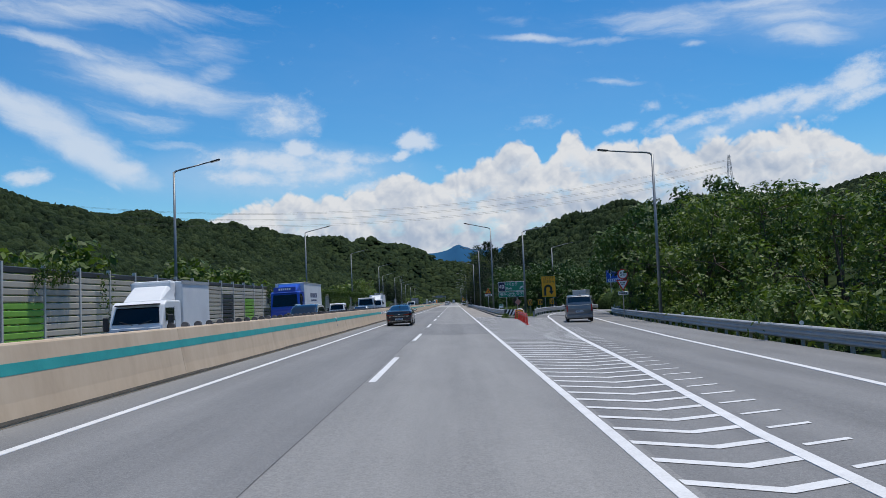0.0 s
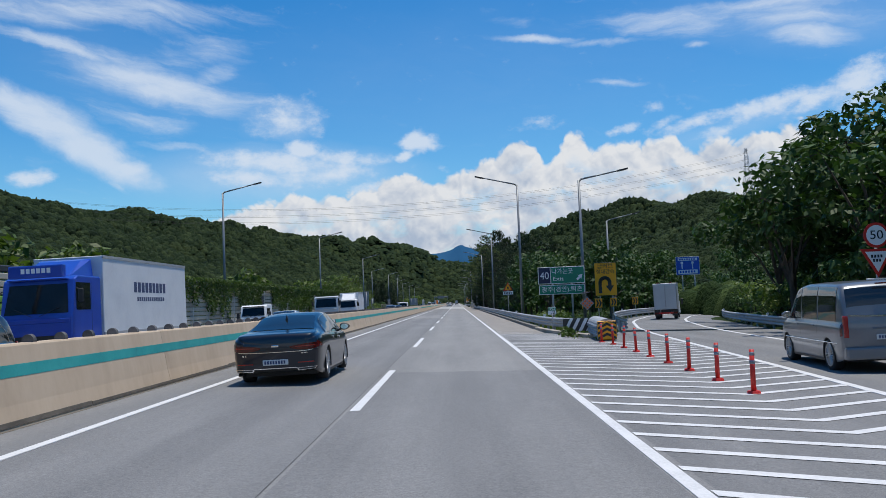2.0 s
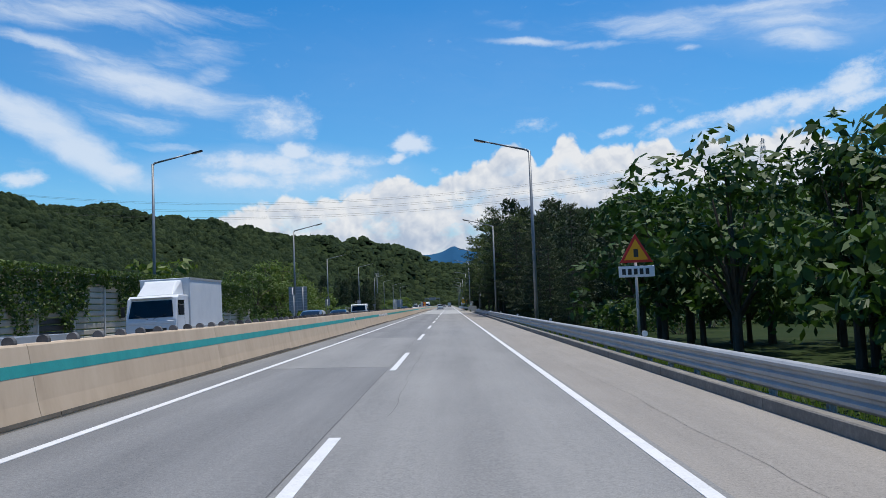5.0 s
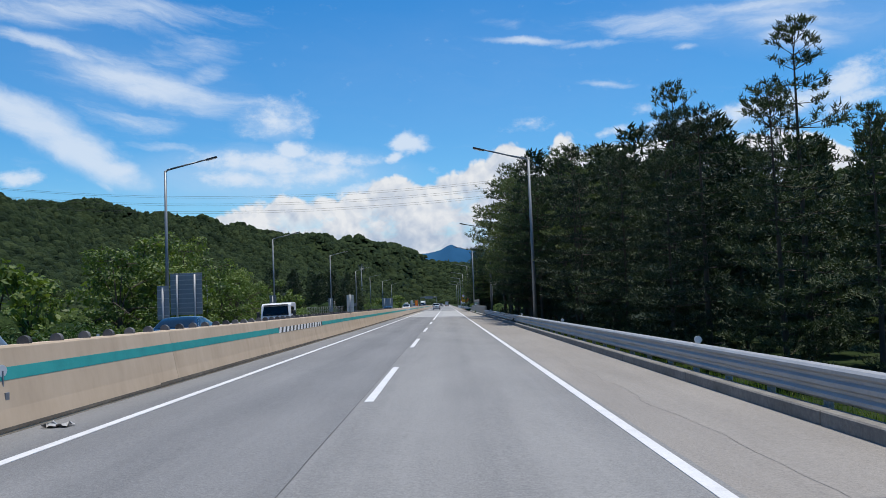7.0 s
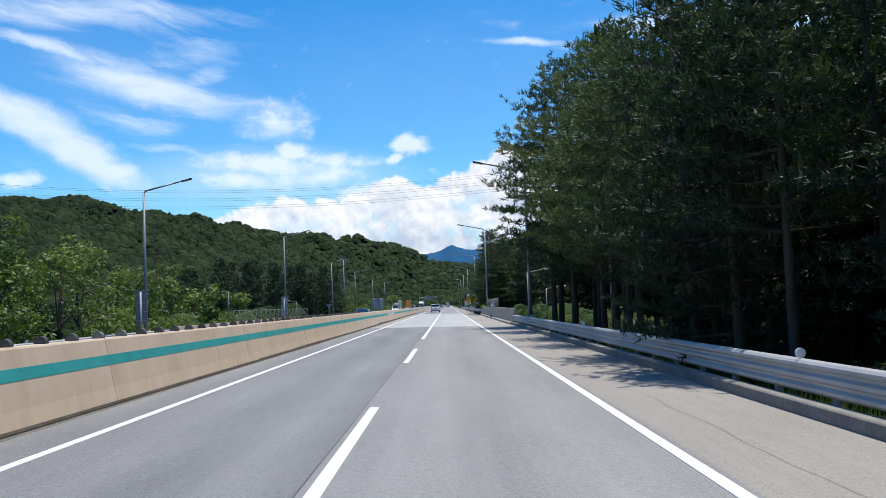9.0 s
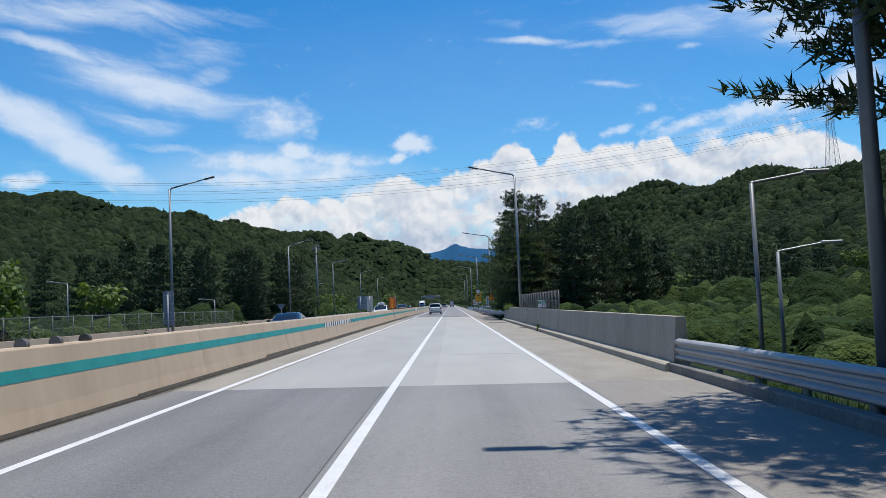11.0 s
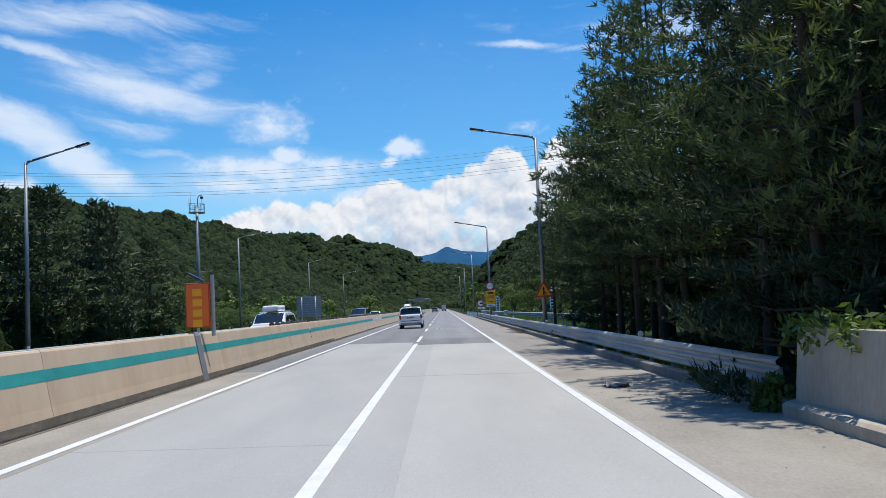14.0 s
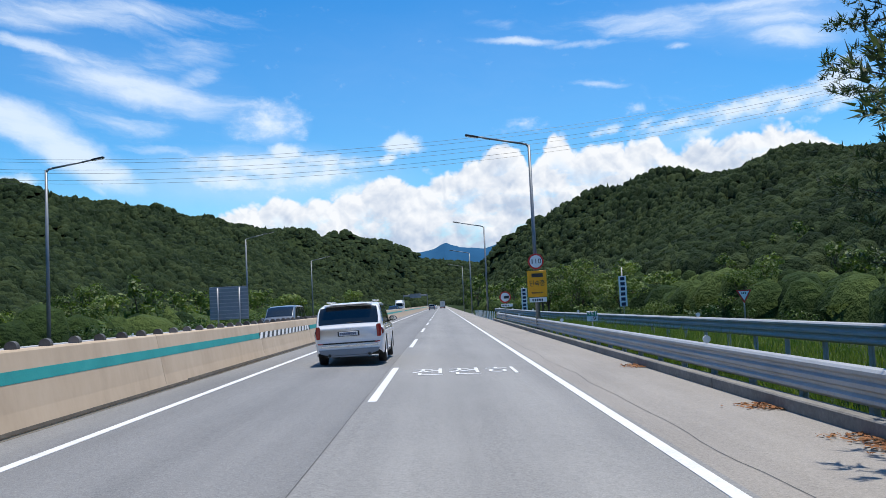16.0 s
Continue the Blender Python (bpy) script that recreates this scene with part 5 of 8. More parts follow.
        part("badge", bev(box(bmesh.new(), -0.1, 0.1, -0.006, 0.02, 0.995, 1.02), 0.006, 1), M_CHROME, car, "slim chrome badge")
        part("wiper", tube(bmesh.new(), (-0.05, 0.09, 1.165), (0.42, 0.1, 1.19), 0.014, 0.01, 6), M_DARK, car)
    elif kind == "van":
        for sd in (1, -1):
            bm = bev(box(bmesh.new(), min(sd * 0.79, sd * 0.9), max(sd * 0.79, sd * 0.9), -0.01, 0.06, 0.74, 1.2), 0.025, 2)
            part("tail_lamp", bm, M_LAMP_BRIGHT, car, "tall red tail lamp")
            part("tail_lamp", sh.grid(0.01, 0.09, 0.3, 0.49, 3, 4, sd, 0.008), M_LAMP_RED, car)
        part("rear_bumper", bev(box(bmesh.new(), -0.9, 0.9, -0.08, 0.15, 0.28, 0.55), 0.05, 2), paint, car)
        part("tailgate_trim", on_tail(sh, [(-0.78, 1.2), (-0.4, 1.172), (0, 1.165), (0.4, 1.172), (0.78, 1.2), (0.78, 1.222), (0.4, 1.194), (0, 1.187), (-0.4, 1.194), (-0.78, 1.222)], 0.03, 0.014), M_CHROME, car)
        part("tailgate_handle", bev(box(bmesh.new(), -0.34, 0.34, -0.02, 0.02, 0.9, 0.94), 0.01, 1), paint, car)
        part("brake_light", box(bmesh.new(), -0.16, 0.16, 0.1, 0.13, 1.83, 1.86), M_LAMP_RED, car)
        plate(car, -0.01, 0.74)
        part("side_trim", tube(bmesh.new(), (-0.945, 0.3, 0.62), (-0.965, 4.2, 0.62), 0.012), M_CHROME, car)
    else:
        for sd in (1, -1):
            part("tail_lamp", bev(box(bmesh.new(), min(sd * 0.58, sd * 0.8), max(sd * 0.58, sd * 0.8), -0.01, 0.08, 0.74, 0.9), 0.02, 2), M_LAMP_RED, car)
        plate(car, -0.008, 0.6)
    for sd in (1, -1):
        bm = bev(box(bmesh.new(), min(sd * hw * 0.5, sd * hw * 0.84), max(sd * hw * 0.5, sd * hw * 0.84), L - 0.2, L - 0.05, 0.62, 0.74), 0.03, 2)
        part("headlamp", bm, M_HEADLAMP, car)
    part("grille", bev(box(bmesh.new(), -hw * 0.45, hw * 0.45, L - 0.08, L + 0.012, 0.42, 0.66), 0.03, 1), M_DARK, car)
    return car


def make_truck(label, place, cab_mat, box_mat, length, width, height, cab_h, cab_l=1.9, deflector=True, refrigerated=False, lettering=0, open_bed=False, red=False):
    """A lorry with its tail at y = 0, facing +y."""
    t = thing("truck", label, "truck", place)
    w = width / 2
    floor = 0.95 if height > 3.2 else 0.75
    bed = length - cab_l - 0.12
    r = 0.5 if height > 3.2 else 0.36
    if open_bed:
        b = part("cargo_bed", box(bmesh.new(), -w, w, 0, bed, floor - 0.15, floor), box_mat, t)
        for sd in (1, -1):
            part("drop_side", bev(box(bmesh.new(), sd * w - 0.03, sd * w + 0.03, 0, bed, floor, floor + 0.4), 0.01, 1), box_mat, t)
        part("tailboard", bev(box(bmesh.new(), -w, w, -0.03, 0.03, floor, floor + 0.4), 0.01, 1), box_mat, t)
    else:
        b = part("cargo_box", bev(box(bmesh.new(), -w, w, 0, bed, floor, height), 0.02, 1), box_mat, t)
        for sd in (1, -1):
            for z in (floor + 0.04, height - 0.04):
                part("edge_rail", box(bmesh.new(), sd * w - 0.025, sd * w + 0.025, 0, bed, z - 0.05, z + 0.05), M_GALV, b)
        for x in (-w + 0.03, -0.015, 0.015, w - 0.03):
            part("door_bar", tube(bmesh.new(), (x, -0.02, floor + 0.1), (x, -0.02, height - 0.1), 0.018, n=6), M_GALV, b)
        for sd in (1, -1):
            part("rear_door", bev(box(bmesh.new(), min(sd * 0.02, sd * (w - 0.06)), max(sd * 0.02, sd * (w - 0.06)), -0.012, 0.01, floor + 0.08, height - 0.1), 0.008, 1), box_mat, b)
    part("chassis", box(bmesh.new(), -w * 0.45, w * 0.45, 0.1, length - 0.3, floor - 0.35, floor - 0.02), M_DARK, t)
    for sd in (1, -1):
        part("side_guard", box(bmesh.new(), sd * w * 0.96 - 0.02, sd * w * 0.96 + 0.02, bed * 0.3, bed * 0.85, 0.45, floor - 0.08), M_GALV, t)
        for wy in (bed * 0.2, length - cab_l * 0.55):
            wheel(t, sd * w * 0.95, wy, r, sd, 0.28)
        part("tail_lamp", box(bmesh.new(), sd * w * 0.8 - 0.16, sd * w * 0.8 + 0.16, -0.04, 0.02, floor - 0.32, floor - 0.2), M_LAMP_RED, t)
        if red:
            part("tail_lamp", box(bmesh.new(), sd * w * 0.55 - 0.12, sd * w * 0.55 + 0.12, -0.03, 0.01, height + 0.02, height + 0.1), M_LAMP_RED, t)
        part("mud_flap", box(bmesh.new(), sd * w * 0.75 - 0.22, sd * w * 0.75 + 0.22, bed * 0.2 - r - 0.12, bed * 0.2 - r - 0.1, 0.25, 0.75), M_DARK, t)
    part("bumper_bar", box(bmesh.new(), -w * 0.95, w * 0.95, -0.03, 0.05, 0.42, 0.54), M_RED if red else M_SIGN_BACK, t)
    y0 = bed + 0.12
    bm = bmesh.new()
    prof = [(y0, 0.55), (y0, cab_h - 0.06), (y0 + 0.1, cab_h), (length - 0.55, cab_h), (length - 0.3, cab_h - 0.12), (length - 0.03, 0.55 + (cab_h - 0.55) * 0.45), (length, 0.5 + (cab_h - 0.55) * 0.3), (length, 0.42), (y0, 0.42)]
    sides = []
    for x in (-w * 0.97, w * 0.97):
        sides.append([bm.verts.new((x, y, z)) for y, z in prof])
    bm.faces.new(sides[0])
    bm.faces.new(sides[1][::-1])
    for i in range(len(prof)):
        j = (i + 1) % len(prof)
        bm.faces.new((sides[0][j], sides[0][i], sides[1][i], sides[1][j]))
    bmesh.ops.recalc_face_normals(bm, faces=bm.faces[:])
    bev(bm, 0.05, 2)
    cab = part("cab", bm, cab_mat, t)
    (ya, za), (yb, zb) = prof[4], prof[5]
    bm = bmesh.new()
    for q in (0.008,):
        vs = [bm.verts.new(c) for c in ((-w * 0.78, ya + (yb - ya) * 0.12 + 0.02, za + (zb - za) * 0.12), (w * 0.78, ya + (yb - ya) * 0.12 + 0.02, za + (zb - za) * 0.12),
                                        (w * 0.86, yb - (yb - ya) * 0.1 + 0.02, zb - (zb - za) * 0.1), (-w * 0.86, yb - (yb - ya) * 0.1 + 0.02, zb - (zb - za) * 0.1))]
        bm.faces.new(vs)
    bmesh.ops.solidify(bm, geom=bm.faces[:], thickness=0.01)
    part("windscreen", bm, M_GLASS, cab)
    for sd in (1, -1):
        part("side_window", box(bmesh.new(), sd * w * 0.97 - 0.006, sd * w * 0.97 + 0.006, y0 + cab_l * 0.38, length - 0.34, 0.6 + (cab_h - 0.6) * 0.52, cab_h - 0.24), M_GLASS, cab)
        part("headlamp", bev(box(bmesh.new(), sd * w * 0.72 - 0.16, sd * w * 0.72 + 0.16, length - 0.06, length + 0.015, 0.62, 0.8), 0.03, 1), M_HEADLAMP, cab)
        part("mirror", bev(box(bmesh.new(), sd * (w + 0.16) - 0.09, sd * (w + 0.16) + 0.09, length - 0.3, length - 0.22, cab_h - 0.9, cab_h - 0.45), 0.03, 1), M_DARK, cab)
        part("mirror_arm", tube(bmesh.new(), (sd * w * 0.95, length - 0.35, cab_h - 0.4), (sd * (w + 0.14), length - 0.26, cab_h - 0.5), 0.018), M_DARK, cab)
    part("sun_visor", bev(box(bmesh.new(), -w * 0.8, w * 0.8, length - 0.42, length - 0.12, cab_h - 0.13, cab_h - 0.09), 0.012, 1), M_DARK if cab_h < 2.2 else cab_mat, cab)
    part("front_panel", bev(box(bmesh.new(), -w * 0.9, w * 0.9, length - 0.04, length + 0.01, zb - 0.2, zb - 0.06), 0.015, 1), cab_mat, cab)
    for sd in (1, -1):
        part("wiper", tube(bmesh.new(), (sd * w * 0.1, yb + 0.045, zb + 0.03), (sd * w * 0.6, yb - (yb - ya) * 0.25 + 0.06, zb + (za - zb) * 0.25), 0.01, n=6), M_DARK, cab)
        part("door_seam", box(bmesh.new(), sd * w * 0.97 - 0.004, sd * w * 0.97 + 0.004, y0 + cab_l * 0.34, y0 + cab_l * 0.34 + 0.015, 0.7, cab_h - 0.2), M_DARK, cab)
        part("corner_lamp", bev(box(bmesh.new(), sd * w * 0.9 - 0.06, sd * w * 0.9 + 0.06, length - 0.05, length + 0.02, 0.66, 0.78), 0.02, 1), M_ORANGE, cab)
    part("bumper", bev(box(bmesh.new(), -w * 0.99, w * 0.99, length - 0.2, length + 0.04, 0.35, 0.58), 0.04, 2), cab_mat, cab)
    part("grille", box(bmesh.new(), -w * 0.6, w * 0.6, length - 0.02, length + 0.012, 0.85, 1.05), M_DARK, cab)
    if deflector and not open_bed:
        bm = bmesh.new()
        vs = [bm.verts.new(c) for c in ((-w * 0.8, y0 + 0.1, cab_h), (w * 0.8, y0 + 0.1, cab_h), (w * 0.7, length - 0.6, cab_h), (-w * 0.7, length - 0.6, cab_h),
                                        (-w * 0.75, y0 + 0.12, height - 0.1), (w * 0.75, y0 + 0.12, height - 0.1), (w * 0.6, y0 + 0.5, height - 0.18), (-w * 0.6, y0 + 0.5, height - 0.18))]
        for f in ((3, 2, 1, 0), (4, 5, 6, 7), (0, 1, 5, 4), (1, 2, 6, 5), (2, 3, 7, 6), (3, 0, 4, 7)):
            bm.faces.new([vs[i] for i in f])
        bmesh.ops.recalc_face_normals(bm, faces=bm.faces[:])
        part("wind_deflector", bev(bm, 0.04, 2), cab_mat, cab)
    if refrigerated:
        part("cooling_unit", bev(box(bmesh.new(), -w * 0.75, w * 0.75, bed, bed + 0.5, height - 0.45, height + 0.02), 0.08, 2), M_WHITE, b)
    if lettering:
        bm = bmesh.new()
        for i in range(6):
            box(bm, -0.5 + i * 0.17, -0.5 + i * 0.17 + 0.12, length - 0.06, length - 0.04, cab_h + 0.1, cab_h + 0.26)
        part("visor_board", bev(box(bmesh.new(), -0.9, 0.9, length - 0.3, length - 0.05, cab_h - 0.05, cab_h + 0.36), 0.04, 2), cab_mat, cab)
        part("lettering", bm, M_SIGN_WHITE, cab, "white lettering that cannot be read")
        for sd in (1, -1):
            bm = bmesh.new()
            lr = random.Random(8)
            y = bed * 0.3
            for i in range(9):
                box(bm, sd * w - 0.004, sd * w + 0.004, y, y + 0.3, height * 0.66, height * 0.66 + 0.4)
                y += 0.4
            part("lettering", bm, M_INK, b, "dark blue lettering that cannot be read")
            bm = bmesh.new()
            for i in range(14):
                box(bm, sd * w - 0.004, sd * w + 0.004, bed * 0.32 + i * 0.22, bed * 0.32 + i * 0.22 + 0.16, height * 0.57, height * 0.57 + 0.16)
            part("lettering", bm, M_INK, b)
    return t


def heading(x, y, turn=0.0, lift=0.02):
    return pose(x, y, road_z(x) + lift, 0, -1.146 if x > -6.35 else 1.146, turn)


make_car("sedan", "glossy deep blue sedan with chrome window trim, in the passing lane", heading(-3.5, 59.0), M_CAR_BLUE)
make_car("suv", "white suv with upright tail lamps, in the passing lane", heading(-2.72, 375.4), M_CAR_WHITE)
make_car("van", "silver grey van with tall tail lamps, in the exit lane", heading(9.15, 59.4, -6.5), M_CAR_SILVER)
make_truck("small silver box truck with red lamps on the exit ramp", heading(16.3, 107.0, -17), M_BOX_WHITE, M_BOX_SILVER, 4.9, 1.75, 2.75, 1.95, red=True)
ON = 180.0
make_truck("white refrigerated box truck in the oncoming lane", heading(-9.6, 31.5, ON), M_BOX_WHITE, M_BOX_WHITE, 5.1, 1.74, 2.6, 1.95, refrigerated=True)
make_truck("blue lorry with a white lettered cargo box, oncoming", heading(-13.4, 80.5, ON), M_TRUCK_BLUE, M_BOX_WHITE, 11.5, 2.45, 3.75, 3.0, 2.3, lettering=1)
make_car("suv", "dark navy suv in the oncoming lane", heading(-9.4, 58.5, ON), M_CAR_NAVY)
make_truck("small white pickup truck with low drop sides, oncoming", heading(-13.0, 101.5, ON), M_BOX_WHITE, M_BOX_WHITE, 4.9, 1.74, 2.3, 1.95, open_bed=True)
make_car("sedan", "white sedan in the oncoming lane", heading(-9.5, 92.5, ON), M_CAR_WHITE)
make_truck("grey open lorry on the oncoming carriageway", heading(-12.6, 133, ON), M_BOX_SILVER, M_BOX_SILVER, 8.0, 2.4, 3.0, 2.7, open_bed=True)
make_car("hatch", "pale blue grey car in the oncoming lane", heading(-9.4, 168, ON), M_CAR_SILVER)
make_truck("white box truck in the oncoming lane", heading(-13.0, 152, ON), M_BOX_WHITE, M_BOX_WHITE, 7.5, 2.3, 3.3, 2.5)
make_car("sedan", "dark grey sedan in the oncoming lane", heading(-9.6, 184.5, ON), M_CAR_NAVY)
make_truck("white pickup truck with low drop sides in the oncoming lane", heading(-9.7, 204, ON), M_BOX_WHITE, M_BOX_WHITE, 4.9, 1.74, 2.3, 1.95, open_bed=True)
make_car("sedan", "dark blue sedan in the oncoming lane on the bridge", heading(-9.5, 291, ON), M_CAR_BLUE)
white_suv = make_car("suv", "white suv with a roof box in the oncoming lane", heading(-9.6, 357, ON), M_CAR_WHITE)
part("roof_box", bev(box(bmesh.new(), -0.45, 0.45, 0.9, 3.1, 1.78, 2.12), 0.12, 3), M_CAR_WHITE, white_suv, "white roof box", True)
make_car("van", "silver van in the oncoming lane", heading(-9.5, 405, ON), M_CAR_SILVER)
make_car("hatch", "white car in the oncoming lane", heading(-9.6, 428, ON), M_CAR_WHITE)
make_truck("silver box truck far ahead in the driving lane", heading(0.3, 676), M_BOX_WHITE, M_BOX_SILVER, 5.2, 1.8, 2.8, 1.95, red=True)
make_car("suv", "silver suv far ahead in the passing lane", heading(-3.1, 612), M_CAR_SILVER)
make_car("hatch", "white car far ahead in the passing lane", heading(-3.0, 690), M_CAR_WHITE)
make_truck("dark box lorry far ahead in the driving lane", heading(0.4, 740), M_BOX_SILVER, M_CAR_NAVY, 8.0, 2.4, 3.4, 2.6)
make_car("van", "white van far ahead in the driving lane", heading(0.3, 800), M_CAR_WHITE)
make_car("suv", "dark suv far off in the oncoming lane", heading(-9.5, 520, ON), M_CAR_NAVY)
make_truck("white lorry far off in the oncoming lane", heading(-12.5, 610, ON), M_BOX_WHITE, M_BOX_WHITE, 9, 2.4, 3.5, 2.8)

# ---------------------------------------------------------------- plants


def mesh_from(name, co, faces, mat, smooth=False):
    me = bpy.data.meshes.new(name)
    me.from_pydata(co.tolist(), [], faces.tolist())
    if smooth:
        me.shade_smooth()
    me.materials.append(mat)
    return me


def unit_vectors(rng, n):
    v = rng.normal(size=(n, 3))
    return v / np.linalg.norm(v, axis=1, keepdims=True)


def leaf_quads(rng, centre, size, outward=None, droop=0.0):
    """A bent quad for each centre: vertices and faces."""
    n = len(centre)
    face = unit_vectors(rng, n) * 0.75 + np.array([[0.0, 0.0, 0.45]])
    if outward is not None:
        face = face + 0.9 * outward
    face /= np.linalg.norm(face, axis=1, keepdims=True) + 1e-9
    d = unit_vectors(rng, n)
    d[:, 2] -= droop
    s = np.cross(d, face)
    s /= np.linalg.norm(s, axis=1, keepdims=True) + 1e-9
    d = np.cross(face, s)
    ln = size * rng.uniform(0.6, 1.3, (n, 1))
    w = ln * rng.uniform(0.32, 0.5, (n, 1))
    co = np.stack([centre - d * ln * 0.5, centre + s * w * 0.6, centre + d * ln * 0.55, centre - s * w * 0.6], 1).reshape(-1, 3)
    return co, np.arange(4 * n).reshape(n, 4)


def needle_tufts(rng, centre, size, way, blades=6, thin=0.16):
    """Narrow spikes that fan out from each centre along way."""
    n = len(centre)
    c = np.repeat(centre, blades, 0) + rng.normal(scale=size * 0.22, size=(n * blades, 3))
    d = np.repeat(way, blades, 0) * 0.9 + unit_vectors(rng, n * blades) * 0.9
    d /= np.linalg.norm(d, axis=1, keepdims=True) + 1e-9
    s = np.cross(d, np.array([[0.0, 0.0, 1.0]]) + 0.9 * unit_vectors(rng, n * blades))
    s /= np.linalg.norm(s, axis=1, keepdims=True) + 1e-9
    ln = size * rng.uniform(0.6, 1.3, (n * blades, 1))
    w = ln * thin
    co = np.stack([c - s * w, c + s * w, c + d * ln], 1).reshape(-1, 3)
    return co, np.arange(3 * n * blades).reshape(-1, 3)


def limb(bm, a, b, r0, r1, sag=0.0, n=6, steps=3):
    a, b = Vector(a), Vector(b)
    pts = []
    for i in range(steps + 1):
        f = i / steps
        p = a.lerp(b, f)
        p.z -= sag * math.sin(f * math.pi)
        pts.append((p, r0 + (r1 - r0) * f))
    for (p, ra), (q, rb) in zip(pts, pts[1:]):
        tube(bm, p, q, ra, rb, n, False)


def pine_tree(seed, h, spread, bare, density=0.8, size=0.22, blades=11, thin=0.11, needles=M_NEEDLE):
    """A pine of height h: straight trunk, whorls of flat limbs from bare * h upwards, tufts of needles."""
    rnd, rng = random.Random(seed), np.random.default_rng(seed)
    tree = thing("pine_tree", "tall dark green pine with layered limbs, beside the road", "tree", group="roadside pines")
    bm = bmesh.new()
    bend = [rnd.uniform(-0.02, 0.02) * h for _ in range(2)]
    at = lambda f: Vector((bend[0] * math.sin(f * 2.2), bend[1] * math.sin(f * 1.7), f * h))
    r = 0.009 * h + 0.04
    for i in range(6):
        f0, f1 = i / 6, (i + 1) / 6
        p0, p1 = at(f0), at(f1)
        if i == 0:
            p0.z = -0.8
        tube(bm, p0, p1, r * (1 - f0 * 0.93), r * (1 - f1 * 0.93), 8, False)
    part("trunk", bm, M_BARK, tree, smooth=True)
    bm = bmesh.new()
    cen, way = [], []
    z = bare * h
    while z < h * 0.985:
        f = z / h
        reach = spread * (1 - f) ** 0.62 * (0.62 + 0.38 * min(1.0, (f - bare) * 5 + 0.2)) + 0.25
        first = rnd.uniform(0, math.tau)
        n_l = rnd.randint(5, 6)
        for j in range(n_l):
            if rnd.random() < 0.12:
                continue
            a = first + j * math.tau / n_l + rnd.uniform(-0.35, 0.35)
            L = reach * rnd.uniform(0.45, 1.2)
            rise = L * rnd.uniform(0.0, 0.25) + (0.55 * L if f > 0.85 else 0)
            o = at(f)
            e = o + Vector((math.cos(a) * L, math.sin(a) * L, rise))
            limb(bm, o, e, 0.008 * L + 0.012, 0.007, sag=0.06 * L, n=3, steps=2)
            d = (e - o).normalized()
            side = Vector((-d.y, d.x, 0)).normalized()
            n_t = max(2, int(L * 2.6))
            # side twigs, each with a row of tufts that lie in a flat spray
            for q in range(n_t):
                t = 0.3 + 0.72 * (q + rnd.uniform(0.1, 0.9)) / n_t
                sg = 1 if (q % 2) else -1
                tw = L * (1.12 - t) * rnd.uniform(0.45, 0.85) + 0.16
                root = o.lerp(e, min(t, 1.0)) - Vector((0, 0, 0.06 * L * math.sin(min(t, 1) * math.pi)))
                dd = (d * 0.75 + side * sg + Vector((0, 0, rnd.uniform(0.02, 0.3)))).normalized()
                m = max(2, int((2 + tw * 6.5) * density))
                for w in range(m):
                    g = (w + 0.6) / m
                    p = root + dd * tw * g + Vector((rnd.gauss(0, 0.06), rnd.gauss(0, 0.06), rnd.gauss(0.02, 0.05)))
                    cen.append(p[:])
                    way.append((dd * 0.8 + Vector((0, 0, 0.5)))[:])
        z += h * (0.06 if f < 0.8 else 0.036) * rnd.uniform(0.75, 1.25)
    tagged(part("branchwork", bm, M_BARK, tree), kind="stuff")
    co, fa = needle_tufts(rng, np.array(cen), size, np.array(way), blades, thin)
    ob = new("crown", mesh_from("crown", co, fa, needles))
    ob.parent = tree
    return tree


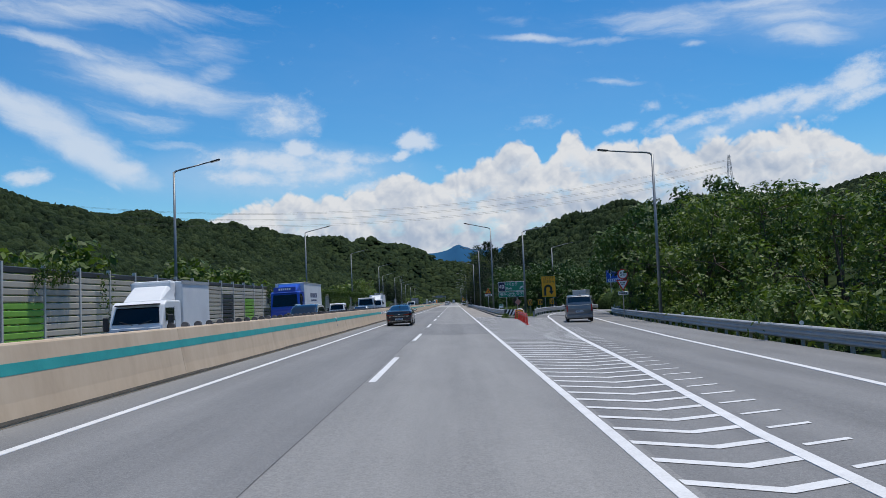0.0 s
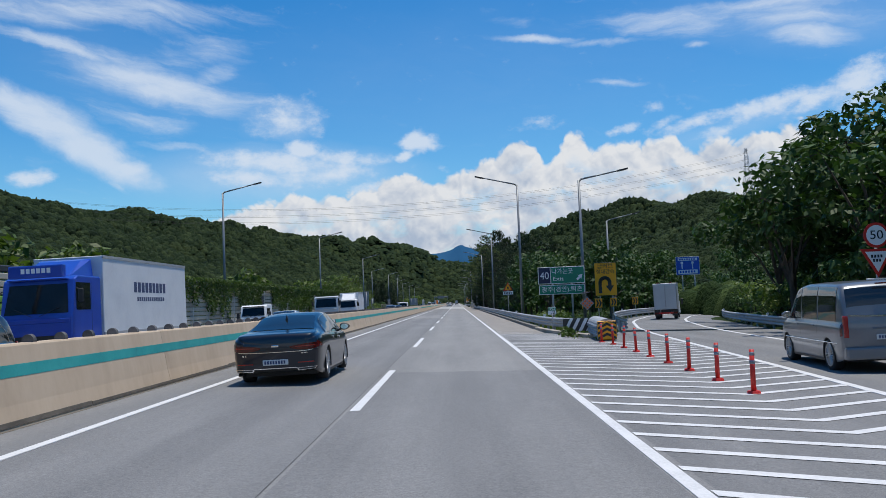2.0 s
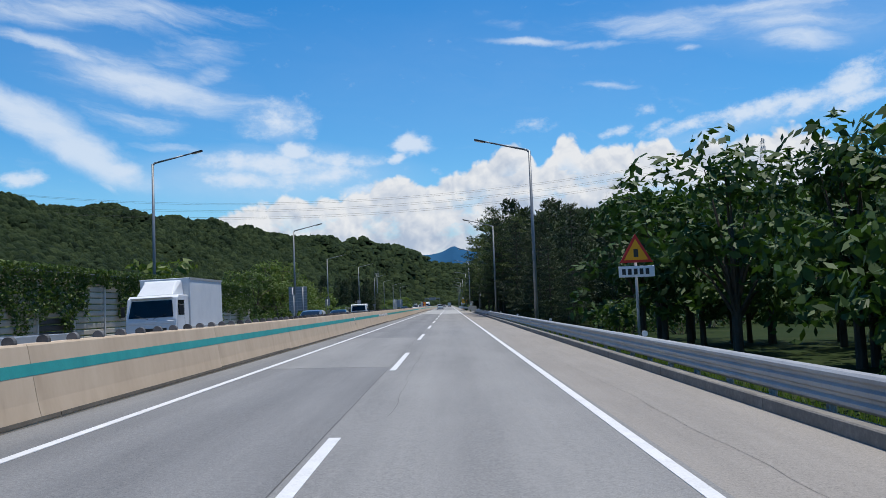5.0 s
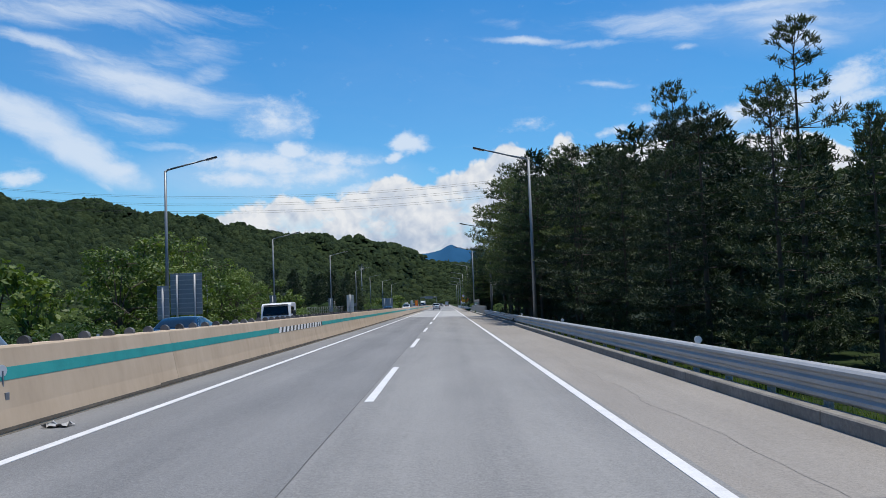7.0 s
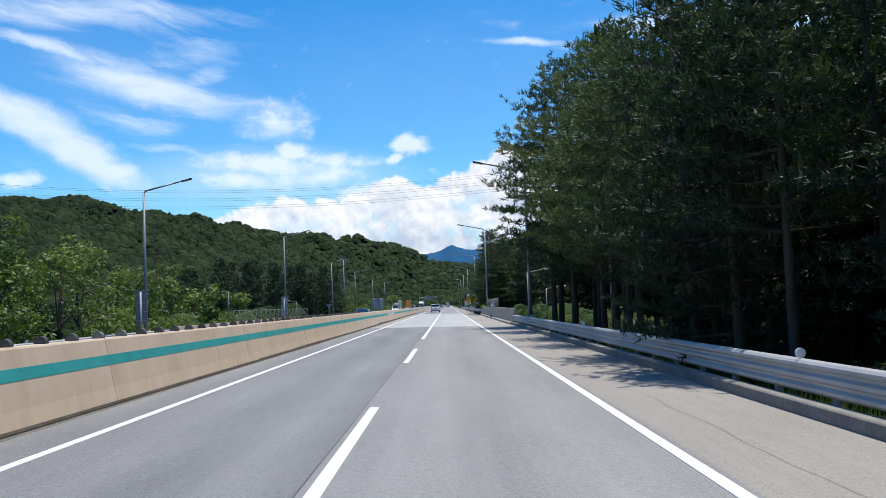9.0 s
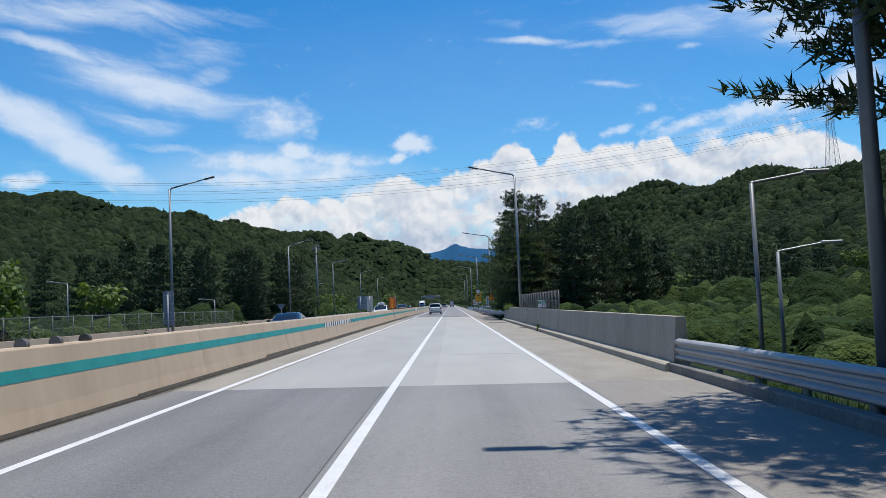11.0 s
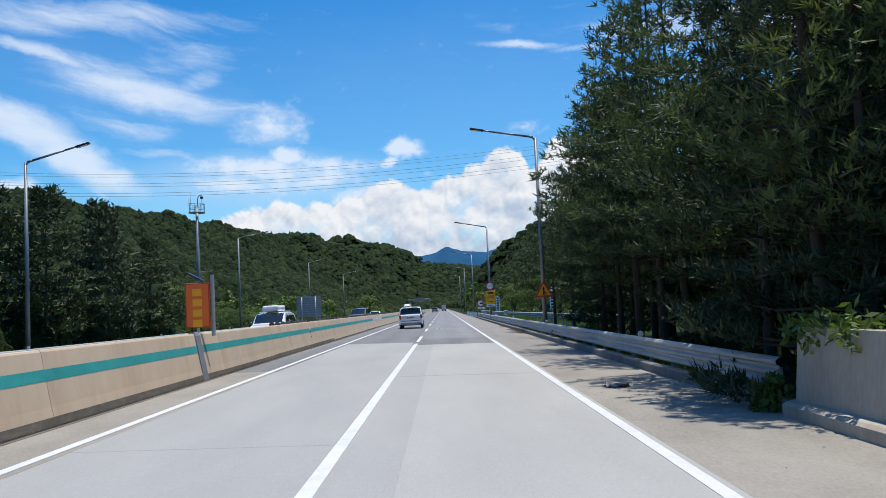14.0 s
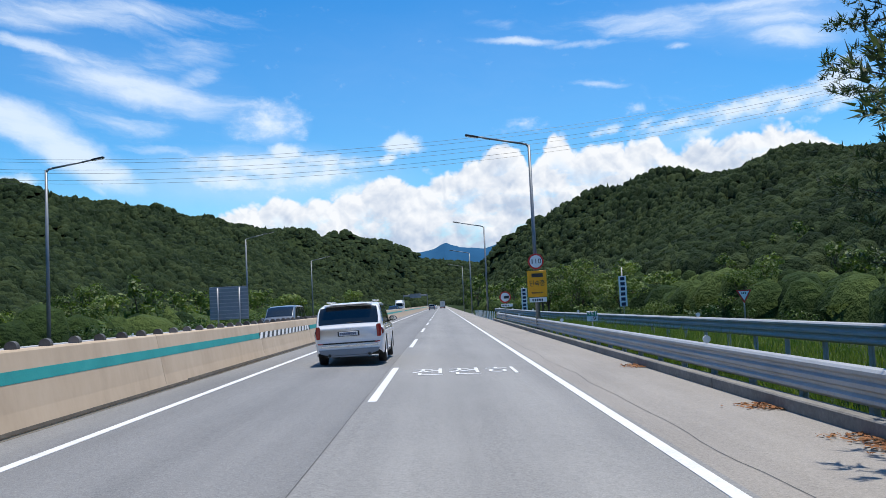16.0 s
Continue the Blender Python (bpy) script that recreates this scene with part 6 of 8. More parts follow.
def leafy_tree(seed, h, spread, dark=False, low=0.18, leaf=0.24, count=2800):
    """A broad-leaved tree: forked trunk, limbs and a crown of many leaves in uneven clumps."""
    rnd, rng = random.Random(seed), np.random.default_rng(seed)
    tree = thing("leafy_tree", "dark green leafy tree" if dark else "bright green leafy tree with an uneven crown", "tree", group="roadside trees")
    bm = bmesh.new()
    tube(bm, (0, 0, -0.8), (0.05, 0, h * 0.3), 0.018 * h + 0.04, 0.013 * h + 0.03, 8, False)
    clumps = []
    for j in range(rnd.randint(6, 8)):
        a = j * 2.4 + rnd.uniform(-0.4, 0.4)
        f = rnd.uniform(0.22, 0.98)
        R = spread * (1 - abs(f - 0.45) * 0.9) * rnd.uniform(0.4, 0.85)
        e = Vector((math.cos(a) * R, math.sin(a) * R, h * f * 0.92))
        limb(bm, (0.03, 0, h * rnd.uniform(0.15, 0.32)), e, 0.008 * h + 0.02, 0.02, sag=-0.05 * h, n=4, steps=2)
        for q in range(rnd.randint(4, 6)):
            o = e + Vector((rnd.gauss(0, 0.34), rnd.gauss(0, 0.34), rnd.gauss(0, 0.22))) * spread * 0.8
            o.z = max(h * low, min(o.z, h * 0.97))
            clumps.append((o, spread * rnd.uniform(0.18, 0.34)))
            if count > 1500:
                limb(bm, e, o, 0.03, 0.012, n=3, steps=1)
    part("trunk", bm, M_BARK, tree)
    per = count // len(clumps)
    cs, outs = [], []
    for o, R in clumps:
        d = unit_vectors(rng, per)
        rr = R * rng.uniform(0.35, 1.0, (per, 1)) ** 0.5
        d2 = d * np.array([1.0, 1.0, 0.75])
        cs.append(np.array(o) + d2 * rr)
        outs.append(d)
    co, fa = leaf_quads(rng, np.concatenate(cs), leaf, np.concatenate(outs), 0.25)
    ob = new("crown", mesh_from("crown", co, fa, M_LEAF_DARK if dark else M_LEAF))
    ob.parent = tree
    return tree


def bush(seed, w, h, dark=False, count=504, leaf=0.21):
    rnd, rng = random.Random(seed), np.random.default_rng(seed)
    ob = thing("bush", "dark green leafy roadside bush" if dark else "bright green leafy roadside bush", "bush", group="roadside bushes")
    bm = bmesh.new()
    cs, outs = [], []
    for j in range(9):
        a, R = rnd.uniform(0, math.tau), w * 0.5 * rnd.uniform(0.1, 0.85)
        o = Vector((math.cos(a) * R, math.sin(a) * R, h * rnd.uniform(0.25, 0.8) * (1 - 0.5 * R / w)))
        limb(bm, (R * 0.2, 0, -0.3), o, 0.03, 0.01, n=4, steps=2)
        d = unit_vectors(rng, count // 9)
        rr = rng.uniform(0.3, 1.0, (count // 9, 1)) ** 0.5 * w * rnd.uniform(0.18, 0.3)
        cs.append(np.array(o) + d * rr * np.array([1, 1, 0.8]))
        outs.append(d)
    part("stems", bm, M_BARK, ob)
    c = np.concatenate(cs)
    c[:, 2] = np.abs(c[:, 2])
    co, fa = leaf_quads(rng, c, leaf, np.concatenate(outs), 0.2)
    cr = new("crown", mesh_from("crown", co, fa, M_LEAF_DARK if dark else M_LEAF))
    cr.parent = ob
    return ob


def land(x, y):
    return float(hill_height(np.array([float(x)]), np.array([float(y)]))[0])


def spread_out(base, places, z=0.0, tall=None):
    """Set copies of the base things at places of (x, y, height); the bases stand on the first ones."""
    rnd = random.Random(len(places) * 7 + 1)
    used = set()
    for x, y, h in places:
        ob, own = rnd.choice(base)
        s = h / own
        m = pose(x, y, land(x, y) + z, 0, 0, rnd.uniform(0, 360))
        sc = Matrix.Diagonal((s * rnd.uniform(0.88, 1.12), s * rnd.uniform(0.88, 1.12), s, 1))
        if ob.name not in used:
            used.add(ob.name)
            ob.matrix_basis = m @ sc
            first = ob
        else:
            first = copy_thing(ob, m)
            first.matrix_basis = m @ sc
    for ob, own in base:
        if ob.name not in used:
            for o in list(ob.children_recursive) + [ob]:
                bpy.data.objects.remove(o)


prnd = random.Random(21)
HEIGHTS = [(160, 5.5), (166, 6.5), (174, 7.8), (182, 8.4), (192, 9.6), (200, 10.8), (206, 12.2), (214, 12.4), (222, 13.2), (237, 16.5), (256, 18.0), (316, 11.8), (322, 12.3), (330, 12.3), (340, 14.5), (356, 13.0), (364, 10.5), (372, 9.0)]
pines = [(pine_tree(31, 12.0, 3.0, 0.05, needles=M_NEEDLE_SHADED), 12.0), (pine_tree(32, 12.0, 3.4, 0.08, needles=M_NEEDLE_SHADED), 12.0), (pine_tree(33, 12.0, 2.7, 0.04, 0.9, needles=M_NEEDLE_SHADED), 12.0)]
tall_pines = [(pine_tree(41, 16.0, 3.8, 0.22, 0.7), 16.0), (pine_tree(42, 16.0, 4.1, 0.28, 0.7), 16.0), (pine_tree(43, 16.0, 3.5, 0.18, 0.75), 16.0)]
back_pines = [(pine_tree(44, 12.0, 3.2, 0.1, 0.5, 0.44, 5, 0.2, needles=M_NEEDLE_SHADED), 12.0), (pine_tree(45, 12.0, 3.0, 0.06, 0.5, 0.44, 5, 0.2, needles=M_NEEDLE_SHADED), 12.0), (pine_tree(46, 12.0, 3.6, 0.14, 0.45, 0.44, 5, 0.2, needles=M_NEEDLE_SHADED), 12.0)]
small, large, back = [(10.15, 175.0, 9.7), (8.9, 182.5, 9.9), (6.4, 214.3, 12.6), (6.1, 321.0, 12.8), (8.5, 322.0, 12.4), (14.4, 324.0, 11.4), (12.0, 329.5, 12.2), (9.0, 357.2, 4.6), (9.6, 352.8, 7.0)], [(9.2, 367.5, 11.5)], []
for x0, step in ((8.1, 3.6), (11.8, 3.6), (15.8, 4.2), (20.5, 6.0)):
    y = 164.0 if x0 < 10 else 160.0
    while y < 372:
        if (y < 254 and y > 141 + x0 / 0.42) or (318 < y < (353 if x0 < 10 else 357) and y > 265 + x0 / 0.265):
            h = lerp_path(HEIGHTS, y) * prnd.uniform(0.8, 1.08) * (0.84 if x0 > 10 and y > 260 else 1.0)
            p = (x0 + prnd.uniform(-0.8, 0.8), y + prnd.uniform(-0.8, 0.8), h)
            (back if x0 > 10 else small if h < 12 else large).append(p)
        y += step * prnd.uniform(0.85, 1.2)
wide_pines = [(pine_tree(47, 11.0, 4.4, 0.34, 0.65), 11.0), (pine_tree(48, 11.0, 4.0, 0.3, 0.65), 11.0)]
over = [(6.9, 212.5, 10.0), (6.8, 219, 11.5), (7.1, 227, 12.5), (7.0, 234, 14), (7.0, 243, 15), (6.9, 251, 16), (6.6, 320.5, 10), (6.7, 325, 11), (6.8, 331, 11.5), (6.8, 337, 12), (7.3, 342.5, 11)]
spread_out(wide_pines, over)
full_pines = [(pine_tree(49, 9.0, 3.6, 0.3, 0.75), 9.0), (pine_tree(50, 9.0, 3.9, 0.26, 0.75), 9.0)]
spread_out(full_pines, [(6.8, 359.6, 8.4), (8.9, 355.0, 10.8), (9.6, 350.5, 12.5)])
for i in range(22):
    back.append((prnd.uniform(22, 24 + i * 0.6), 200 + i * 2.6 + prnd.uniform(-1, 1), prnd.uniform(8, 11)))
for i in range(10):
    back.append((prnd.uniform(20, 24), 338 + i * 1.9 + prnd.uniform(-1, 1), prnd.uniform(8, 11)))
left = [(-22.5, 364, 10), (-25, 369, 11), (-24, 358, 10.5), (-27, 352, 11), (-29, 362, 11.5), (-32, 370, 11), (-26, 345, 10), (-31, 346, 11), (-36, 352, 12), (-34, 338, 10.5), (-40, 345, 12),
        (-42, 360, 12), (-46, 335, 10), (-48, 350, 11), (-24, 376, 9), (-28, 334, 9.5), (-38, 366, 11), (-50, 362, 11), (-30, 356, 10.8), (-23, 340, 8.5)]
for i in range(16):
    back.append((prnd.uniform(18, 44), prnd.uniform(318, 350), prnd.uniform(6.5, 10)))
spread_out(pines, small)
spread_out(tall_pines, large)
spread_out(back_pines, back + left)

leafy = [(leafy_tree(51, 6.0, 2.7, low=0.08), 6.0), (leafy_tree(52, 6.0, 3.0, low=0.06), 6.0), (leafy_tree(53, 6.0, 2.4, low=0.1), 6.0)]
leafy_tall = [(leafy_tree(57, 11.0, 4.0, True, 0.08, 0.46, 2600), 11.0), (leafy_tree(58, 11.0, 3.6, True, 0.1, 0.46, 2600), 11.0)]
leafy_far = [(leafy_tree(54, 8.0, 3.2, low=0.1, leaf=0.76, count=500), 8.0), (leafy_tree(55, 8.0, 3.5, low=0.1, leaf=0.76, count=500), 8.0), (leafy_tree(56, 8.0, 2.9, low=0.1, leaf=0.72, count=500), 8.0)]
dark_leafy = [(leafy_tree(61, 9.0, 3.2, True, 0.1, 0.52, 1000), 9.0), (leafy_tree(62, 9.0, 3.6, True, 0.1, 0.52, 1000), 9.0), (leafy_tree(63, 9.0, 2.9, True, 0.1, 0.5, 1000), 9.0)]
dk, br, far = [], [], []
for i in range(44):
    y = prnd.uniform(121, 152)
    xmax = min(ramp_x(y) - 6 if y < 148 else 30, 30)
    if xmax > 9:
        dk.append((prnd.uniform(8.6, xmax), y, prnd.uniform(5.8, 8.2)))
for i in range(40):
    far.append((prnd.uniform(-44, -23), prnd.uniform(20, 186), prnd.uniform(6.0, 8.8)))
for i in range(22):
    dk.append((prnd.uniform(42, 75), prnd.uniform(120, 200), prnd.uniform(8, 11)))
# the bank beside the exit lane: leafy growth that rises away from the road
for i in range(58):
    y = prnd.uniform(8, 100)
    x = ramp_x(y) + 7.6 + 16 * prnd.random() ** 1.4
    h = 1.6 + 0.105 * math.hypot(x, y) * prnd.uniform(0.75, 1.1) - land(x, y)
    if 72 < y and x > 19:
        continue
    (br if prnd.random() < 0.72 else dk).append((x, y, min(max(h, 2.6), 8.5)))
br += [(-23.6, 226, 9.0), (-26, 221, 9.4), (-22.8, 237, 7.6), (-24, 213, 7.2), (-22.6, 219, 6.4)]
br += [(-27, 235, 9.2), (-25, 229, 8.0), (-29, 241, 8.5), (-23.5, 246, 6.5), (-25, 252, 7.5), (-30, 250, 8.0), (-24, 262, 6.0), (-27, 268, 6.5)]
far += [(-31, 276, 7.0), (-25, 284, 5.5), (-29, 292, 6.0), (-35, 262, 8),
        (-25, 216, 6.0), (-29, 208, 6.5), (-24, 200, 5.0), (-35, 222, 7.5), (-38, 245, 8), (-33, 300, 7), (-28, 308, 6)]
br += [(-24, 388, 5.0), (-27, 396, 5.5), (-31, 404, 6.5), (-26, 412, 5.0), (-36, 392, 7)]
br += [(13, 432, 5.0), (11.5, 444, 6.0), (15, 450, 6.5), (18, 438, 5.5), (13, 462, 6), (19, 470, 7), (24, 420, 4.0), (30, 430, 5)]
for i in range(34):
    far.append((prnd.uniform(-85, -26), prnd.uniform(425, 640), prnd.uniform(5, 8)))
for i in range(20):
    far.append((prnd.uniform(-90, -38), prnd.uniform(200, 395), prnd.uniform(6, 9)))
for i in range(24):
    far.append((prnd.uniform(26, 80), prnd.uniform(380, 640), prnd.uniform(5, 8.5)))
for i in range(16):
    far.append((prnd.uniform(9, 40), prnd.uniform(480, 700), prnd.uniform(6, 10)))
for i in range(14):
    far.append((prnd.uniform(-60, -22), prnd.uniform(500, 760), prnd.uniform(6, 10)))
tall = [(18.5, 78, 11), (20.5, 83, 12), (19, 89, 11.5), (23, 86, 12.5), (25, 92, 12), (22, 76, 10.5), (26, 81, 11.5), (20.5, 95, 10), (29, 88, 12), (24, 98, 11)]
spread_out(leafy, br)
spread_out(leafy_tall, tall)
spread_out(leafy_far, far)
spread_out(dark_leafy, dk)

bushes = [(bush(71, 3.2, 2.2), 2.2), (bush(72, 2.6, 1.8), 1.8), (bush(73, 3.6, 2.0, True), 2.0)]
bs = [(9.5, 155, 2.2), (11, 158, 2.6), (12.5, 161, 3.0), (14.5, 164, 3.2), (16, 168, 3.4), (10.5, 162, 2.4), (18, 172, 3.6), (13.5, 156, 2.6), (17, 163, 3.2), (20, 168, 3.6)]
for i in range(70):
    y = prnd.uniform(4, 112)
    bs.append((ramp_x(y) + 6.3 + 7 * prnd.random() ** 1.6, y, prnd.uniform(1.3, 3.0)))
for i in range(34):
    y = prnd.uniform(2, 78)
    bs.append((ramp_x(y) + prnd.uniform(5.5, 6.2), y, prnd.uniform(0.7, 1.35)))
for i in range(24):
    y = prnd.uniform(96, 124)
    bs.append((prnd.uniform(6.5, max(7.5, ramp_x(y) - 5.5)), y, prnd.uniform(0.7, 1.5)))
for i in range(26):
    bs.append((prnd.uniform(-24, -20.5), prnd.uniform(190, 330), prnd.uniform(1.2, 2.6)))
for i in range(20):
    bs.append((prnd.uniform(-26, -20.5), prnd.uniform(376, 470), prnd.uniform(1.4, 2.8)))
for i in range(26):
    bs.append((prnd.uniform(10.5, 26), prnd.uniform(366, 470), prnd.uniform(0.8, 1.9)))
for i in range(16):
    bs.append((prnd.uniform(5.9, 7.0), prnd.uniform(371, 412), prnd.uniform(0.6, 1.0)))
spread_out(bushes, bs)


def woods(name, boxes, seed, label, mat):
    """A wood seen from afar: a rounded, uneven crown for each tree, with loose leaf clumps on it."""
    rng = np.random.default_rng(seed)
    vs, fs, n = [], [], 0
    for x0, x1, y0, y1, gap, tall, sides, rings, leaves, leaf in boxes:
        gx, gy = np.arange(x0 + gap / 2, x1, gap), np.arange(y0 + gap / 2, y1, gap)
        X, Y = (g.ravel() for g in np.meshgrid(gx, gy))
        m = len(X)
        X, Y = X + rng.uniform(-0.42, 0.42, m) * gap, Y + rng.uniform(-0.42, 0.42, m) * gap
        R = gap * rng.uniform(0.5, 0.82, m)
        H = tall * rng.uniform(0.62, 1.0, m) * (0.85 + 0.2 * np.sin(X / 31.0 + 2 * np.sin(Y / 47.0)))
        base = hill_height(X, Y)
        spire = rng.random(m) < 0.06
        R, H = np.where(spire, R * 0.6, R), np.where(spire, H * 1.25, H)
        low = base - 0.6
        round_ = np.where(spire, 0.35, 1.0)
        co = []
        for j in range(rings):
            f = j / rings
            a = (np.arange(sides)[None] + 0.5 * (j % 2)) * math.tau / sides + rng.uniform(0, 1, (m, 1))
            up = np.sin(f * math.pi / 2)
            r = (R * (round_ * np.sqrt(1 - up ** 2) + (1 - round_) * (1 - f)))[:, None] * rng.uniform(0.84, 1.14, (m, sides))
            z = (low + (H + 0.6) * (round_ * up + (1 - round_) * f))[:, None] + rng.normal(0, 0.045, (m, sides)) * H[:, None]
            co.append(np.stack([X[:, None] + r * np.cos(a), Y[:, None] + r * np.sin(a), z], -1))
        tip = np.stack([X + rng.normal(0, 0.1, m) * R, Y + rng.normal(0, 0.1, m) * R, base + H], -1)[:, None]
        pts = np.concatenate(co + [tip], 1)
        per = sides * rings + 1
        start = n + np.arange(m)[:, None] * per
        i = np.arange(sides)
        for j in range(rings - 1):
            q = np.stack([j * sides + i, j * sides + (i + 1) % sides, (j + 1) * sides + (i + 1) % sides, (j + 1) * sides + i], -1)
            fs += (start[:, :, None] + q[None]).reshape(-1, 4).tolist()
        t = np.stack([(rings - 1) * sides + i, (rings - 1) * sides + (i + 1) % sides, np.full(sides, sides * rings)], -1)
        fs += (start[:, :, None] + t[None]).reshape(-1, 3).tolist()
        vs.append(pts.reshape(-1, 3))
        n += m * per
        if leaves:
            pick = rng.integers(0, m, leaves)
            d = unit_vectors(rng, leaves)
            d[:, 2] = np.abs(d[:, 2])
            f = d[:, 2]
            c = np.stack([X[pick] + d[:, 0] * R[pick] * 1.02, Y[pick] + d[:, 1] * R[pick] * 1.02, low[pick] + 0.9 * H[pick] * f], -1)
            lc, lf = leaf_quads(rng, c, leaf, d, 0.1)
            fs += (lf + n).tolist()
            vs.append(lc)
            n += len(lc)
    me = bpy.data.meshes.new(name)
    me.from_pydata(np.concatenate(vs).tolist(), [], fs)
    me.shade_smooth()
    me.materials.append(mat)
    return tagged(new(name, me), label, "forest", kind="stuff")


woods("forest_1", [(60, 370, 110, 640, 5.6, 6.6, 7, 3, 50000, 0.8), (46, 380, 640, 1250, 7.0, 9, 6, 2, 20000, 1.4), (22, 380, 1250, 2200, 10, 12, 6, 2, 0, 1), (22, 380, 2200, 3700, 20, 17, 6, 2, 0, 1)], 3,
      "dense green summer forest on the near hillside", M_FOREST)
woods("forest_2", [(-540, -92, 240, 900, 6.0, 6.6, 6, 3, 44000, 1.0), (-540, -56, 900, 1500, 7.5, 9, 6, 2, 16000, 1.7), (-560, -24, 1500, 2400, 11, 12, 6, 2, 0, 1), (-460, 20, 2400, 3700, 20, 17, 6, 2, 0, 1)], 4,
      "dense green summer forest on the valley's far hillside", M_FOREST)
woods("scrub_1", [(9, 27, 257, 317, 2.2, 1.9, 6, 3, 9000, 0.4), (24, 62, 112, 420, 3.2, 3.6, 6, 3, 24000, 0.55), (24, 60, 420, 680, 4.0, 4.2, 6, 3, 12000, 0.8), (11, 30, 470, 700, 3.6, 4.0, 6, 3, 5000, 0.8)], 5,
      "low green scrub on the valley floor", M_SCRUB)
woods("scrub_2", [(-96, -25, 186, 420, 3.6, 3.8, 6, 3, 26000, 0.75), (-96, -25, 420, 780, 4.6, 4.6, 6, 3, 16000, 1.0)], 6, "low green scrub beyond the oncoming carriageway", M_SCRUB)

# ---------------------------------------------------------------- signs and road furniture


def lettering(text, size, parent, mat, at, width=None, squeeze=None, name="lettering", flat=False):
    """Letters in the built-in font on a board that faces -y (or flat on the road), centred at a place."""
    src, wide = TEXT[text]
    me = src.copy()
    me.materials.append(mat)
    ob = new(name, me)
    ob.parent = parent
    sx = width / wide if width else size
    turn = Matrix.Identity(4) if flat else Matrix.Rotation(math.pi / 2, 4, "X")
    ob.matrix_basis = Matrix.Translation(at) @ turn @ Matrix.Diagonal((sx, (squeeze or 1.0) * size, 1, 1))
    return ob


def board(name, x0, x1, y, z0, z1, mat, parent, rim=None, rim_w=0.035, label=""):
    """A sheet-metal board facing -y, with a rim in another colour."""
    b = part(name, bev(box(bmesh.new(), x0, x1, y, y + 0.03, z0, z1), 0.008, 1), rim or mat, parent, label)
    if rim:
        part("face", box(bmesh.new(), x0 + rim_w, x1 - rim_w, y - 0.003, y + 0.002, z0 + rim_w, z1 - rim_w), mat, b)
    return b


def disc(name, x, y, z, r, mat, parent, thick=0.02, n=32):
    return part(name, tube(bmesh.new(), (x, y, z), (x, y + thick, z), r, r, n), mat, parent)


def triangle(name, x, y, z, side, mat, parent, up=True, thick=0.02):
    bm = bmesh.new()
    h = side * 0.866
    s = 1 if up else -1
    pts = [(x - side / 2, z - s * h / 3), (x + side / 2, z - s * h / 3), (x, z + s * h * 2 / 3)]
    f = [bm.verts.new((a, y, b)) for a, b in pts]
    k = [bm.verts.new((a, y + thick, b)) for a, b in pts]
    bm.faces.new(f)
    bm.faces.new(k[::-1])
    for i in range(3):
        bm.faces.new((f[i], f[i - 1], k[i - 1], k[i]))
    bmesh.ops.recalc_face_normals(bm, faces=bm.faces[:])
    return part(name, bm, mat, parent)


def sign_post(parent, x, y, z0, z1, r=0.045):
    return part("post", tube(bmesh.new(), (x, y, z0), (x, y, z1), r, r, 12), M_GALV, parent, smooth=True)


# exit sign in the gore
y = 94.4
ex = thing("exit_sign", "green and navy exit sign with white letters on two posts", "road sign")
for px in (6.25, 7.45):
    sign_post(ex, px, y + 0.12, -0.6, 3.55, 0.06)
b1 = board("upper_board", 5.36, 8.25, y, 2.53, 3.58, M_GREEN_SIGN, ex, M_SIGN_WHITE)
part("number_panel", box(bmesh.new(), 5.4, 6.12, y - 0.007, y - 0.002, 2.57, 3.54), M_NAVY, b1)
part("divider", box(bmesh.new(), 6.12, 6.155, y - 0.008, y - 0.002, 2.57, 3.54), M_SIGN_WHITE, b1)
lettering("40", 0.62, b1, M_SIGN_WHITE, (5.76, y - 0.01, 3.03), 0.55)
lettering("나가는곳", 0.38, b1, M_SIGN_WHITE, (6.87, y - 0.008, 3.28), 1.3)
lettering("Exit", 0.34, b1, M_SIGN_WHITE, (6.6, y - 0.008, 2.83), 0.66)
bm = bmesh.new()
for loop in (((-0.22, -0.12), (-0.12, -0.22), (0.06, -0.04), (-0.04, 0.06)), ((-0.12, 0.12), (0.12, -0.12), (0.2, 0.2))):
    f = [bm.verts.new((7.93 + a * 0.95, y - 0.008, 2.9 + b * 0.95)) for a, b in loop]
    bm.faces.new(f)
part("arrow", bm, M_SIGN_WHITE, b1)
b2 = board("lower_board", 5.4, 8.22, y, 1.87, 2.46, M_GREEN_SIGN, ex, M_SIGN_WHITE)
lettering("광주(경안).퇴촌", 0.38, b2, M_SIGN_WHITE, (6.81, y - 0.008, 2.165), 2.5)

# sharp-bend sign
y = 116.9
ut = thing("bend_sign", "tall yellow sharp-bend warning sign with a black hooked arrow", "road sign")
for px in (13.0, 14.1):
    sign_post(ut, px, y + 0.12, -0.6, 4.5, 0.06)
b = board("board", 12.55, 14.5, y, 1.7, 4.62, M_YELLOW, ut, M_BLACK, 0.03)
lettering("급커브", 0.5, b, M_BLACK, (13.52, y - 0.008, 4.3), 1.4)
lettering("절대감속", 0.44, b, M_BLACK, (13.52, y - 0.008, 3.8), 1.6)
bm = bmesh.new()
hook = [(13.02, 1.95), (13.02, 2.85)] + [(13.45 - 0.43 * math.cos(a), 2.85 + 0.43 * math.sin(a)) for a in np.linspace(0.3, math.pi - 0.2, 8)] + [(13.88, 2.55)]
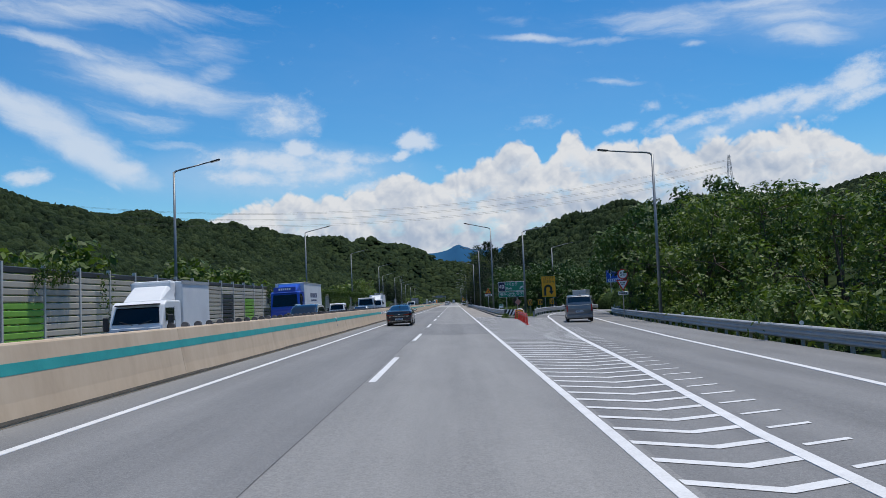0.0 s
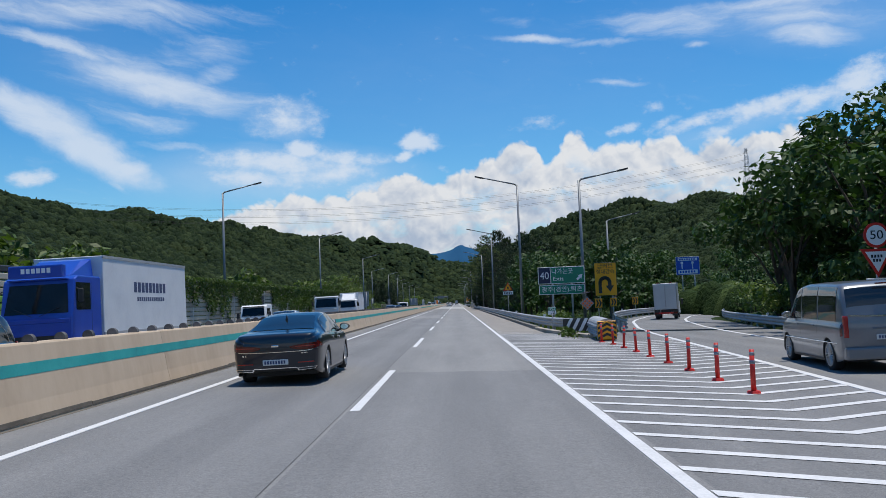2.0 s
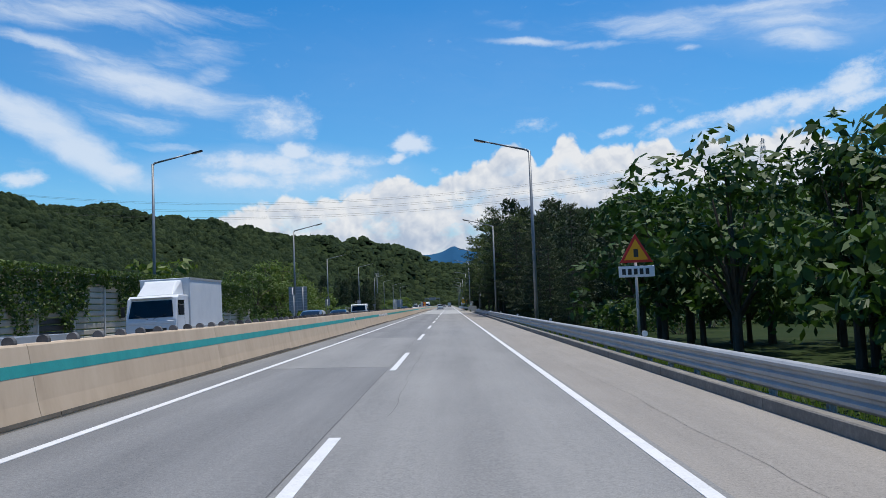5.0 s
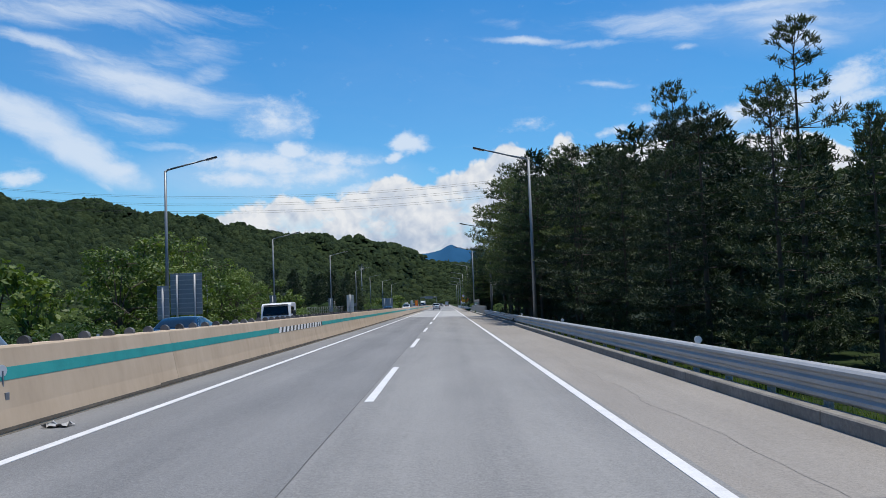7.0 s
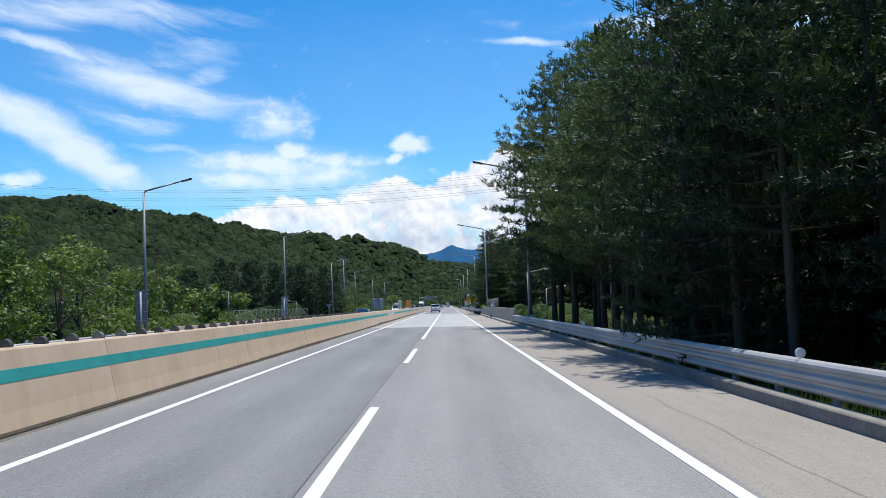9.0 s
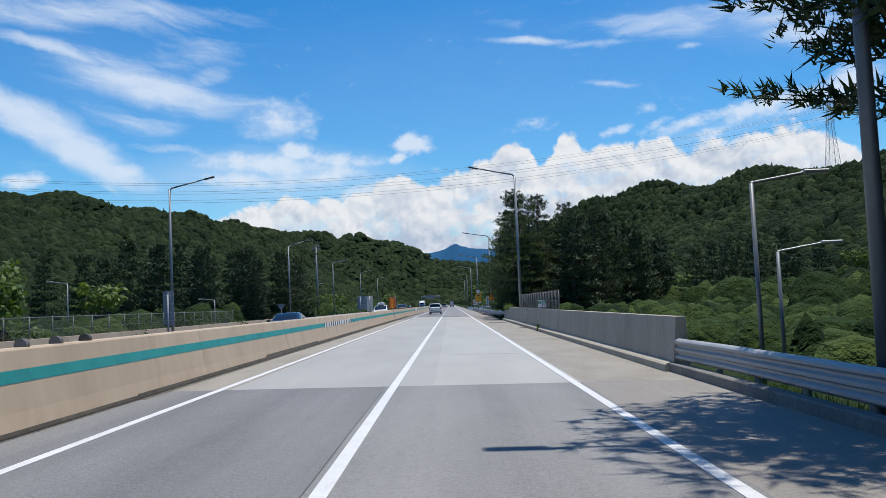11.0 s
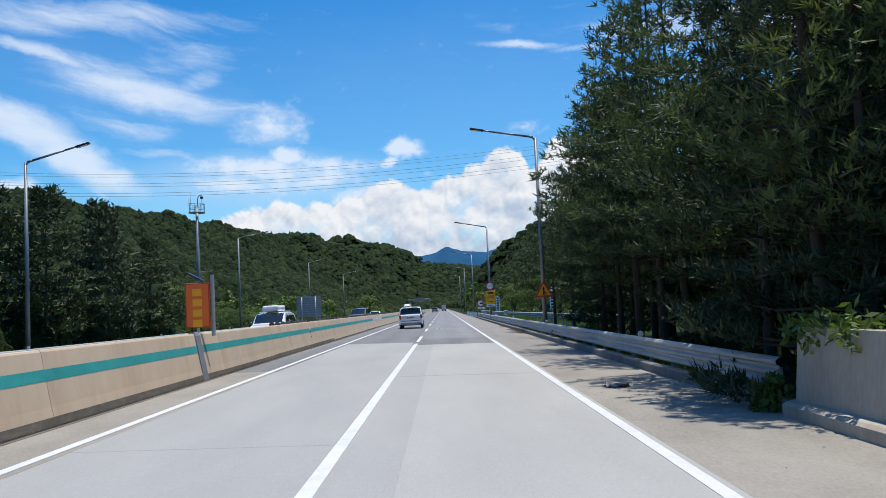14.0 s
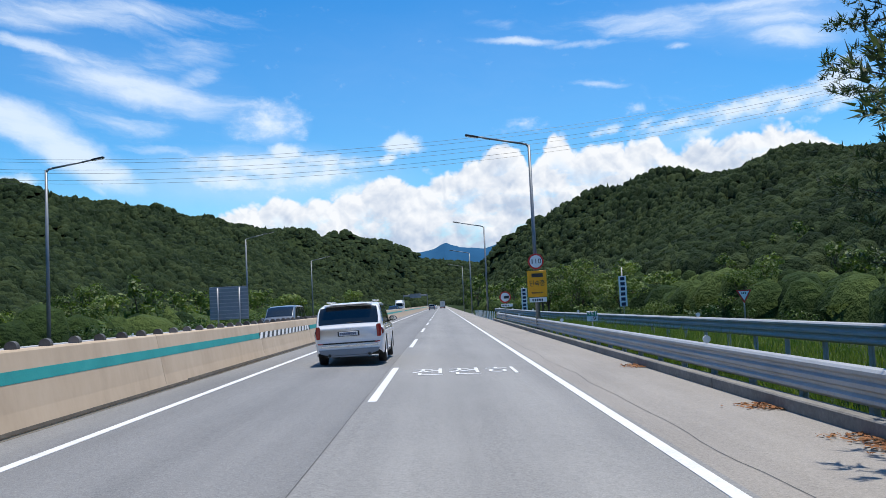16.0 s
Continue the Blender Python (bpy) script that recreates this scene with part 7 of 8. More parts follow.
for (a0, c0), (a1, c1) in zip(hook, hook[1:]):
    d = Vector((a1 - a0, c1 - c0)).normalized() * 0.15
    vs = [bm.verts.new((p, y - 0.008, q)) for p, q in ((a0 - d.y - d.x * 0.2, c0 + d.x - d.y * 0.2), (a0 + d.y - d.x * 0.2, c0 - d.x - d.y * 0.2), (a1 + d.y + d.x * 0.2, c1 - d.x + d.y * 0.2), (a1 - d.y + d.x * 0.2, c1 + d.x + d.y * 0.2))]
    bm.faces.new(vs)
f = [bm.verts.new((13.88 + a, y - 0.009, 2.5 + c)) for a, c in ((-0.36, 0.08), (0.36, 0.08), (0, -0.48))]
bm.faces.new(f)
part("hooked_arrow", bm, M_BLACK, b)
for i, (px, py) in enumerate(((9.7, 104.0), (11.4, 108.5), (13.4, 113.0), (17.0, 121.5))):
    cs = thing("bend_marker", "yellow bend marker board with a black arrowhead", "road sign", group="bend markers")
    sign_post(cs, px, py + 0.06, -0.6, 1.4, 0.035)
    bb = board("board", px - 0.3, px + 0.3, py, 0.75, 1.5, M_YELLOW, cs, M_BLACK, 0.02)
    bm = bmesh.new()
    for dx in (-0.12, 0.1):
        for sg in (1, -1):
            f = [bm.verts.new((px + dx + a, py - 0.008, 1.125 + sg * c)) for a, c in ((-0.1, 0.28), (0.02, 0.28), (0.14, 0.0), (0.02, 0.0))]
            bm.faces.new(f)
    part("arrowhead", bm, M_BLACK, bb)

# 50 limit and give-way sign beside the exit lane
y = 70.4
fs = thing("speed_sign", "round 50 limit sign over a red-edged triangle and a white plate", "road sign")
sign_post(fs, 14.45, y + 0.06, -0.4, 3.7)
b = disc("speed_disc", 14.48, y, 3.33, 0.43, M_RED, fs)
disc("face", 14.48, y - 0.004, 3.33, 0.34, M_SIGN_WHITE, b, 0.006)
lettering("50", 0.42, b, M_BLACK, (14.48, y - 0.008, 3.33), 0.44)
b = triangle("warning_triangle", 14.46, y, 2.55, 1.12, M_RED, fs, False)
triangle("face", 14.46, y - 0.004, 2.55, 0.8, M_SIGN_WHITE, b, False, 0.006)
bars(b, 14.46, y - 0.006, 2.62, 0.42, 0.1, 4, M_BLACK)
bars(b, 14.46, y - 0.006, 2.48, 0.3, 0.1, 3, M_BLACK)
b = board("plate", 14.05, 14.88, y, 1.62, 1.88, M_SIGN_WHITE, fs)
bars(b, 14.46, y - 0.004, 1.75, 0.68, 0.15, 4, M_BLACK)

# blue direction sign
y = 138.8
bl = thing("direction_sign", "blue lane direction sign with white panels", "road sign")
for px in (26.2, 27.6):
    sign_post(bl, px, y + 0.12, -0.9, 5.7, 0.07)
b = board("board", 25.5, 28.2, y, 3.72, 5.8, M_BLUE_SIGN, bl, M_SIGN_WHITE, 0.03)
part("white_panel", box(bmesh.new(), 25.75, 27.95, y - 0.008, y - 0.003, 3.85, 4.3), M_SIGN_WHITE, b)
part("white_panel", box(bmesh.new(), 25.75, 27.95, y - 0.008, y - 0.003, 5.35, 5.65), M_SIGN_WHITE, b)
bars(b, 26.85, y - 0.009, 5.5, 1.9, 0.18, 7, M_BLUE_SIGN)
bars(b, 26.85, y - 0.009, 4.08, 1.9, 0.25, 6, M_BLUE_SIGN)
for px in (26.2, 27.4):
    part("lane_arrow", box(bmesh.new(), px - 0.06, px + 0.06, y - 0.008, y - 0.003, 4.42, 5.0), M_SIGN_WHITE, b)
    disc("lane_disc", px, y - 0.008, 5.1, 0.16, M_SIGN_WHITE, b, 0.005, 16)

# triangular warning sign by the shoulder
y = 133.3
ts = thing("warning_sign", "orange triangular warning sign over a white plate", "road sign")
sign_post(ts, 5.84, y + 0.06, -0.5, 3.4)
b = triangle("warning_triangle", 5.85, y, 2.98, 1.02, M_RED, ts)
triangle("face", 5.85, y - 0.004, 2.98, 0.74, M_YELLOW, b, True, 0.006)
part("symbol", box(bmesh.new(), 5.78, 5.92, y - 0.008, y - 0.005, 2.85, 3.1), M_BLACK, b)
b = board("plate", 5.3, 6.4, y, 2.24, 2.58, M_SIGN_WHITE, ts)
bars(b, 5.85, y - 0.004, 2.41, 0.9, 0.18, 5, M_BLACK)

# kilometre plates


def km_plate(x, y, z, bottom, label, top="352"):
    k = thing("kilometre_plate", label, "road sign", group="kilometre plates")
    b = board("plate", x - 0.205, x + 0.205, y, z - 0.19, z + 0.19, M_SIGN_WHITE, k)
    part("green_panel", box(bmesh.new(), x - 0.195, x + 0.195, y - 0.005, y + 0.001, z + 0.005, z + 0.18), M_GREEN_SIGN, b)
    lettering(top, 0.18, b, M_SIGN_WHITE, (x, y - 0.008, z + 0.092), 0.32)
    lettering(bottom, 0.2, b, M_BLACK, (x + 0.05, y - 0.006, z - 0.092), 0.2)
    return k


k1 = km_plate(5.1, 85.2, 1.0, ".2", "green and white kilometre plate on a post behind the guard rail")
sign_post(k1, 5.1, 85.26, -0.4, 1.1, 0.025)
k2 = km_plate(4.66, 285.25, 1.425, ".0", "green and white kilometre plate fixed to the bridge fence")
part("bracket", box(bmesh.new(), 4.5, 4.97, 285.29, 285.31, 1.3, 1.34), M_GALV, k2)

# crash cushion, flexible posts and blinker at the gore nose
cu = thing("crash_cushion", "ribbed steel crash cushion with a yellow and black chevron face", "crash cushion", pose(6.13, 75.4, -0.12, 0, 0, -5))
LC = 5.6
bm = bmesh.new()
arc = [(-0.36, 0.05), (-0.36, 0.62)] + [(-0.36 * math.cos(a), 0.62 + 0.24 * math.sin(a)) for a in np.linspace(0.25, math.pi - 0.25, 9)] + [(0.36, 0.62), (0.36, 0.05)]
sweep(bm, arc, [(0, 0, 0), (0, LC, 0)])
part("hood", bm, M_GALV, cu)
for i in range(5):
    for sd in (1, -1):
        for zz in (0.16, 0.42):
            part("side_rail", sweep(bmesh.new(), [(sd * 0.36, zz), (sd * 0.43, zz + 0.05), (sd * 0.38, zz + 0.1), (sd * 0.43, zz + 0.15), (sd * 0.36, zz + 0.2)], [(0, i * LC / 5 + 0.02, 0), (0, (i + 1) * LC / 5 - 0.02, 0)]), M_SIGN_BACK, cu)
part("nose_face", bev(box(bmesh.new(), -0.37, 0.37, -0.05, 0.02, 0.04, 0.78), 0.02, 1), M_YELLOW, cu)
for i in range(4):
    bm = bmesh.new()
    z0 = 0.06 + i * 0.2
    for sg in (1, -1):
        f = [bm.verts.new((sg * a, -0.055, min(0.77, c))) for a, c in ((0.36, z0 - 0.02), (0.36, z0 + 0.08), (0.0, z0 + 0.26), (0.0, z0 + 0.15))]
        bm.faces.new(f)
    part("black_chevron", bm, M_BLACK, cu)
part("foot", box(bmesh.new(), -0.3, 0.3, 0.1, LC, -0.1, 0.06), M_DARK, cu)
sb = thing("striped_panel", "black and white striped rail end panel at the gore nose", "guard rail")
P0, P1 = Vector((5.2, 81.75, 0.0)), Vector((6.62, 80.75, 0.0))
ACROSS = Vector((P0.y - P1.y, P1.x - P0.x, 0)).normalized() * -0.012


def on_panel(name, f0, f1, lean, mat, out):
    """A slanted band on the rail end panel, from f0 to f1 of its length."""
    bm = bmesh.new()
    front = [bm.verts.new(P0.lerp(P1, f) + ACROSS * out + Vector((0, 0, z))) for f, z in ((f0, 0.08), (f1, 0.08), (f1 + lean, 0.66), (f0 + lean, 0.66))]
    back = [bm.verts.new(v.co - ACROSS * 2) for v in front]
    bm.faces.new(front)
    bm.faces.new(back[::-1])
    for i in range(4):
        bm.faces.new((front[i], front[i - 1], back[i - 1], back[i]))
    bmesh.ops.recalc_face_normals(bm, faces=bm.faces[:])
    part(name, bm, mat, sb)


on_panel("panel", 0.0, 1.0, 0.0, M_BLACK, 1.0)
for i in range(4):
    on_panel("white_stripe", 0.02 + i * 0.22, 0.12 + i * 0.22, 0.2, M_WHITE, 1.5)
part("post", tube(bmesh.new(), (5.9, 81.4, -0.4), (5.9, 81.4, 0.6), 0.05), M_GALV, sb)

fx = thing("flexible_post", "orange-red flexible lane post with reflective bands", "lane post", pose(0, 0, 0), group="flexible posts")
bm = tube(bmesh.new(), (0, 0, 0), (0, 0, 0.05), 0.12, 0.1, 14)
part("foot", bm, M_RED, fx)
part("tube", tube(bmesh.new(), (0, 0, 0.04), (0, 0, 0.74), 0.045, 0.04, 12), M_RED, fx, smooth=True)
for zz in (0.5, 0.64):
    part("reflective_band", tube(bmesh.new(), (0, 0, zz), (0, 0, zz + 0.06), 0.047, 0.046, 12), M_SIGN_BACK, fx, smooth=True)
FLEX = [(5.16, 56.15), (5.28, 58.5), (5.38, 60.9), (5.48, 63.2), (5.58, 65.6), (5.68, 67.9), (5.75, 70.2), (5.82, 72.5), (5.7, 74.2)]
for i, (px, py) in enumerate(FLEX):
    if i == 0:
        fx.matrix_basis = pose(px, py, road_z(px))
    else:
        copy_thing(fx, pose(px, py, road_z(px), random.Random(i).uniform(-3, 3), random.Random(i + 9).uniform(-3, 3), 0))
bk = thing("blinker_board", "diamond warning board with orange lamps on a stand", "warning light")
for px in (6.6, 6.84):
    part("leg", tube(bmesh.new(), (px, 84.0, -0.4), (px, 84.0, 1.15), 0.03), M_DARK, bk)
bm = box(bmesh.new(), -0.24, 0.24, -0.03, 0.03, -0.24, 0.24)
bmesh.ops.transform(bm, matrix=Matrix.Translation((6.72, 83.95, 1.32)) @ Matrix.Rotation(math.pi / 4, 4, "Y"), verts=bm.verts)
dm = part("diamond", bm, M_SIGN_BACK, bk)
for i in range(3):
    for j in range(3):
        a, c = (i - 1) * 0.145, (j - 1) * 0.145
        q = Matrix.Rotation(math.pi / 4, 4, "Y") @ Vector((a, 0, c))
        disc("lamp", 6.72 + q.x, 83.9, 1.32 + q.z, 0.055, M_ORANGE, dm, 0.03, 14)
part("solar_panel", bev(box(bmesh.new(), 6.55, 6.89, 83.95, 84.25, 1.84, 1.88), 0.01, 1), M_NAVY, bk)
part("mast", tube(bmesh.new(), (6.72, 84.08, 0.9), (6.72, 84.08, 1.86), 0.025), M_DARK, bk)

# median warning board
wb = thing("warning_board", "upright orange-red warning board with yellow letters on the median", "road sign")
b = board("board", -6.62, -6.0, 328.6, 1.42, 2.55, M_ORANGE, wb, M_RED, 0.03)
for i in range(4):
    part("lettering", box(bmesh.new(), -6.43, -6.2, 328.588, 328.6, 2.22 - i * 0.26, 2.4 - i * 0.26), M_YELLOW, b, "yellow lettering that cannot be read")
part("post", tube(bmesh.new(), (-5.96, 328.75, 1.2), (-5.96, 328.75, 2.75), 0.05), M_GALV, wb)
part("post", tube(bmesh.new(), (-6.35, 328.75, 1.2), (-6.35, 328.75, 2.6), 0.04), M_GALV, wb)
bm = box(bmesh.new(), -0.22, 0.22, -0.15, 0.15, -0.015, 0.015)
bmesh.ops.transform(bm, matrix=Matrix.Translation((-6.4, 328.8, 2.72)) @ Matrix.Rotation(0.5, 4, "Y"), verts=bm.verts)
part("solar_panel", bm, M_NAVY, wb)
bm = sweep(bmesh.new(), [(0.372, 0.0), (0.17, 1.1), (0.13, 1.18), (0.0, 1.18), (0.0, 1.15), (0.35, 0.0)], [(MED, 327.9, mz), (MED, 328.3, mz)])
part("joint_cover", bm, M_SIGN_BACK, wb, "bent steel joint cover")

# merge triangle on the lamp post
mt = thing("merge_sign", "orange triangular merging warning sign with a red border", "road sign")
b = triangle("warning_triangle", 5.12, 350.62, 2.2, 0.94, M_RED, mt)
triangle("face", 5.12, 350.615, 2.2, 0.7, M_YELLOW, b, True, 0.006)
bm = bmesh.new()
for loop in (((-0.06, -0.2), (0.04, -0.2), (0.04, 0.28), (-0.06, 0.28)), ((0.04, -0.02), (0.04, 0.1), (0.2, -0.1), (0.2, -0.2)), ((-0.12, 0.2), (0.1, 0.2), (-0.01, 0.4))):
    f = [bm.verts.new((5.12 + a * 0.75, 350.61, 2.16 + c * 0.75)) for a, c in loop]
    bm.faces.new(f)
part("symbol", bm, M_BLACK, b)
part("clamp", tube(bmesh.new(), (5.15, 350.9, 2.12), (5.15, 350.9, 2.24), 0.14), M_GALV, mt)
part("bracket", box(bmesh.new(), 5.09, 5.19, 350.62, 351.45, 2.16, 2.22), M_GALV, mt)
# enforcement signs on the next lamp post
en = thing("enforcement_sign", "round 110 limit sign over a yellow camera warning board", "road sign")
y = 396.75
b = disc("speed_disc", 4.97, y, 3.66, 0.42, M_RED, en)
disc("face", 4.97, y - 0.004, 3.66, 0.33, M_SIGN_WHITE, b, 0.006)
lettering("110", 0.36, b, M_BLACK, (4.97, y - 0.008, 3.66), 0.5)
b = board("board", 4.47, 5.49, y, 1.78, 3.17, M_YELLOW, en)
part("camera_symbol", box(bmesh.new(), 4.7, 5.3, y - 0.006, y, 2.82, 3.02), M_BLACK, b)
lettering("단속중", 0.36, b, M_BLACK, (4.98, y - 0.006, 2.48), 0.8)
bars(b, 4.98, y - 0.004, 2.0, 0.6, 0.08, 5, M_BLACK)
b = board("plate", 4.53, 5.45, y, 1.5, 1.74, M_SIGN_WHITE, en)
bars(b, 4.98, y - 0.004, 1.62, 0.6, 0.12, 5, M_BLACK)
part("clamp", box(bmesh.new(), 4.85, 5.15, y + 0.02, y + 0.2, 2.4, 2.5), M_GALV, en)
nt = thing("prohibition_sign", "round red-edged no-trucks sign over a white plate", "road sign")
sign_post(nt, 4.85, 418.1, -0.4, 2.2)
b = disc("sign_disc", 4.85, 418, 1.95, 0.45, M_RED, nt)
disc("face", 4.85, 417.995, 1.95, 0.35, M_SIGN_WHITE, b, 0.006)
part("symbol", box(bmesh.new(), 4.75, 5.15, 417.988, 417.994, 1.84, 2.05), M_BLACK, b)
b = board("plate", 4.5, 5.4, 418, 1.2, 1.42, M_SIGN_WHITE, nt)
bars(b, 4.85, 417.996, 1.31, 0.6, 0.1, 5, M_BLACK)
for (px, py, z0, z1, w) in ((14.5, 420, 0.75, 3.2, 0.62), (8.6, 441, 0.6, 2.9, 0.6)):
    wv = thing("banner_sign", "tall white banner sign with blue lettering", "road sign", group="banner signs")
    sign_post(wv, px, py + 0.06, -0.6, z1 + (0.7 if px > 10 else 0.1), 0.05)
    b = board("board", px - w / 2, px + w / 2, py, z0, z1, M_SIGN_WHITE, wv)
    n = 6
    for i in range(n):
        hh = (z1 - z0) / n
        part("lettering", box(bmesh.new(), px - w * 0.28, px + w * 0.28, py - 0.006, py, z1 - hh * (i + 0.85), z1 - hh * (i + 0.2)), M_NAVY, b, "dark lettering that cannot be read" if i == 0 else "")
k3 = km_plate(5.62, 384.5, 0.9, ".9", "green and white kilometre plate among tall weeds", "351")
sign_post(k3, 5.62, 384.56, -0.4, 1.1, 0.025)
gw = thing("yield_sign", "inverted triangular give-way sign beside the merging ramp", "road sign")
sign_post(gw, 18.3, 403.56, -0.6, 1.6)
b = triangle("triangle", 18.3, 403.5, 1.35, 0.95, M_RED, gw, False)
triangle("face", 18.3, 403.495, 1.35, 0.66, M_SIGN_WHITE, b, False, 0.006)
bars(b, 18.3, 403.49, 1.42, 0.3, 0.1, 3, M_BLACK)
gm = thing("merge_fence", "row of white delineator posts at the merging nose", "lane post")
for i in range(14):
    part("delineator", tube(bmesh.new(), (4.8 - 0.035 * i, 432 + i * 2.4, -0.2), (4.8 - 0.035 * i, 432 + i * 2.4, 0.72), 0.05, 0.045, 8), M_WHITE, gm)

# backs of signs for the other carriageway


def sign_back(x, y, w, z0, z1, label, slats=9, posts=2):
    s = thing("road_sign", label, "road sign", group="sign backs")
    for i in range(posts):
        px = x + (w * (-0.28 + 0.56 * i) if posts > 1 else 0)
        part("post", tube(bmesh.new(), (px, y - 0.1, -0.8), (px, y - 0.1, z1 - 0.1), 0.07, 0.07, 12), M_GALV, s, smooth=True)
    b = part("board", bev(box(bmesh.new(), x - w / 2, x + w / 2, y, y + 0.03, z0, z1), 0.006, 1), M_SIGN_BACK, s)
    for i in range(slats):
        z = z0 + (z1 - z0) * (i + 0.5) / slats
        part("stiffener", box(bmesh.new(), x - w / 2 + 0.02, x + w / 2 - 0.02, y - 0.035, y + 0.002, z - 0.03, z + 0.03), M_GALV, b)
    return s


sign_back(-18.4, 211.0, 2.25, 1.55, 4.5, "ribbed grey back of a large road sign")
sign_back(-19.3, 428.5, 3.5, 1.2, 4.17, "ribbed grey back of a wide road sign")
sign_back(-17.5, 203.4, 0.75, 1.3, 3.4, "narrow grey sign back beside a lamp post", 4, 1)
sign_back(-20.6, 251.6, 0.8, 1.1, 3.4, "narrow grey sign back beside a lamp post", 4, 1)
sign_back(-20.4, 300.4, 0.8, 1.0, 3.4, "narrow grey sign back beside the bridge", 4, 1)
for y in (205.5, 302.8):
    pb = thing("median_board", "pale upright sign back on a short post on the median", "road sign", group="median boards")
    part("board", bev(box(bmesh.new(), -6.42, -5.97, y, y + 0.03, 1.33, 2.42), 0.006, 1), M_BOARD_PALE, pb)
    part("post", tube(bmesh.new(), (-6.2, y - 0.06, 1.2), (-6.2, y - 0.06, 2.45), 0.04, 0.04, 12), M_GALV, pb, smooth=True)
    for z in (1.6, 2.1):
        part("stiffener", box(bmesh.new(), -6.4, -5.99, y - 0.03, y + 0.002, z - 0.02, z + 0.02), M_GALV, pb)
tb = thing("yield_sign", "grey back of a give-way triangle on a thin post", "road sign")
sign_post(tb, -20.6, 341.6, -0.6, 2.5, 0.035)
triangle("triangle", -20.6, 341.54, 2.2, 0.95, M_SIGN_BACK, tb, False)

# ---------------------------------------------------------------- fences on the bridge


def mesh_fence(label, x, y0, y1, z0, z1, gap, parent_name="mesh_fence", diag=0.1, steel=M_FENCE):
    f = thing(parent_name, label, "fence", kind="structure")
    n = round((y1 - y0) / gap)
    for i in range(n + 1):
        y = y0 + (y1 - y0) * i / n
        part("post", tube(bmesh.new(), (x, y, z0 - 0.05), (x, y, z1 + 0.04), 0.03, 0.03, 8), steel, f, smooth=True)
        part("post_cap", tube(bmesh.new(), (x, y, z1 + 0.04), (x, y, z1 + 0.07), 0.04, 0.02, 8), steel, f)
    for z in (z0 + 0.03, (z0 + z1) / 2, z1):
        part("rail", tube(bmesh.new(), (x, y0, z), (x, y1, z), 0.022 if z != (z0 + z1) / 2 else 0.008, n=6), steel, f)
    h = z1 - z0
    bm = bmesh.new()
    y = y0
    while y < y1:
        for s in (1, -1):
            a, b = (y, z0) if s > 0 else (y, z1), (min(y + h, y1), z0 + min(h, y1 - y)) if s > 0 else (min(y + h, y1), z1 - min(h, y1 - y))
            vs = [bm.verts.new((x + dx, p + dy, q)) for (p, q), dx, dy in ((a, 0, -0.006), (a, 0, 0.006), (b, 0, 0.006), (b, 0, -0.006))]
            bm.faces.new(vs)
        y += diag
    for i in range(int(h / diag)):
        z = z0 + i * diag
        L = z1 - z
        for a, b in (((y0, z), (y0 + L, z1)), ((y0, z1 - (z - z0)), (y0 + L, z0))):
            vs = [bm.verts.new((x, p + dy, q)) for (p, q), dy in ((a, -0.006), (a, 0.006), (b, 0.006), (b, -0.006))]
            bm.faces.new(vs)
    tagged(part("wire_mesh", bm, steel, f, "diamond wire mesh"), kind="stuff")
    return f


mesh_fence("galvanised diamond-mesh fence on the bridge parapet", 4.97, 280.4, 302.2, 1.1, 2.02, 1.4)
mesh_fence("galvanised diamond-mesh fence across the oncoming carriageway", -20.6, 276, 319, 0.62, 1.85, 2.4, diag=0.16)
wk = thing("wall_lamp", "small white square reflector on the parapet", "reflector")
part("case", bev(box(bmesh.new(), 4.74, 4.8, 296.4, 296.65, 0.8, 0.9), 0.015, 1), M_WHITE, wk)
# dark streaks on the parapet
st_rnd = random.Random(9)
stains = thing("parapet_streaks", "dark water streaks down the parapet", "stain", kind="structure")
for i in range(34):
    y, L = st_rnd.uniform(260, 316), st_rnd.uniform(0.12, 0.6)
    bm = bmesh.new()
    z1 = 1.1
    w = st_rnd.uniform(0.02, 0.07)
    xa, xb = 4.83 - 0.0028, 4.83 - L * 0.1 - 0.003
    vs = [bm.verts.new(c) for c in ((xa, y - w, z1), (xa, y + w, z1), (xb, y + w * 0.4, z1 - L), (xb, y - w * 0.4, z1 - L))]
    bm.faces.new(vs)
    part("streak", bm, M_SIGN_BACK, stains)

# ---------------------------------------------------------------- poles, pylons and wires
cp = thing("camera_mast", "grey steel camera mast with a caged platform", "mast", pose(-23.6, 389, -0.9))
part("pole", tube(bmesh.new(), (0, 0, -0.5), (0, 0, 13.6), 0.2, 0.13, 14), M_POLE, cp, smooth=True)
bm = bmesh.new()
for z in (12.9, 13.3, 13.75):
    n = 16
    for i in range(n):
        a, b = i * math.tau / n, (i + 1) * math.tau / n
        tube(bm, (math.cos(a) * 0.75, math.sin(a) * 0.75, z), (math.cos(b) * 0.75, math.sin(b) * 0.75, z), 0.025, n=5, caps=False)
for i in range(8):
    a = i * math.tau / 8
    tube(bm, (math.cos(a) * 0.75, math.sin(a) * 0.75, 12.9), (math.cos(a) * 0.75, math.sin(a) * 0.75, 13.75), 0.02, n=5)
part("cage", bm, M_POLE, cp)
part("platform", tube(bmesh.new(), (0, 0, 12.85), (0, 0, 12.92), 0.78, 0.78, 20), M_POLE, cp)
bm = bmesh.new()
arc = [(0.1 + 0.22 * (1 - math.cos(a)), 13.75 + 0.5 * math.sin(a) + 0.35) for a in np.linspace(0, 2.2, 7)]
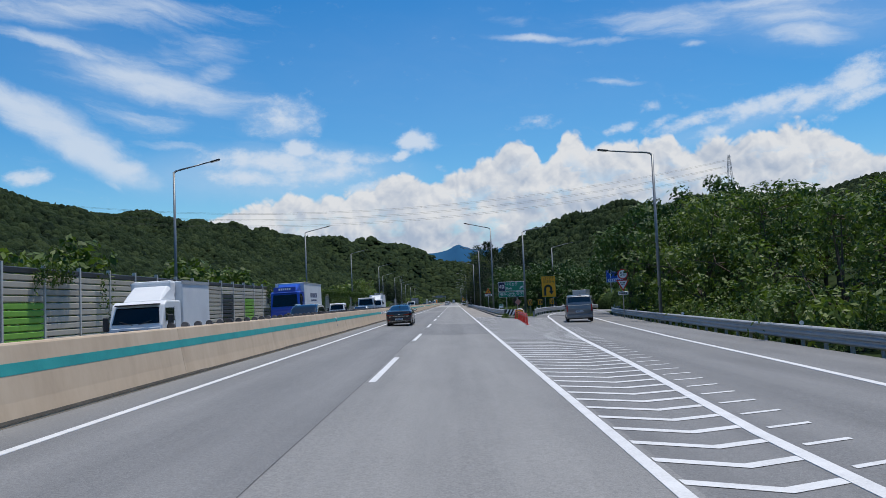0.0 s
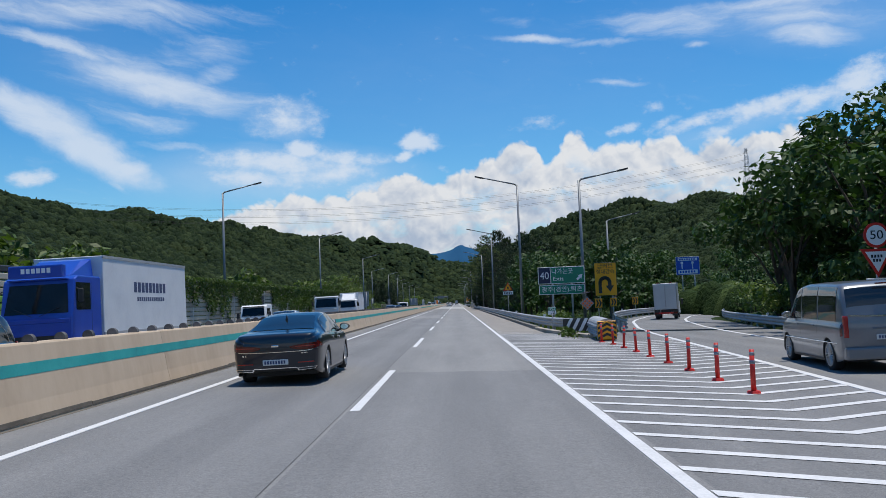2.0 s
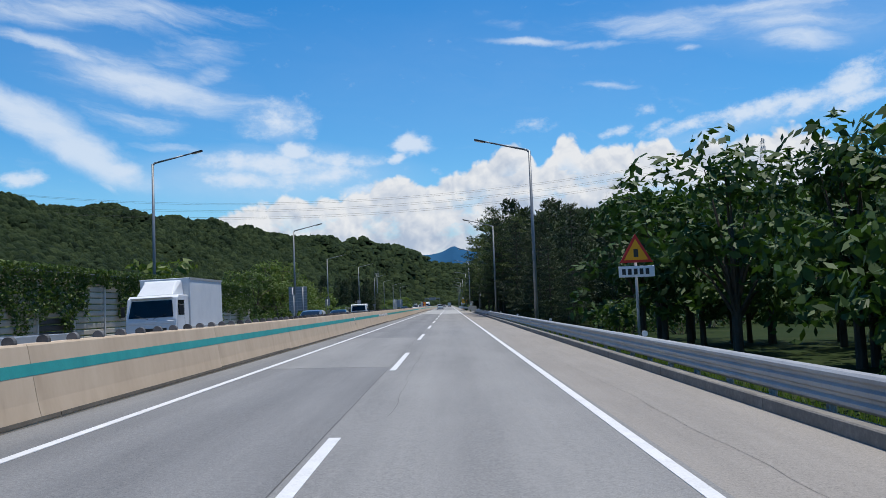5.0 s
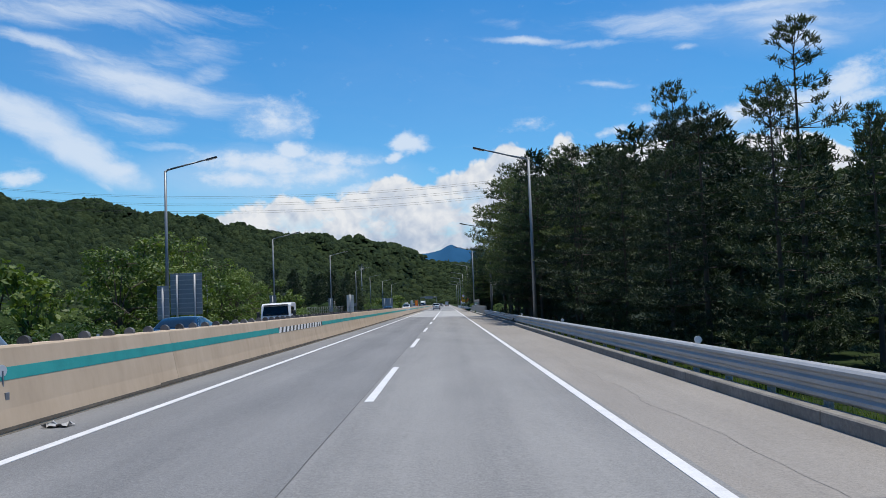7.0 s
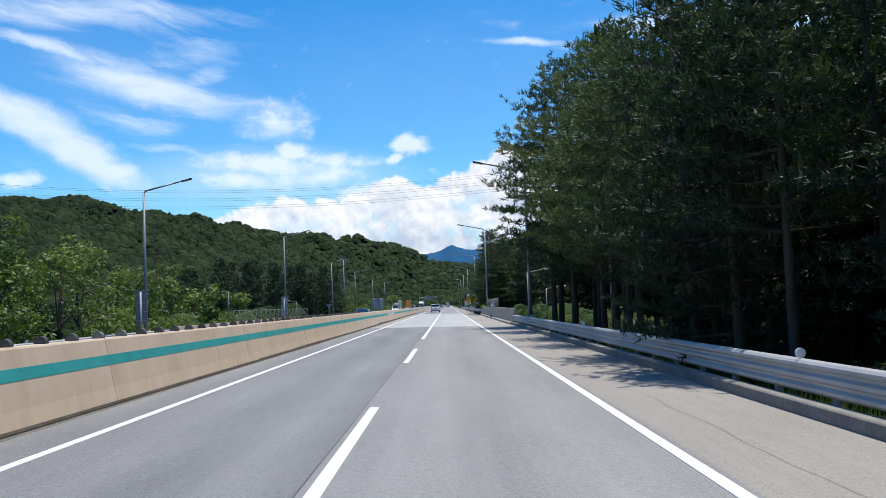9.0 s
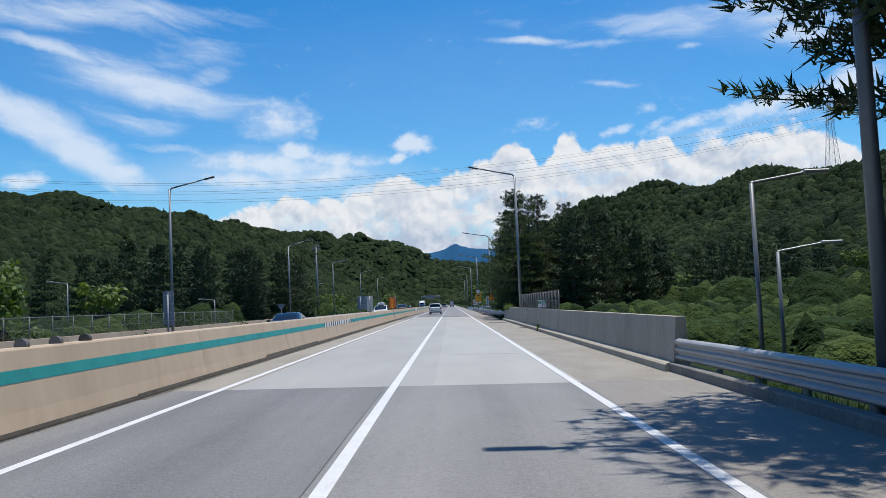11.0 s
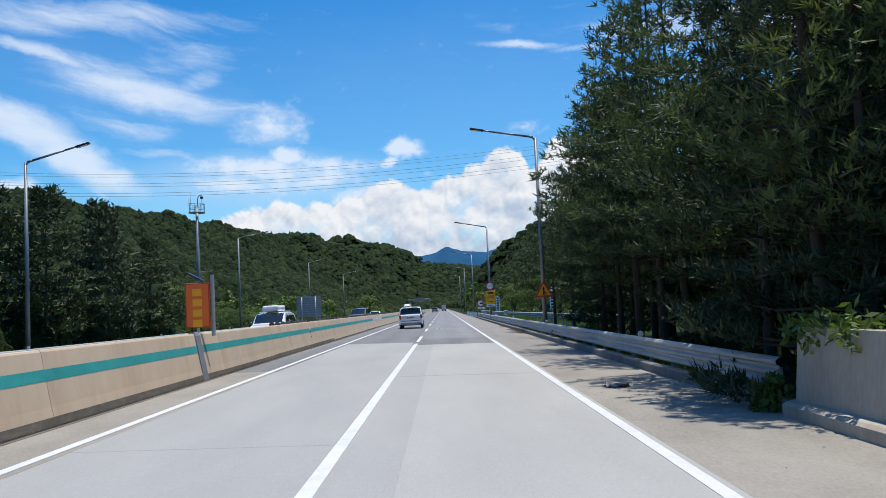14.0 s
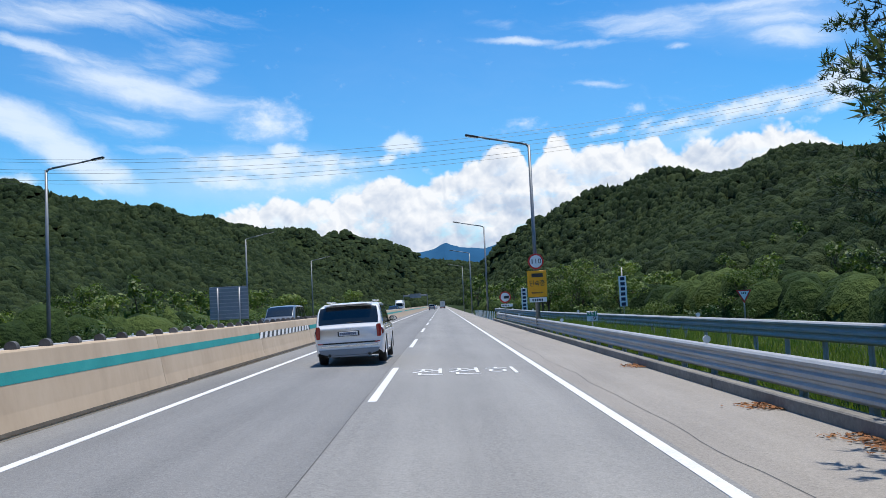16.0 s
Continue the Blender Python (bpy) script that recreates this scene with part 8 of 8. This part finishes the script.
for a, b in zip(arc, arc[1:]):
    tube(bm, (a[0], 0, a[1]), (b[0], 0, b[1]), 0.04, n=8)
tube(bm, (0.1, 0, 13.5), (0.1, 0, 14.1), 0.04, n=8)
hk = part("camera_arm", bm, M_POLE, cp)
bm = bmesh.new()
bmesh.ops.create_icosphere(bm, subdivisions=2, radius=0.16)
bmesh.ops.translate(bm, vec=(arc[-1][0] + 0.05, 0, arc[-1][1] - 0.15), verts=bm.verts)
part("dome", bm, M_DARK, hk, smooth=True)
part("side_arm", tube(bmesh.new(), (0, 0, 7.1), (1.3, 0, 7.15), 0.04), M_POLE, cp)
for i, (dx, dz) in enumerate(((-0.6, 1.2), (-0.75, 0.7), (0.5, 1.0))):
    part("aerial", tube(bmesh.new(), (dx, 0, 13.0), (dx, 0, 13.7 + dz), 0.015), M_POLE, cp)
for i in range(5):
    part("rung", tube(bmesh.new(), (-0.5, 0, 10.3 + i * 0.45), (-0.12, 0, 10.3 + i * 0.45), 0.02), M_POLE, cp)
for (px, py, h) in ((5.7, 256.2, 4.1), (7.4, 259.5, 2.9), (-24, 236, 5.2), (-22, 318, 3.3), (-27, 299, 4.6), (7.0, 232, 4.5)):
    sp = thing("small_lamp", "low grey lamp post with a short arm", "lamp post", pose(px, py, -0.4), group="low lamps")
    part("pole", tube(bmesh.new(), (0, 0, -0.4), (0, 0, h), 0.05, 0.04, 10), M_POLE, sp, smooth=True)
    s = 1 if px > 0 else -1
    part("arm", tube(bmesh.new(), (0, 0, h), (s * 1.2, 0, h + 0.18), 0.03), M_POLE, sp)
    part("lamp_head", bev(box(bmesh.new(), min(s * 1.0, s * 1.5), max(s * 1.0, s * 1.5), -0.08, 0.08, h + 0.13, h + 0.21), 0.02, 1), M_GALV, sp)


def pylon(x, y, z, h, label):
    p = thing("pylon", label, "pylon", pose(x, y, z), group="pylons")
    wid = lambda f: 3.4 * (1 - f) + 0.7
    legs = [(-1, -1), (1, -1), (1, 1), (-1, 1)]
    for sx, sy in legs:
        bm = tube(bmesh.new(), (sx * wid(-0.06), sy * wid(-0.06), -0.06 * h), (sx * wid(1), sy * wid(1), h), 0.18, 0.13, 5)
        part("leg", bm, M_GALV, p)
    for i in range(8):
        f0, f1 = i / 8, (i + 1) / 8
        for (ax, ay), (bx, by) in zip(legs, legs[1:] + legs[:1]):
            bm = bmesh.new()
            tube(bm, (ax * wid(f0), ay * wid(f0), h * f0), (bx * wid(f1), by * wid(f1), h * f1), 0.09, n=4)
            tube(bm, (bx * wid(f0), by * wid(f0), h * f0), (ax * wid(f1), ay * wid(f1), h * f1), 0.09, n=4)
            part("brace", bm, M_GALV, p)
    for f, L in ((0.68, 7.5), (0.81, 6.8), (0.94, 6.0)):
        for s in (1, -1):
            bm = bmesh.new()
            tube(bm, (0, s * wid(f), h * f), (0, s * L, h * f + 0.4), 0.14, n=5)
            tube(bm, (0, s * wid(f), h * f + 1.6), (0, s * L, h * f + 0.4), 0.1, n=5)
            a = part("cross_arm", bm, M_GALV, p)
            part("insulator", tube(bmesh.new(), (0, s * L, h * f + 0.4), (0, s * L, h * f - 2.4), 0.14, n=6), M_SIGN_WHITE, a)
    return p


pylon(291.5, 872, 92, 50, "tall lattice power pylon on the wooded ridge")
pylon(-520, 887, 84, 60, "tall lattice power pylon on the far ridge")
wires = thing("power_lines", "power lines that sag across the valley", "power line")
for k, (f, L) in enumerate(((0.68, 7.5), (0.81, 6.8), (0.94, 6.0))):
    for s in (1, -1):
        z0, z1 = 84 + 60 * f - 2.4, 92 + 50 * f - 2.4
        bm = bmesh.new()
        run = []
        for i in range(41):
            t = i / 40
            run.append((-520 + 811.5 * t, 887 - 15 * t + s * L, z0 + (z1 - z0) * t - 4 * 36 * t * (1 - t) - 3.5 * k * 4 * t * (1 - t) * 0.2))
        part("wire", sweep(bm, [(-0.08, 0), (0, 0.08), (0.08, 0), (0, -0.08)], run), M_DARK, wires)
gan = thing("sign_gantry", "grey steel sign gantry over the oncoming carriageway", "gantry")
for px in (-18.6, -7.0):
    part("column", tube(bmesh.new(), (px, 770, -0.5), (px, 770, 7.2), 0.2, 0.16, 10), M_POLE, gan)
part("beam", bev(box(bmesh.new(), -18.8, -6.8, 769.7, 770.3, 6.2, 7.1), 0.05, 1), M_POLE, gan)
part("sign_panel", box(bmesh.new(), -15.5, -10.0, 769.5, 769.65, 5.4, 7.6), M_POLE, gan)

# ---------------------------------------------------------------- road text, wear and litter
tx = thing("road_lettering", "white painted lettering on the driving lane", "road marking", kind="structure")
L3 = lettering("천천히", 1.0, tx, M_PAINT, (0.36, 372.4, road_z(0.36) + 0.006), 2.5, 2.1, flat=True)
L3.matrix_basis = Matrix.Translation((0.36, 372.4, road_z(0.36) + 0.006)) @ Matrix.Rotation(math.atan(0.02), 4, "Y") @ Matrix.Translation((-0.36, -372.4, -road_z(0.36) - 0.006)) @ L3.matrix_basis
M_CRACK = material("tar_seam", [grey(0.05), grey(0.07), grey(0.09)], 4, 0.8)
cr = thing("road_cracks", "dark sealed cracks in the asphalt", "road marking", kind="structure")


def crack(x, y0, y1, wob, w):
    bm = bmesh.new()
    n = max(4, int((y1 - y0) / 0.6))
    prev = None
    px = x
    for i in range(n + 1):
        y = y0 + (y1 - y0) * i / n
        px = x + wob * noise.noise((y * 0.35, x, 2.0)) + 0.25 * wob * noise.noise((y * 1.7, x, 5.0))
        a, b = bm.verts.new((px - w / 2, y, road_z(px) + 0.0035)), bm.verts.new((px + w / 2, y, road_z(px) + 0.0035))
        if prev:
            bm.faces.new((prev[0], prev[1], b, a))
        prev = (a, b)
    part("crack", bm, M_CRACK, cr)


crack(-1.56, -10, 256, 0.012, 0.012)
crack(-1.56, 346, 520, 0.012, 0.012)
crack(3.15, 84, 210, 0.2, 0.005)
crack(2.75, 352, 470, 0.12, 0.012)
crack(-0.9, 120, 148, 0.12, 0.006)
pt = thing("road_patches", "slightly paler and darker asphalt repair patches", "road marking", kind="structure")
for x0, x1, ya, yb, m in ((-1.5, 2.1, 42.0, 61.8, M_ASPHALT), (-1.55, 2.1, 345, 352.2, M_ASPHALT), (-4.8, -1.5, 130, 150, M_ASPHALT_L)):
    part("patch", strip(bmesh.new(), x0, x1, ya, yb, 0.003, 0.01), m, pt)
M_RUST = material("dry_needles", [(0.16, 0.06, 0.02), (0.24, 0.1, 0.035), (0.3, 0.15, 0.06)], 6, 0.95, grain=40, bump=0.6)
dn = thing("dry_needles", "rust-brown drifts of dry pine needles by the kerb", "litter", kind="stuff")
rng_n = np.random.default_rng(5)
cs = []
for y0, y1 in ((293.4, 294.0), (356, 358.5), (360.5, 361.8), (364, 364.8), (372, 373)):
    n = int((y1 - y0) * 240)
    yy = rng_n.uniform(y0, y1, n)
    xx = 4.6 - np.abs(rng_n.normal(0, 0.2, n))
    cs.append(np.stack([xx, yy, -0.02 * xx + 0.012], -1))
c = np.concatenate(cs)
co, fa = leaf_quads(rng_n, c, 0.1)
co[:, 2] = np.repeat(c[:, 2], 4) + rng_n.uniform(0, 0.025, len(co))
part_ob = new("needles", mesh_from("needles", co, fa, M_RUST))
part_ob.parent = dn
tagged(part_ob, kind="stuff")


def rag(x, y, label, mat, s=1.0):
    bm = bmesh.new()
    n = 9
    g = [[bm.verts.new((x + (i / (n - 1) - 0.5) * 0.62 * s + 0.08 * noise.noise((i * 0.9, j * 0.7, x)), y + (j / (n - 1) - 0.5) * 0.42 * s + 0.08 * noise.noise((i * 0.6, j * 0.9, y)),
                        road_z(x) + 0.01 + 0.16 * s * abs(noise.noise((i * 0.45, j * 0.5, x + y))))) for j in range(n)] for i in range(n)]
    for i in range(n - 1):
        for j in range(n - 1):
            bm.faces.new((g[i][j], g[i + 1][j], g[i + 1][j + 1], g[i][j + 1]))
    return whole("rag", bm, mat, label, "litter", smooth=True)


rag(-5.55, 163.2, "crumpled grey plastic sheet beside the median", M_GALV, 0.6)
rag(3.2, 323.6, "flattened purple-grey rag on the shoulder", M_SIGN_BACK, 0.8)
rag(4.2, 298.5, "white scrap of paper by the parapet", M_WHITE, 0.4)
strip_bm = bmesh.new()
sweep(strip_bm, [(-0.035, 0.0), (-0.02, 0.03), (0.03, 0.025), (0.04, 0.0)], [(2.8 + 0.19 * i, 308.7 + 0.12 * math.sin(i * 1.7) - 0.2 * i, road_z(2.8 + 0.19 * i) + 0.006 + 0.02 * (i % 2)) for i in range(8)])
whole("tyre_strip", strip_bm, M_DARK, "dark torn strip of tyre on the shoulder", "litter")
sp_rnd = random.Random(3)
pebbles = bmesh.new()
for i in range(140):
    x, y = sp_rnd.uniform(2.5, 4.5), sp_rnd.uniform(259, 344)
    r = sp_rnd.uniform(0.005, 0.014)
    tube(pebbles, (x, y, road_z(x)), (x, y, road_z(x) + r), r * 1.5, r * 0.8, 6)
whole("gravel_bits", pebbles, M_CONCRETE, "scattered gravel bits on the shoulder", "litter", kind="stuff")

M_DIRT = material("gutter_dirt", [(0.07, 0.06, 0.048), (0.11, 0.095, 0.075), (0.17, 0.15, 0.12)], 1.5, 0.95, grain=12, grain_mix=0.5, stretch=(3, 0.3, 1))
gd = thing("gutter_dirt", "dark grit along the foot of the median barrier", "dirt", kind="structure")
g_rnd = random.Random(19)
y = -20.0
while y < 420:
    L = g_rnd.uniform(5, 14)
    w = g_rnd.uniform(0.05, 0.12)
    part("grit", strip(bmesh.new(), -5.99, -5.99 + w, y, y + L - 0.02, 0.004, 0.01), M_DIRT, gd)
    band("dirt_band", y, y + L - 0.02, 0.02, g_rnd.uniform(0.06, 0.1) + (0.06 if SLAB0 < y < SLAB1 else 0.0), M_DIRT, 0.0, 0.026)
    y += L

# ---------------------------------------------------------------- climbing plants, weeds and grass


def leaf_mass(name, centres, size, seed, mat, label, category, outward=None, droop=0.3):
    rng = np.random.default_rng(seed)
    co, fa = leaf_quads(rng, centres, size, outward, droop)
    ob = new(name, mesh_from(name, co, fa, mat))
    return tagged(ob, label, category, kind="stuff")


rng_i = np.random.default_rng(77)
ivy = []
# stretch of wall from y0 to y1: leaves per metre, share that hangs from the top, depth to which it hangs
for y0, y1, per, low in ((-4, 2, 60, 2.0), (37, 41, 120, 1.7), (44, 46, 60, 3.2), (60.3, 63.2, 150, 1.5), (84, 88.5, 190, 3.4), (92, 96, 120, 1.2), (96, 104, 260, 2.2), (104, 110, 420, 3.6), (110, 113, 200, 1.6), (113, 121, 430, 3.6), (121, 126, 160, 1.0), (126, 134, 420, 3.4),
                         (134, 150, 480, 4.0), (150, 154, 200, 1.4), (154, 185, 480, 4.0)):
    n = int((y1 - y0) * per)
    yy = rng_i.uniform(y0, y1, n)
    hang = np.array([low * (0.5 + 0.65 * abs(noise.noise((v * 0.45, y0, 1.0))) * 1.7) for v in yy])
    z = 4.12 - rng_i.uniform(0, 1, n) ** 1.15 * hang
    ivy.append(np.stack([-18.2 + rng_i.uniform(-0.04, 0.22, n) + 0.12 * (z > 3.85), yy, z], -1))
ivy = np.concatenate(ivy)
leaf_mass("climbing_ivy", ivy, 0.2, 5, M_LEAF, "green ivy that hangs over the noise wall", "ivy", np.tile([[0.5, 0, 0.0]], (len(ivy), 1)), 0.5)
iv2 = []
for y0, y1 in ((313.2, 316.2), (317.0, 319.4)):
    n = 500
    yy = rng_i.uniform(y0, y1, n)
    iv2.append(np.stack([4.85 + rng_i.uniform(-0.16, 0.4, n), yy, 1.16 + rng_i.normal(0, 0.1, n) - 0.25 * rng_i.uniform(0, 1, n) ** 2], -1))
leaf_mass("creeper", np.concatenate(iv2), 0.16, 6, M_LEAF, "green creeper over the end of the parapet", "ivy", None, 0.2)


def blades(name, boxes, seed, label, mat):
    rng = np.random.default_rng(seed)
    cs, hs = [], []
    for x0, x1, y0, y1, per, h in boxes:
        n = int((x1 - x0) * (y1 - y0) * per)
        x, y = rng.uniform(x0, x1, n), rng.uniform(y0, y1, n)
        cs.append(np.stack([x, y, np.where(x > 4.6, hill_height(x, y) * 0.35 - 0.15, -0.1)], -1))
        hs.append(np.full(n, h))
    c, h = np.concatenate(cs), np.concatenate(hs)
    n = len(c)
    a = rng.uniform(0, math.tau, n)
    s = np.stack([np.cos(a), np.sin(a), 0 * a], -1) * 0.018
    lean = np.stack([rng.normal(0, 0.25, n), rng.normal(0, 0.25, n), np.ones(n)], -1)
    tip = c + lean * (h * rng.uniform(0.5, 1.2, n))[:, None]
    co = np.stack([c - s, c + s, tip], 1).reshape(-1, 3)
    ob = new(name, mesh_from(name, co, np.arange(3 * n).reshape(n, 3), mat))
    return tagged(ob, label, "grass", kind="stuff")


M_GRASS = material("grass", [(0.08, 0.14, 0.02), (0.15, 0.22, 0.035), (0.26, 0.29, 0.08)], 0.8, 0.7, grain=6, translucent=0.3, island=0.4, spec=0.2)
blades("grass_1", [(4.87, 5.8, 88, 160, 130, 0.42), (4.87, 5.7, 160, 257, 160, 0.36), (4.87, 5.9, 320, 432, 130, 0.4), (5.2, 12.5, 366, 432, 64, 0.24), (5.6, 7.2, 371, 404, 90, 0.95), (5.4, 8.6, 84, 96, 70, 0.4), (5.0, 6.6, 77.4, 82.5, 60, 0.35)], 8,
       "green and straw-coloured grass under the guard rail", M_GRASS)
wd = []
for x, y, r, h, n in ((5.15, 79.0, 0.4, 0.35, 260), (5.3, 81.5, 0.45, 0.35, 260), (6.0, 76.0, 0.3, 0.3, 140), (4.55, 286.6, 0.12, 0.35, 120), (4.62, 319.5, 0.35, 0.5, 380), (5.6, 96, 0.8, 0.6, 500), (7.2, 99, 1.0, 0.7, 600)):
    d = unit_vectors(rng_i, n)
    wd.append(np.array([x, y, -0.08]) + np.abs(d) * np.array([0, 0, h]) + d * np.array([r, r, 0]) * rng_i.uniform(0.2, 1, (n, 1)))
leaf_mass("weeds", np.concatenate(wd), 0.14, 9, M_LEAF, "green weeds in the kerb joints", "weeds", None, 0.0)
